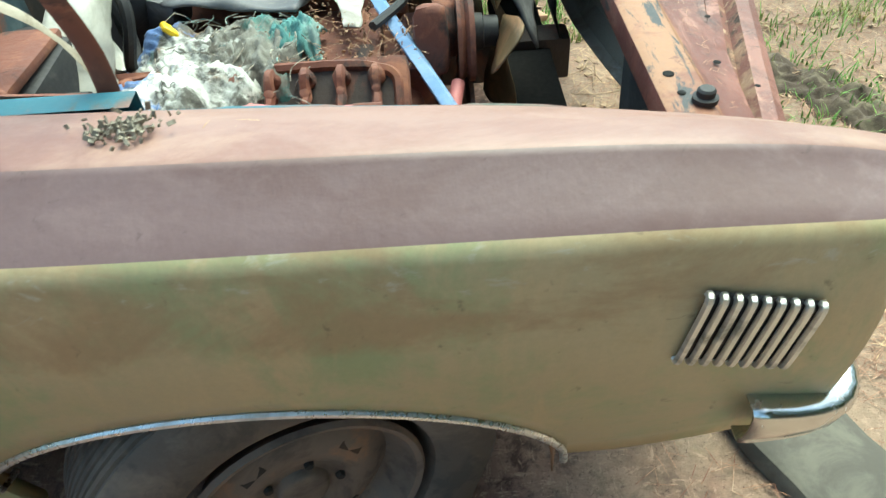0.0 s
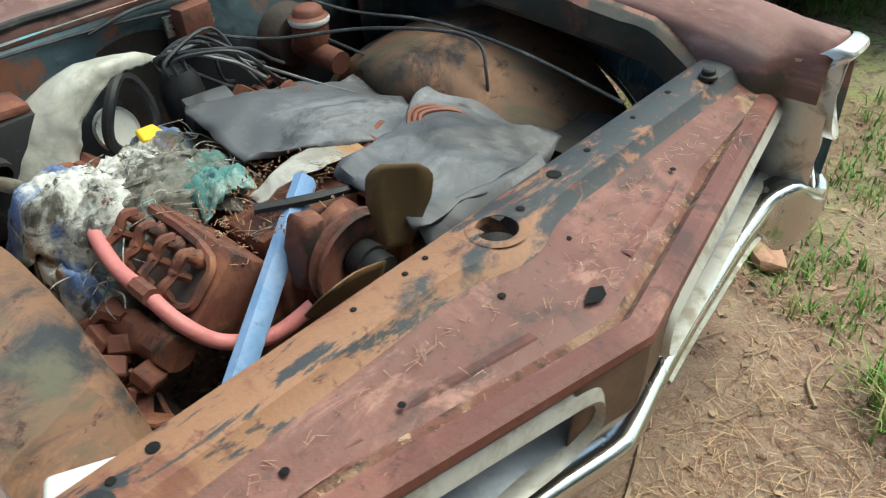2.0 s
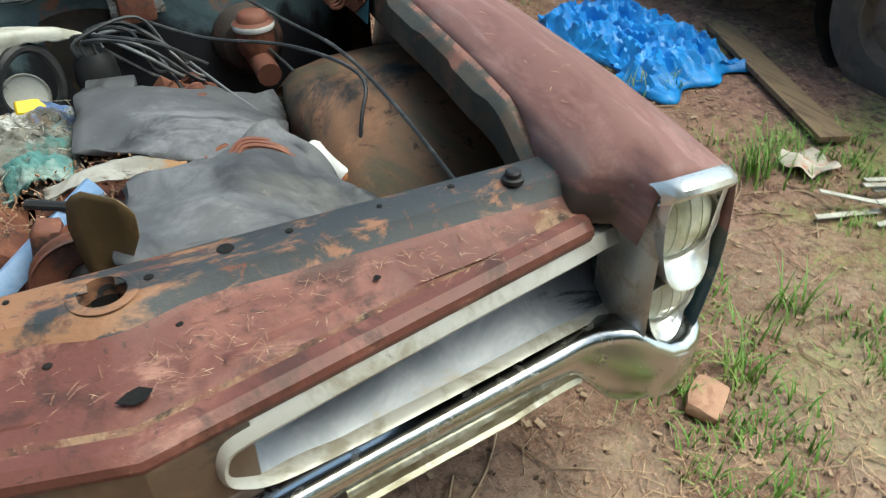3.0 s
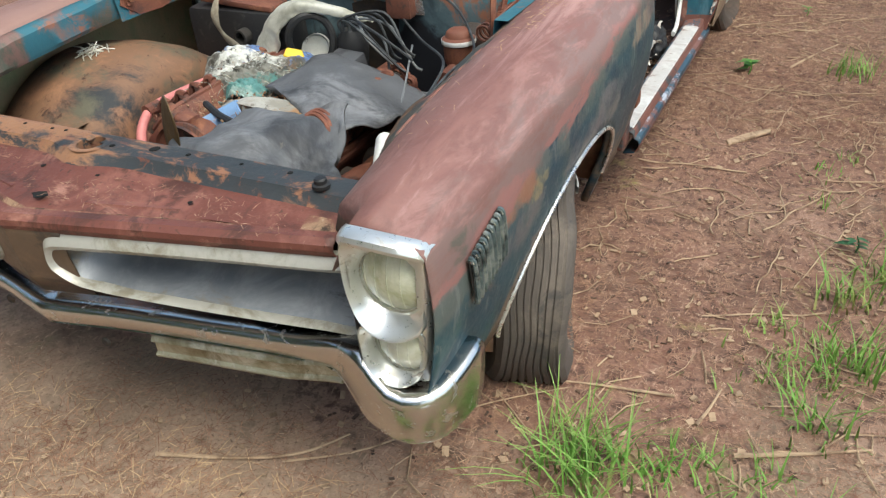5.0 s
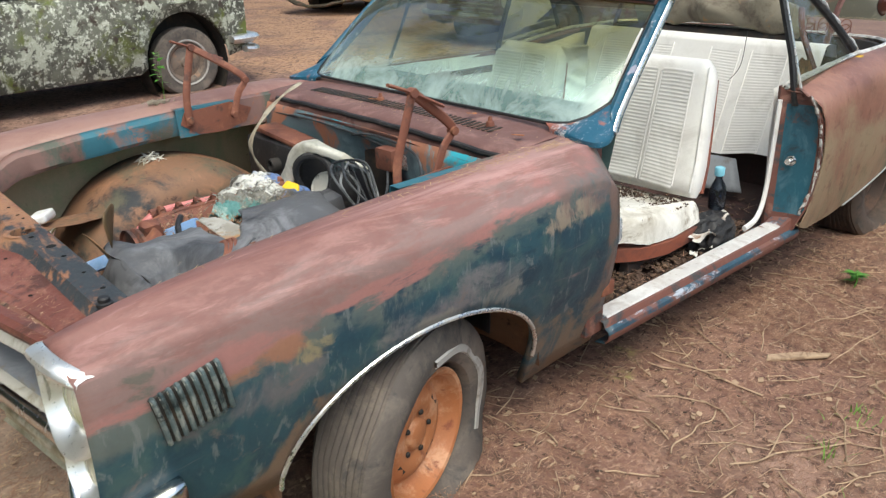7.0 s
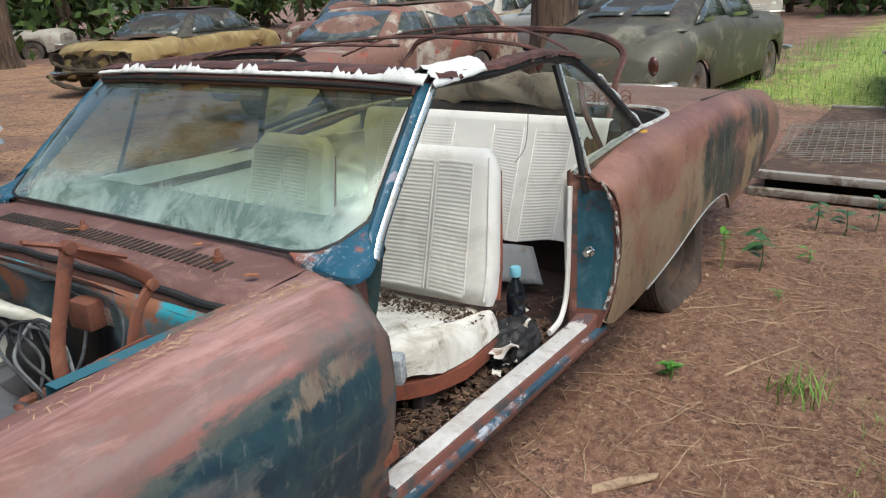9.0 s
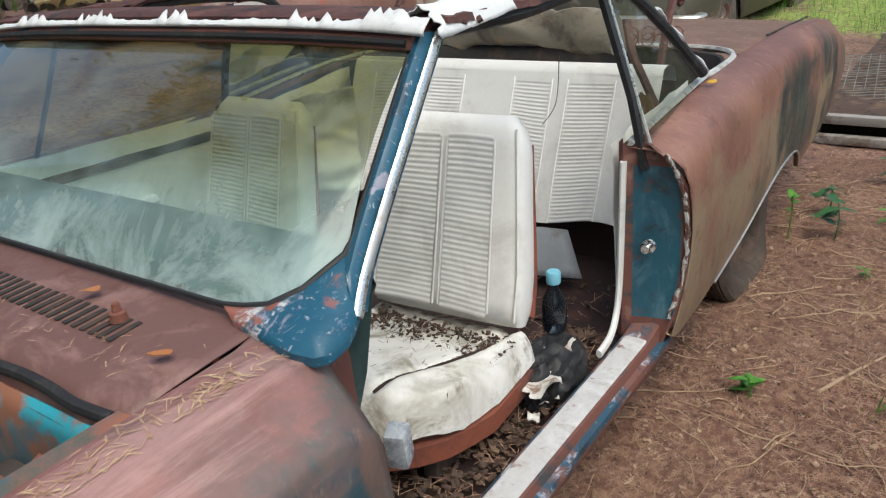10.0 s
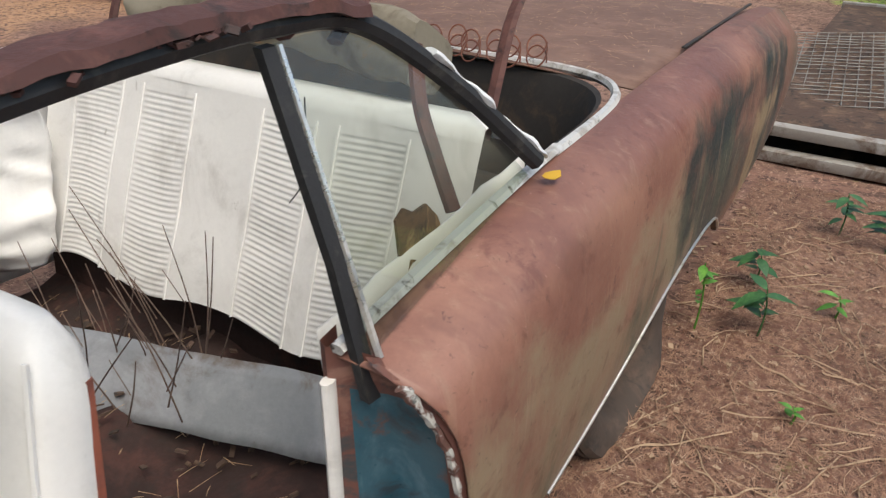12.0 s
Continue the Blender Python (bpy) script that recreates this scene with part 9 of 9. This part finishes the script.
for k in range(90):
    x, y = rng.uniform(0.98, 2.2), rng.uniform(0.3, 4.6)
    az, l = rng.uniform(0, 6.28), rng.uniform(0.12, 0.42)
    pts = []
    for u in np.linspace(0, 1, 6):
        px, py = x + math.cos(az) * l * u + 0.03 * noise.noise(Vector((k, u * 3, 0))), y + math.sin(az) * l * u + 0.03 * noise.noise(Vector((k, u * 3, 9)))
        pts.append((px, py, ground_z(px, py) + 0.009))
    tube(spline(pts, 3), rng.uniform(0.0014, 0.0035), 4, bm=bm)
dk = bmesh.new()
for k in range(1500):
    x, y = rng.uniform(0.3, 2.3), rng.uniform(-1.2, 4.6)
    if noise.noise(Vector((x * 2.1, y * 2.1, 7))) < -0.15:
        continue
    box((rng.uniform(0.006, 0.024), rng.uniform(0.003, 0.010), 0.002), Matrix.Translation((x, y, ground_z(x, y) + 0.004)) @ Euler((rng.uniform(-0.3, 0.3), rng.uniform(-0.3, 0.3), rng.uniform(0, 6))).to_matrix().to_4x4(), 0, dk)
tagged(part("dark_leaf_litter", dk, m_litter, None, "dark dead leaf bits on the ground"), "dark dead leaf bits on the ground", "litter", "", "stuff")
tagged(part("forest_litter", bm, m_twig, None, "broken twigs and bark chips on the ground"), "broken twigs and bark chips on the ground", "litter", "", "stuff")
for pts, r in ((((0.10, -0.80), (0.31, -0.73), (0.45, -0.66), (0.53, -0.56)), 0.0055), (((0.42, -0.70), (0.60, -0.58), (0.78, -0.36), (0.98, -0.19)), 0.003), (((1.24, -0.11), (1.0, -0.16), (0.78, -0.23)), 0.004), (((1.31, -0.19), (1.33, -0.12), (1.345, -0.04)), 0.005), (((1.41, -0.25), (1.55, -0.19), (1.70, -0.11)), 0.006),
               (((1.26, 2.35), (1.34, 2.52), (1.45, 2.75)), 0.006), (((0.72, -0.95), (0.80, -0.90), (0.95, -0.92)), 0.005)):
    solid("fallen_twig", tube(spline([(x, y, ground_z(x, y) + 0.008) for x, y in pts], 5), lambda u, r=r: r * (1.1 - 0.6 * u), 6), m_twig, "bare dry twig lying on the dirt", "twig", "fallen twigs")
solid("wood_chip", polygon([(-0.12, -0.02), (0.11, -0.012), (0.13, 0.008), (0.02, 0.024), (-0.10, 0.018)], 0.012, pose(1.185, 1.52, ground_z(1.185, 1.52) + 0.004, 0, 0, 50), bevel=0.003), m_twig, "split pale wood chip on the needles", "wood chip")

# litter round the car
m_tarp = layered("blue_tarp", (0.015, 0.22, 0.62), [((0.02, 0.30, 0.78), 5, 0.55, 0.08), ((0.01, 0.12, 0.38), 9, 0.62, 0.06)], rough=0.45, bump=0.4, bump_scale=30)
bm = bmesh.new()
rows = []
for i in range(60):
    row = []
    for j in range(60):
        u, v = i / 59, j / 59
        x, y = 2.02 + 0.56 * u, 0.74 + 1.0 * v
        e = min(u, v, 1 - u, 1 - v)
        f = 1.4 * (0.45 - abs(noise.fractal(Vector((x * 7, y * 7, 1)), 0.8, 2.1, 5)))
        x += 0.12 * noise.noise(Vector((y * 5, 3, 1))) * (1 if e < 0.05 else 0.4)
        y += 0.16 * noise.noise(Vector((x * 5, 7, 2))) * (1 if e < 0.05 else 0.4)
        row.append((x, y, ground_z(x, y) + 0.012 + max(0.0, 0.055 + 0.085 * f) * min(1, e * 9)))
    rows.append(row)
thick(solid("tarpaulin", loft(rows, bm=bm), m_tarp, "crumpled bright blue tarpaulin on the ground", "tarpaulin", angle=30), 0.003, 1.0)
solid("plank", crumple(box((0.115, 1.12, 0.025), pose(2.57, 0.66, 0.028, 0, 1, -20), 0.004), 0.002, 8), layered("weathered_plank", (0.21, 0.145, 0.085), [((0.12, 0.08, 0.05), 8, 0.55, 0.08, {"stretch": (4, 0.5, 1)})], rough=0.85), "weathered brown plank on the ground", "plank")
bk = box((0.125, 0.085, 0.03), pose(1.165, -0.625, 0.008, 4, 3, 35), 0.010)
bmesh.ops.subdivide_edges(bk, edges=bk.edges[:], cuts=2, use_grid_fill=True)
solid("brick", crumple(bk, 0.012, 16), layered("brick_fragment", (0.46, 0.27, 0.18), [((0.34, 0.18, 0.12), 18, 0.55, 0.08)], rough=0.9), "pale broken brick fragment on the dirt", "brick")
solid("white_board", polygon([(-0.20, -0.16), (0.20, -0.17), (0.21, 0.15), (-0.18, 0.17)], 0.02, pose(1.66, -1.54, ground_z(1.66, -1.54) + 0.004, 0, 0, -40), bevel=0.004), m_white, "white board lying on the dirt", "board")
for k in range(9):
    a, b = rng.uniform(-0.5, 0.5), rng.uniform(0.10, 0.24)
    solid("lath_strip", box((0.022, b, 0.004), pose(2.20 + rng.uniform(-0.12, 0.16), -0.22 + rng.uniform(-0.10, 0.10), ground_z(2.2, -0.2) + 0.012 + 0.005 * k, rng.uniform(-8, 8), rng.uniform(-8, 8), 60 + 40 * a), 0.001, seg=1), m_pale, "pale broken strip in a small heap", "strip", "pale strips")
solid("paper_rag", crumple(loft([[(2.12 + 0.14 * u, -0.02 + 0.16 * v, ground_z(2.15, 0.05) + 0.03) for u in np.linspace(0, 1, 12)] for v in np.linspace(0, 1, 12)]), 0.035, 16), layered("stained_paper", (0.50, 0.44, 0.38), [((0.50, 0.20, 0.14), 8, 0.58, 0.06)], rough=0.8), "stained crumpled paper on the grass", "paper")
st = box((0.30, 0.22, 0.06), pose(-0.70, -0.93, 0.0, 3, -2, 25), 0.02)
bmesh.ops.subdivide_edges(st, edges=st.edges[:], cuts=2, use_grid_fill=True)
solid("flat_stone", crumple(st, 0.02, 9), layered("grey_stone", (0.095, 0.088, 0.075), [((0.15, 0.14, 0.115), 7, 0.55, 0.1)], rough=0.9), "flat grey stone beside the bumper", "stone")
md = bmesh.new()
rows = []
for k in range(90):
    u = k / 89
    c = Vector((0.80 - 0.56 * u + 0.05 * noise.noise(Vector((u * 6, 1, 0))), -1.24 - 0.47 * u + 0.05 * noise.noise(Vector((u * 6, 5, 0))), 0))
    row = []
    for s in np.linspace(-1, 1, 26):
        p = c + Vector((0.64, -0.77, 0)) * (0.11 * s * (1 + 0.4 * noise.noise(Vector((u * 12, s, 3)))))
        f = noise.fractal(Vector((p.x * 16, p.y * 16, 2)), 1.0, 2.0, 5)
        p.z = ground_z(p.x, p.y) - 0.008 + max(0.0, (1 - s * s) * (0.030 + 0.045 * f) * min(1.0, u * 8, (1 - u) * 8) + 0.006)
        row.append(p)
    rows.append(row)
loft(rows, bm=md)
tagged(part("mulch_ridge", md, layered("dark_mulch", (0.085, 0.062, 0.045), [((0.16, 0.13, 0.085), 14, 0.56, 0.08), ((0.10, 0.11, 0.05), 8, 0.62, 0.06)], rough=0.95, bump=0.8), None, "dark mossy ridge of soil and roots", 180), "dark mossy ridge of soil and roots", "soil", "", "stuff")

# needles and leaves lying on the car
m_needle_pale = layered("pale_dry_needles", (0.56, 0.40, 0.24), [((0.36, 0.21, 0.12), 30, 0.52, 0.1)], rough=0.85, bump=0.0, grain=0.2)
fn = bmesh.new()
strew(fn, -0.5, 1.7, -2.3, -0.7, 3600, rng, 0.02, 0.085, 0.0010, ground_z, 0.15)
tagged(part("front_needles", fn, m_needle_pale, None, "pale dry needles before the bumper", 180), "pale dry needles before the bumper", "pine needles", "", "stuff")
bm = bmesh.new()
hdr_z = lambda x, y: 0.719 if y < -0.66 else 0.758
strew(bm, -0.60, 0.62, f_edge(0.6) + 0.05, -0.67, 120, rng, 0.006, 0.026, 0.0006, hdr_z, 0.05)
strew(bm, -0.25, 0.35, -0.80, -0.67, 70, rng, 0.006, 0.026, 0.0006, hdr_z, 0.05)
strew(bm, 0.02, 0.20, -0.80, -0.70, 60, rng, 0.008, 0.030, 0.0006, hdr_z, 0.2)
strew(bm, 0.40, 0.60, -0.76, -0.70, 60, rng, 0.006, 0.028, 0.0006, hdr_z, 0.1)
tagged(part("header_needles", bm, m_needle, None, "pine needles strewn on the header panel", 180), "pine needles strewn on the header panel", "pine needles", "", "stuff")
bm = bmesh.new()
top_f = lambda x, y: z_in(y) + (z_c1(y) - z_in(y)) * min(1.0, max(0.4, (x - 0.725) / 0.06))
strew(bm, 0.74, 0.81, 0.2, 0.74, 140, rng, 0.008, 0.03, 0.0006, top_f, 0.02)
strew(bm, 0.74, 0.81, -0.6, 0.2, 25, rng, 0.008, 0.03, 0.0006, top_f, 0.02)
strew(bm, -0.81, -0.74, -0.6, 0.4, 8, rng, 0.01, 0.03, 0.0006, top_f, 0.02)
strew(bm, -0.62, 0.66, 0.56, 0.74, 300, rng, 0.008, 0.03, 0.0006, lambda x, y: 0.884 - 0.012 * (abs(x) / 0.7) ** 2, 0.03)
strew(bm, -0.7, 0.72, 3.15, 4.5, 1300, rng, 0.012, 0.045, 0.0007, lambda x, y: q_top(y) + 0.006 + 0.030 * (1 - (x / 0.77) ** 2) * (1 - 0.3 * (y - 3.1)) - 0.018, 0.03)
strew(bm, -0.65, 0.7, 0.9, 2.4, 380, rng, 0.02, 0.08, 0.0008, lambda x, y: 0.235 + 0.10 * math.exp(-(x / 0.13) ** 2), 0.3)
for cx, cy, sx, sy, n in ((0.770, 0.36, 0.030, 0.08, 42), (0.778, 0.60, 0.018, 0.045, 40), (0.765, 0.12, 0.02, 0.14, 18), (0.785, 0.46, 0.014, 0.10, 20)):
    for k in range(n):
        x, y = min(0.80, max(0.735, rng.gauss(cx, sx))), min(0.70, rng.gauss(cy, sy))
        strew(bm, x, x, y, y, 1, rng, 0.010, 0.034, 0.0011, top_f, 0.04)
tagged(part("fallen_needles", bm, m_needle_pale, None, "pine needles fallen on the car", 180), "pine needles fallen on the car", "pine needles", "", "stuff")
for x, y, z, c in ((0.845, 2.50, 0.905, (0.55, 0.33, 0.03)), (0.36, 0.70, 0.900, (0.42, 0.17, 0.06)), (0.64, 0.63, 0.888, (0.40, 0.15, 0.05)), (-0.10, 0.64, 0.895, (0.35, 0.14, 0.05))):
    solid("dead_leaf", crumple(polygon([(-0.016, 0), (-0.013, 0.009), (-0.002, 0.013), (0.010, 0.009), (0.020, 0.0), (0.010, -0.010), (-0.004, -0.012), (-0.013, -0.008)], 0.0015, pose(x, y, z + 0.004, 8, -6, 40 + 300 * y)), 0.003, 60), layered("dead_leaf_tone", c, [], rough=0.7), "single dry leaf lying on the paint", "leaf", "dead leaves")
nest = bmesh.new()
for k in range(120):
    c = Vector((-0.775, 0.10, z_c1(0.1) + 0.012)) + Vector((rng.gauss(0, 0.014), rng.gauss(0, 0.024), rng.uniform(-0.010, 0.002)))
    box((rng.uniform(0.003, 0.012), rng.uniform(0.002, 0.006), 0.002), Matrix.Translation(c) @ Euler((rng.random() * 3, rng.random() * 3, rng.random() * 6)).to_matrix().to_4x4(), 0, nest)
tagged(part("lichen_clump", nest, layered("lichen_bits", (0.32, 0.29, 0.23), [((0.16, 0.12, 0.09), 40, 0.55, 0.1)], rough=0.9), None, "clump of lichen and bark on the fender"), "clump of lichen and bark on the fender", "lichen", "", "stuff")

# cabin litter
bt = thing("drink_bottle", "clear plastic bottle with a pale blue cap", "bottle")
part("body", lathe([(0.0, 0.06), (0.030, 0.06), (0.034, 0.066), (0.034, 0.13), (0.030, 0.155), (0.014, 0.185), (0.0135, 0.20)], pose(0.672, 1.765, 0.315), 20), glass_mat("bottle_plastic", (0.30, 0.34, 0.40), 0.08, 0.45, (0.05, 0.06, 0.08)), bt)
part("cap", lathe([(0.019, 0.0), (0.020, 0.004), (0.020, 0.030), (0.017, 0.034), (0.0, 0.034)], pose(0.672, 1.765, 0.515), 18), layered("blue_cap", (0.20, 0.50, 0.62), [], rough=0.5), bt, "pale blue bottle cap")
m_scrap_paper = layered("soiled_paper", (0.60, 0.57, 0.53), [((0.25, 0.16, 0.11), 22, 0.55, 0.07), ((0.10, 0.07, 0.06), 30, 0.62, 0.06)], rough=0.8)
for x, y, z, s, sd in ((0.735, 1.575, 0.335, 0.075, 1), (0.725, 1.70, 0.362, 0.060, 2), (0.60, 1.50, 0.27, 0.07, 4)):
    solid("paper_scrap", crumple(loft([[(x + s * (u - 0.5), y + s * 1.1 * (v - 0.5), z) for u in np.linspace(0, 1, 9)] for v in np.linspace(0, 1, 9)]), 0.034, 26, sd), m_scrap_paper, "torn white paper scrap in the footwell", "paper", "cabin paper")
cup = thing("latch_part", "clear plastic clip hanging by the door hinge", "plastic clip")
part("body", box((0.045, 0.05, 0.085), pose(0.72, 1.02, 0.500, 8, 0, 20), 0.010), layered("clear_clip", (0.42, 0.45, 0.48), [((0.25, 0.27, 0.30), 30, 0.55, 0.1)], rough=0.25), cup)
m_stalk = layered("dead_stalk", (0.17, 0.115, 0.09), [((0.09, 0.06, 0.05), 20, 0.55, 0.1)], rough=0.9)
for k in range(24):
    x0, y0 = rng.uniform(-0.20, 0.20), rng.uniform(2.10, 2.36)
    l, az = rng.uniform(0.22, 0.50), rng.uniform(-0.75, 0.85)
    p = Vector((x0, y0, 0.27))
    e = p + Vector((math.sin(az) * l, rng.uniform(-0.10, 0.06), math.cos(az) * l))
    stalk = tube(spline([p, (p + e) / 2 + Vector((0.015, 0, 0.02)), e], 4), lambda u: 0.0022 * (1 - 0.5 * u), 5)
    if k % 3 == 0:
        f = p.lerp(e, 0.55)
        tube([f, f + Vector((-math.cos(az) * 0.07, 0.01, 0.06))], 0.0012, 4, bm=stalk)
    solid("dry_stalk", stalk, m_stalk, "dry stalk stuck in the rear footwell", "stalk", "dry stalks")
lt = bmesh.new()
for k in range(1100):
    c = Vector((rng.uniform(-0.68, 0.76), rng.uniform(0.95, 2.42), 0.0))
    if k > 520:
        c = Vector((rng.triangular(0.45, 0.785, 0.72), rng.uniform(0.85, 2.0), 0.0))
    c.z = 0.235 + 0.10 * math.exp(-(c.x / 0.13) ** 2) + rng.uniform(0, 0.02)
    box((rng.uniform(0.006, 0.028), rng.uniform(0.006, 0.02), rng.uniform(0.002, 0.006)), Matrix.Translation(c) @ Euler((rng.uniform(-0.6, 0.6), rng.uniform(-0.6, 0.6), rng.uniform(0, 6))).to_matrix().to_4x4(), 0, lt)
tagged(part("cabin_debris", lt, m_litter, None, "dead leaves and rust flakes on the cabin floor"), "dead leaves and rust flakes on the cabin floor", "debris", "", "stuff")
lt = bmesh.new()
for cx, cy, cz in ((0.455, 1.335, 0.352), (-0.40, 1.40, 0.372)):
    seat_z = lambda x, y, cz=cz: cz + 0.088
    strew(lt, cx - 0.20, cx + 0.22, cy + 0.09, cy + 0.20, 420, rng, 0.01, 0.05, 0.0010, seat_z, 0.25)
    strew(lt, cx - 0.20, cx + 0.22, cy - 0.10, cy + 0.10, 50, rng, 0.01, 0.04, 0.0008, lambda x, y, cz=cz: cz + 0.10, 0.1)
    for k in range(260):
        c = Vector((cx + rng.uniform(-0.21, 0.23), cy + rng.triangular(0.08, 0.22, 0.19), cz + 0.092 + rng.uniform(0, 0.01)))
        box((rng.uniform(0.004, 0.014), rng.uniform(0.004, 0.010), 0.003), Matrix.Translation(c) @ Euler((rng.random(), rng.random(), rng.random() * 6)).to_matrix().to_4x4(), 0, lt)
tagged(part("seat_litter", lt, m_litter, None, "dead needles and leaf bits on the seats", 180), "dead needles and leaf bits on the seats", "debris", "", "stuff")
# rolled cloth and springs left of the folded top
solid("rolled_cloth", crumple(tube(spline([(-0.42, 2.74, 1.01), (-0.1, 2.76, 1.03), (0.2, 2.74, 1.02), (0.46, 2.72, 1.0)], 8), 0.072, 20), 0.035, 9), layered("stained_canvas", (0.21, 0.185, 0.14), [((0.10, 0.08, 0.06), 5, 0.55, 0.08), ((0.38, 0.20, 0.08), 6, 0.64, 0.05)], rough=0.9), "stained rolled canvas of the folded top", "canvas")
sp = thing("seat_springs", "rusted wire springs lying behind the rear seat", "springs")
for k in range(6):
    c = Vector((0.26 + 0.055 * k, 3.04 + 0.03 * (k % 2), 0.925))
    part("coil", tube([c + Vector((0.026 * math.cos(a), 0.012 * math.sin(a), 0.030 * math.sin(a) + 0.004 * a)) for a in np.linspace(0, 4 * math.pi, 40)], 0.0022, 5), m_hinge, sp)

# paper scraps, a crushed can and pale chips among the litter beside the driver seat
m_paper = layered("soiled_paper", (0.62, 0.60, 0.56), [((0.34, 0.28, 0.21), 18, 0.55, 0.08), ((0.10, 0.08, 0.06), 30, 0.62, 0.05)], rough=0.8, bump=0.2)
rng = random.Random(77)
for cx, cy, w in ((0.640, 1.860, 0.050), (0.700, 1.800, 0.035), (0.735, 1.600, 0.042), (0.600, 1.930, 0.030), (0.745, 1.500, 0.024), (0.560, 2.020, 0.026)):
    sc = loft([[(w * (u - 0.5) + 0.3 * w * noise.noise(Vector((v * 4, u * 4, cx * 9))), w * (v - 0.5) * 1.3, 0.4 * w * abs(noise.noise(Vector((u * 3, v * 3, cy * 7))))) for u in np.linspace(0, 1, 8)] for v in np.linspace(0, 1, 8)])
    bmesh.ops.transform(sc, matrix=pose(cx, cy, 0.268 + rng.uniform(0, 0.012), rng.uniform(-25, 25), rng.uniform(-25, 25), rng.uniform(0, 360)), verts=sc.verts)
    thick(solid("paper_scrap", sc, m_paper, "crumpled soiled paper scrap on the cabin floor", "paper scrap", "paper scraps", angle=50), 0.0015, 0.0)
fl = bmesh.new()
strew(fl, 0.46, 0.785, 0.85, 2.02, 420, rng, 0.02, 0.07, 0.0011, lambda x, y: 0.240, 0.35)
tagged(part("needle_litter", fl, m_needle, None, "dry needles on the cabin floor", 180), "dry needles on the cabin floor", "debris", "", "stuff")
visor = [[Vector((0.605, 1.500, 1.256)) + Vector((0.81, 0.58, 0.0)) * (0.130 * (u - 0.5)) + Vector((-0.58, 0.81, 0.0)) * (0.06 * (v - 0.5)) * (1 - 0.5 * abs(2 * u - 1) ** 3) + Vector((0, 0, 0.016 * math.cos(2.4 * (u - 0.5)) - 0.010 * (2 * v - 1) ** 2)) for v in np.linspace(0, 1, 9)] for u in np.linspace(0, 1, 17)]
thick(solid("sun_visor", loft(visor), layered("slate_visor", (0.034, 0.042, 0.050), [((0.10, 0.11, 0.12), 8, 0.60, 0.08), ((0.03, 0.03, 0.03), 14, 0.6, 0.06)], rough=0.55, bump=0.2), "curled dark slate sun visor on the roof rail", "sun visor"), 0.008, 0.0)

# a torn black bag under the bottle, a hanging wire, twigs in the bay, dirt on the roof rail
bag = bmesh.new()
bmesh.ops.create_icosphere(bag, subdivisions=5, radius=1.0)
for v in bag.verts:
    q = v.co.copy()
    r = 0.80 + 0.30 * (1 - abs(noise.noise(q * 2.2))) + 0.10 * (1 - abs(noise.noise(q * 6.0))) + 0.04 * noise.noise(q * 14)
    v.co = Vector((0.075 * q.x * r, 0.125 * q.y * r, max(-0.04, 0.085 * q.z * r))) + Vector((0.695, 1.69, 0.285))
solid("plastic_bag", bag, layered("black_bag", (0.014, 0.014, 0.016), [((0.05, 0.04, 0.035), 9, 0.58, 0.08)], rough=0.6, bump=0.3), "crumpled dirty black plastic bag in the footwell", "plastic bag", angle=40)
solid("thin_wire", tube(spline([(0.361, 2.44, 0.985), (0.345, 2.44, 0.83), (0.29, 2.44, 0.749)], 8), 0.0016, 5), m_wire, "thin dark wire hanging over the rear seat", "wire")
nest = bmesh.new()
for k in range(26):
    c = Vector((-0.69, 0.0, 0.688)) + Vector((rng.gauss(0, 0.02), rng.gauss(0, 0.02), rng.uniform(0.0, 0.012)))
    d2 = Vector((rng.uniform(-1, 1), rng.uniform(-1, 1), rng.uniform(-0.15, 0.4))).normalized() * rng.uniform(0.02, 0.045)
    tube([c - d2, c + Vector((0, 0, 0.006)), c + d2], 0.0018, 4, bm=nest)
tagged(part("twig_nest", nest, m_pale, None, "small nest of pale dry twigs in the bay"), "small nest of pale dry twigs in the bay", "twigs", "", "stuff")
rd = bmesh.new()
for k in range(420):
    y = rng.uniform(1.25, 1.95)
    c = Vector((0.738 + rng.gauss(-0.015, 0.016), y, 1.259 - 0.004 * (y - 1.25)))
    box((rng.uniform(0.004, 0.016), rng.uniform(0.004, 0.014), rng.uniform(0.002, 0.006)), Matrix.Translation(c) @ Euler((rng.uniform(-0.6, 0.6), rng.uniform(-0.6, 0.6), rng.uniform(0, 6))).to_matrix().to_4x4(), 0, rd)
tagged(part("rail_dirt", rd, m_bow, None, "rotten cloth and leaf dirt on the roof rail"), "rotten cloth and leaf dirt on the roof rail", "dirt", "", "stuff")
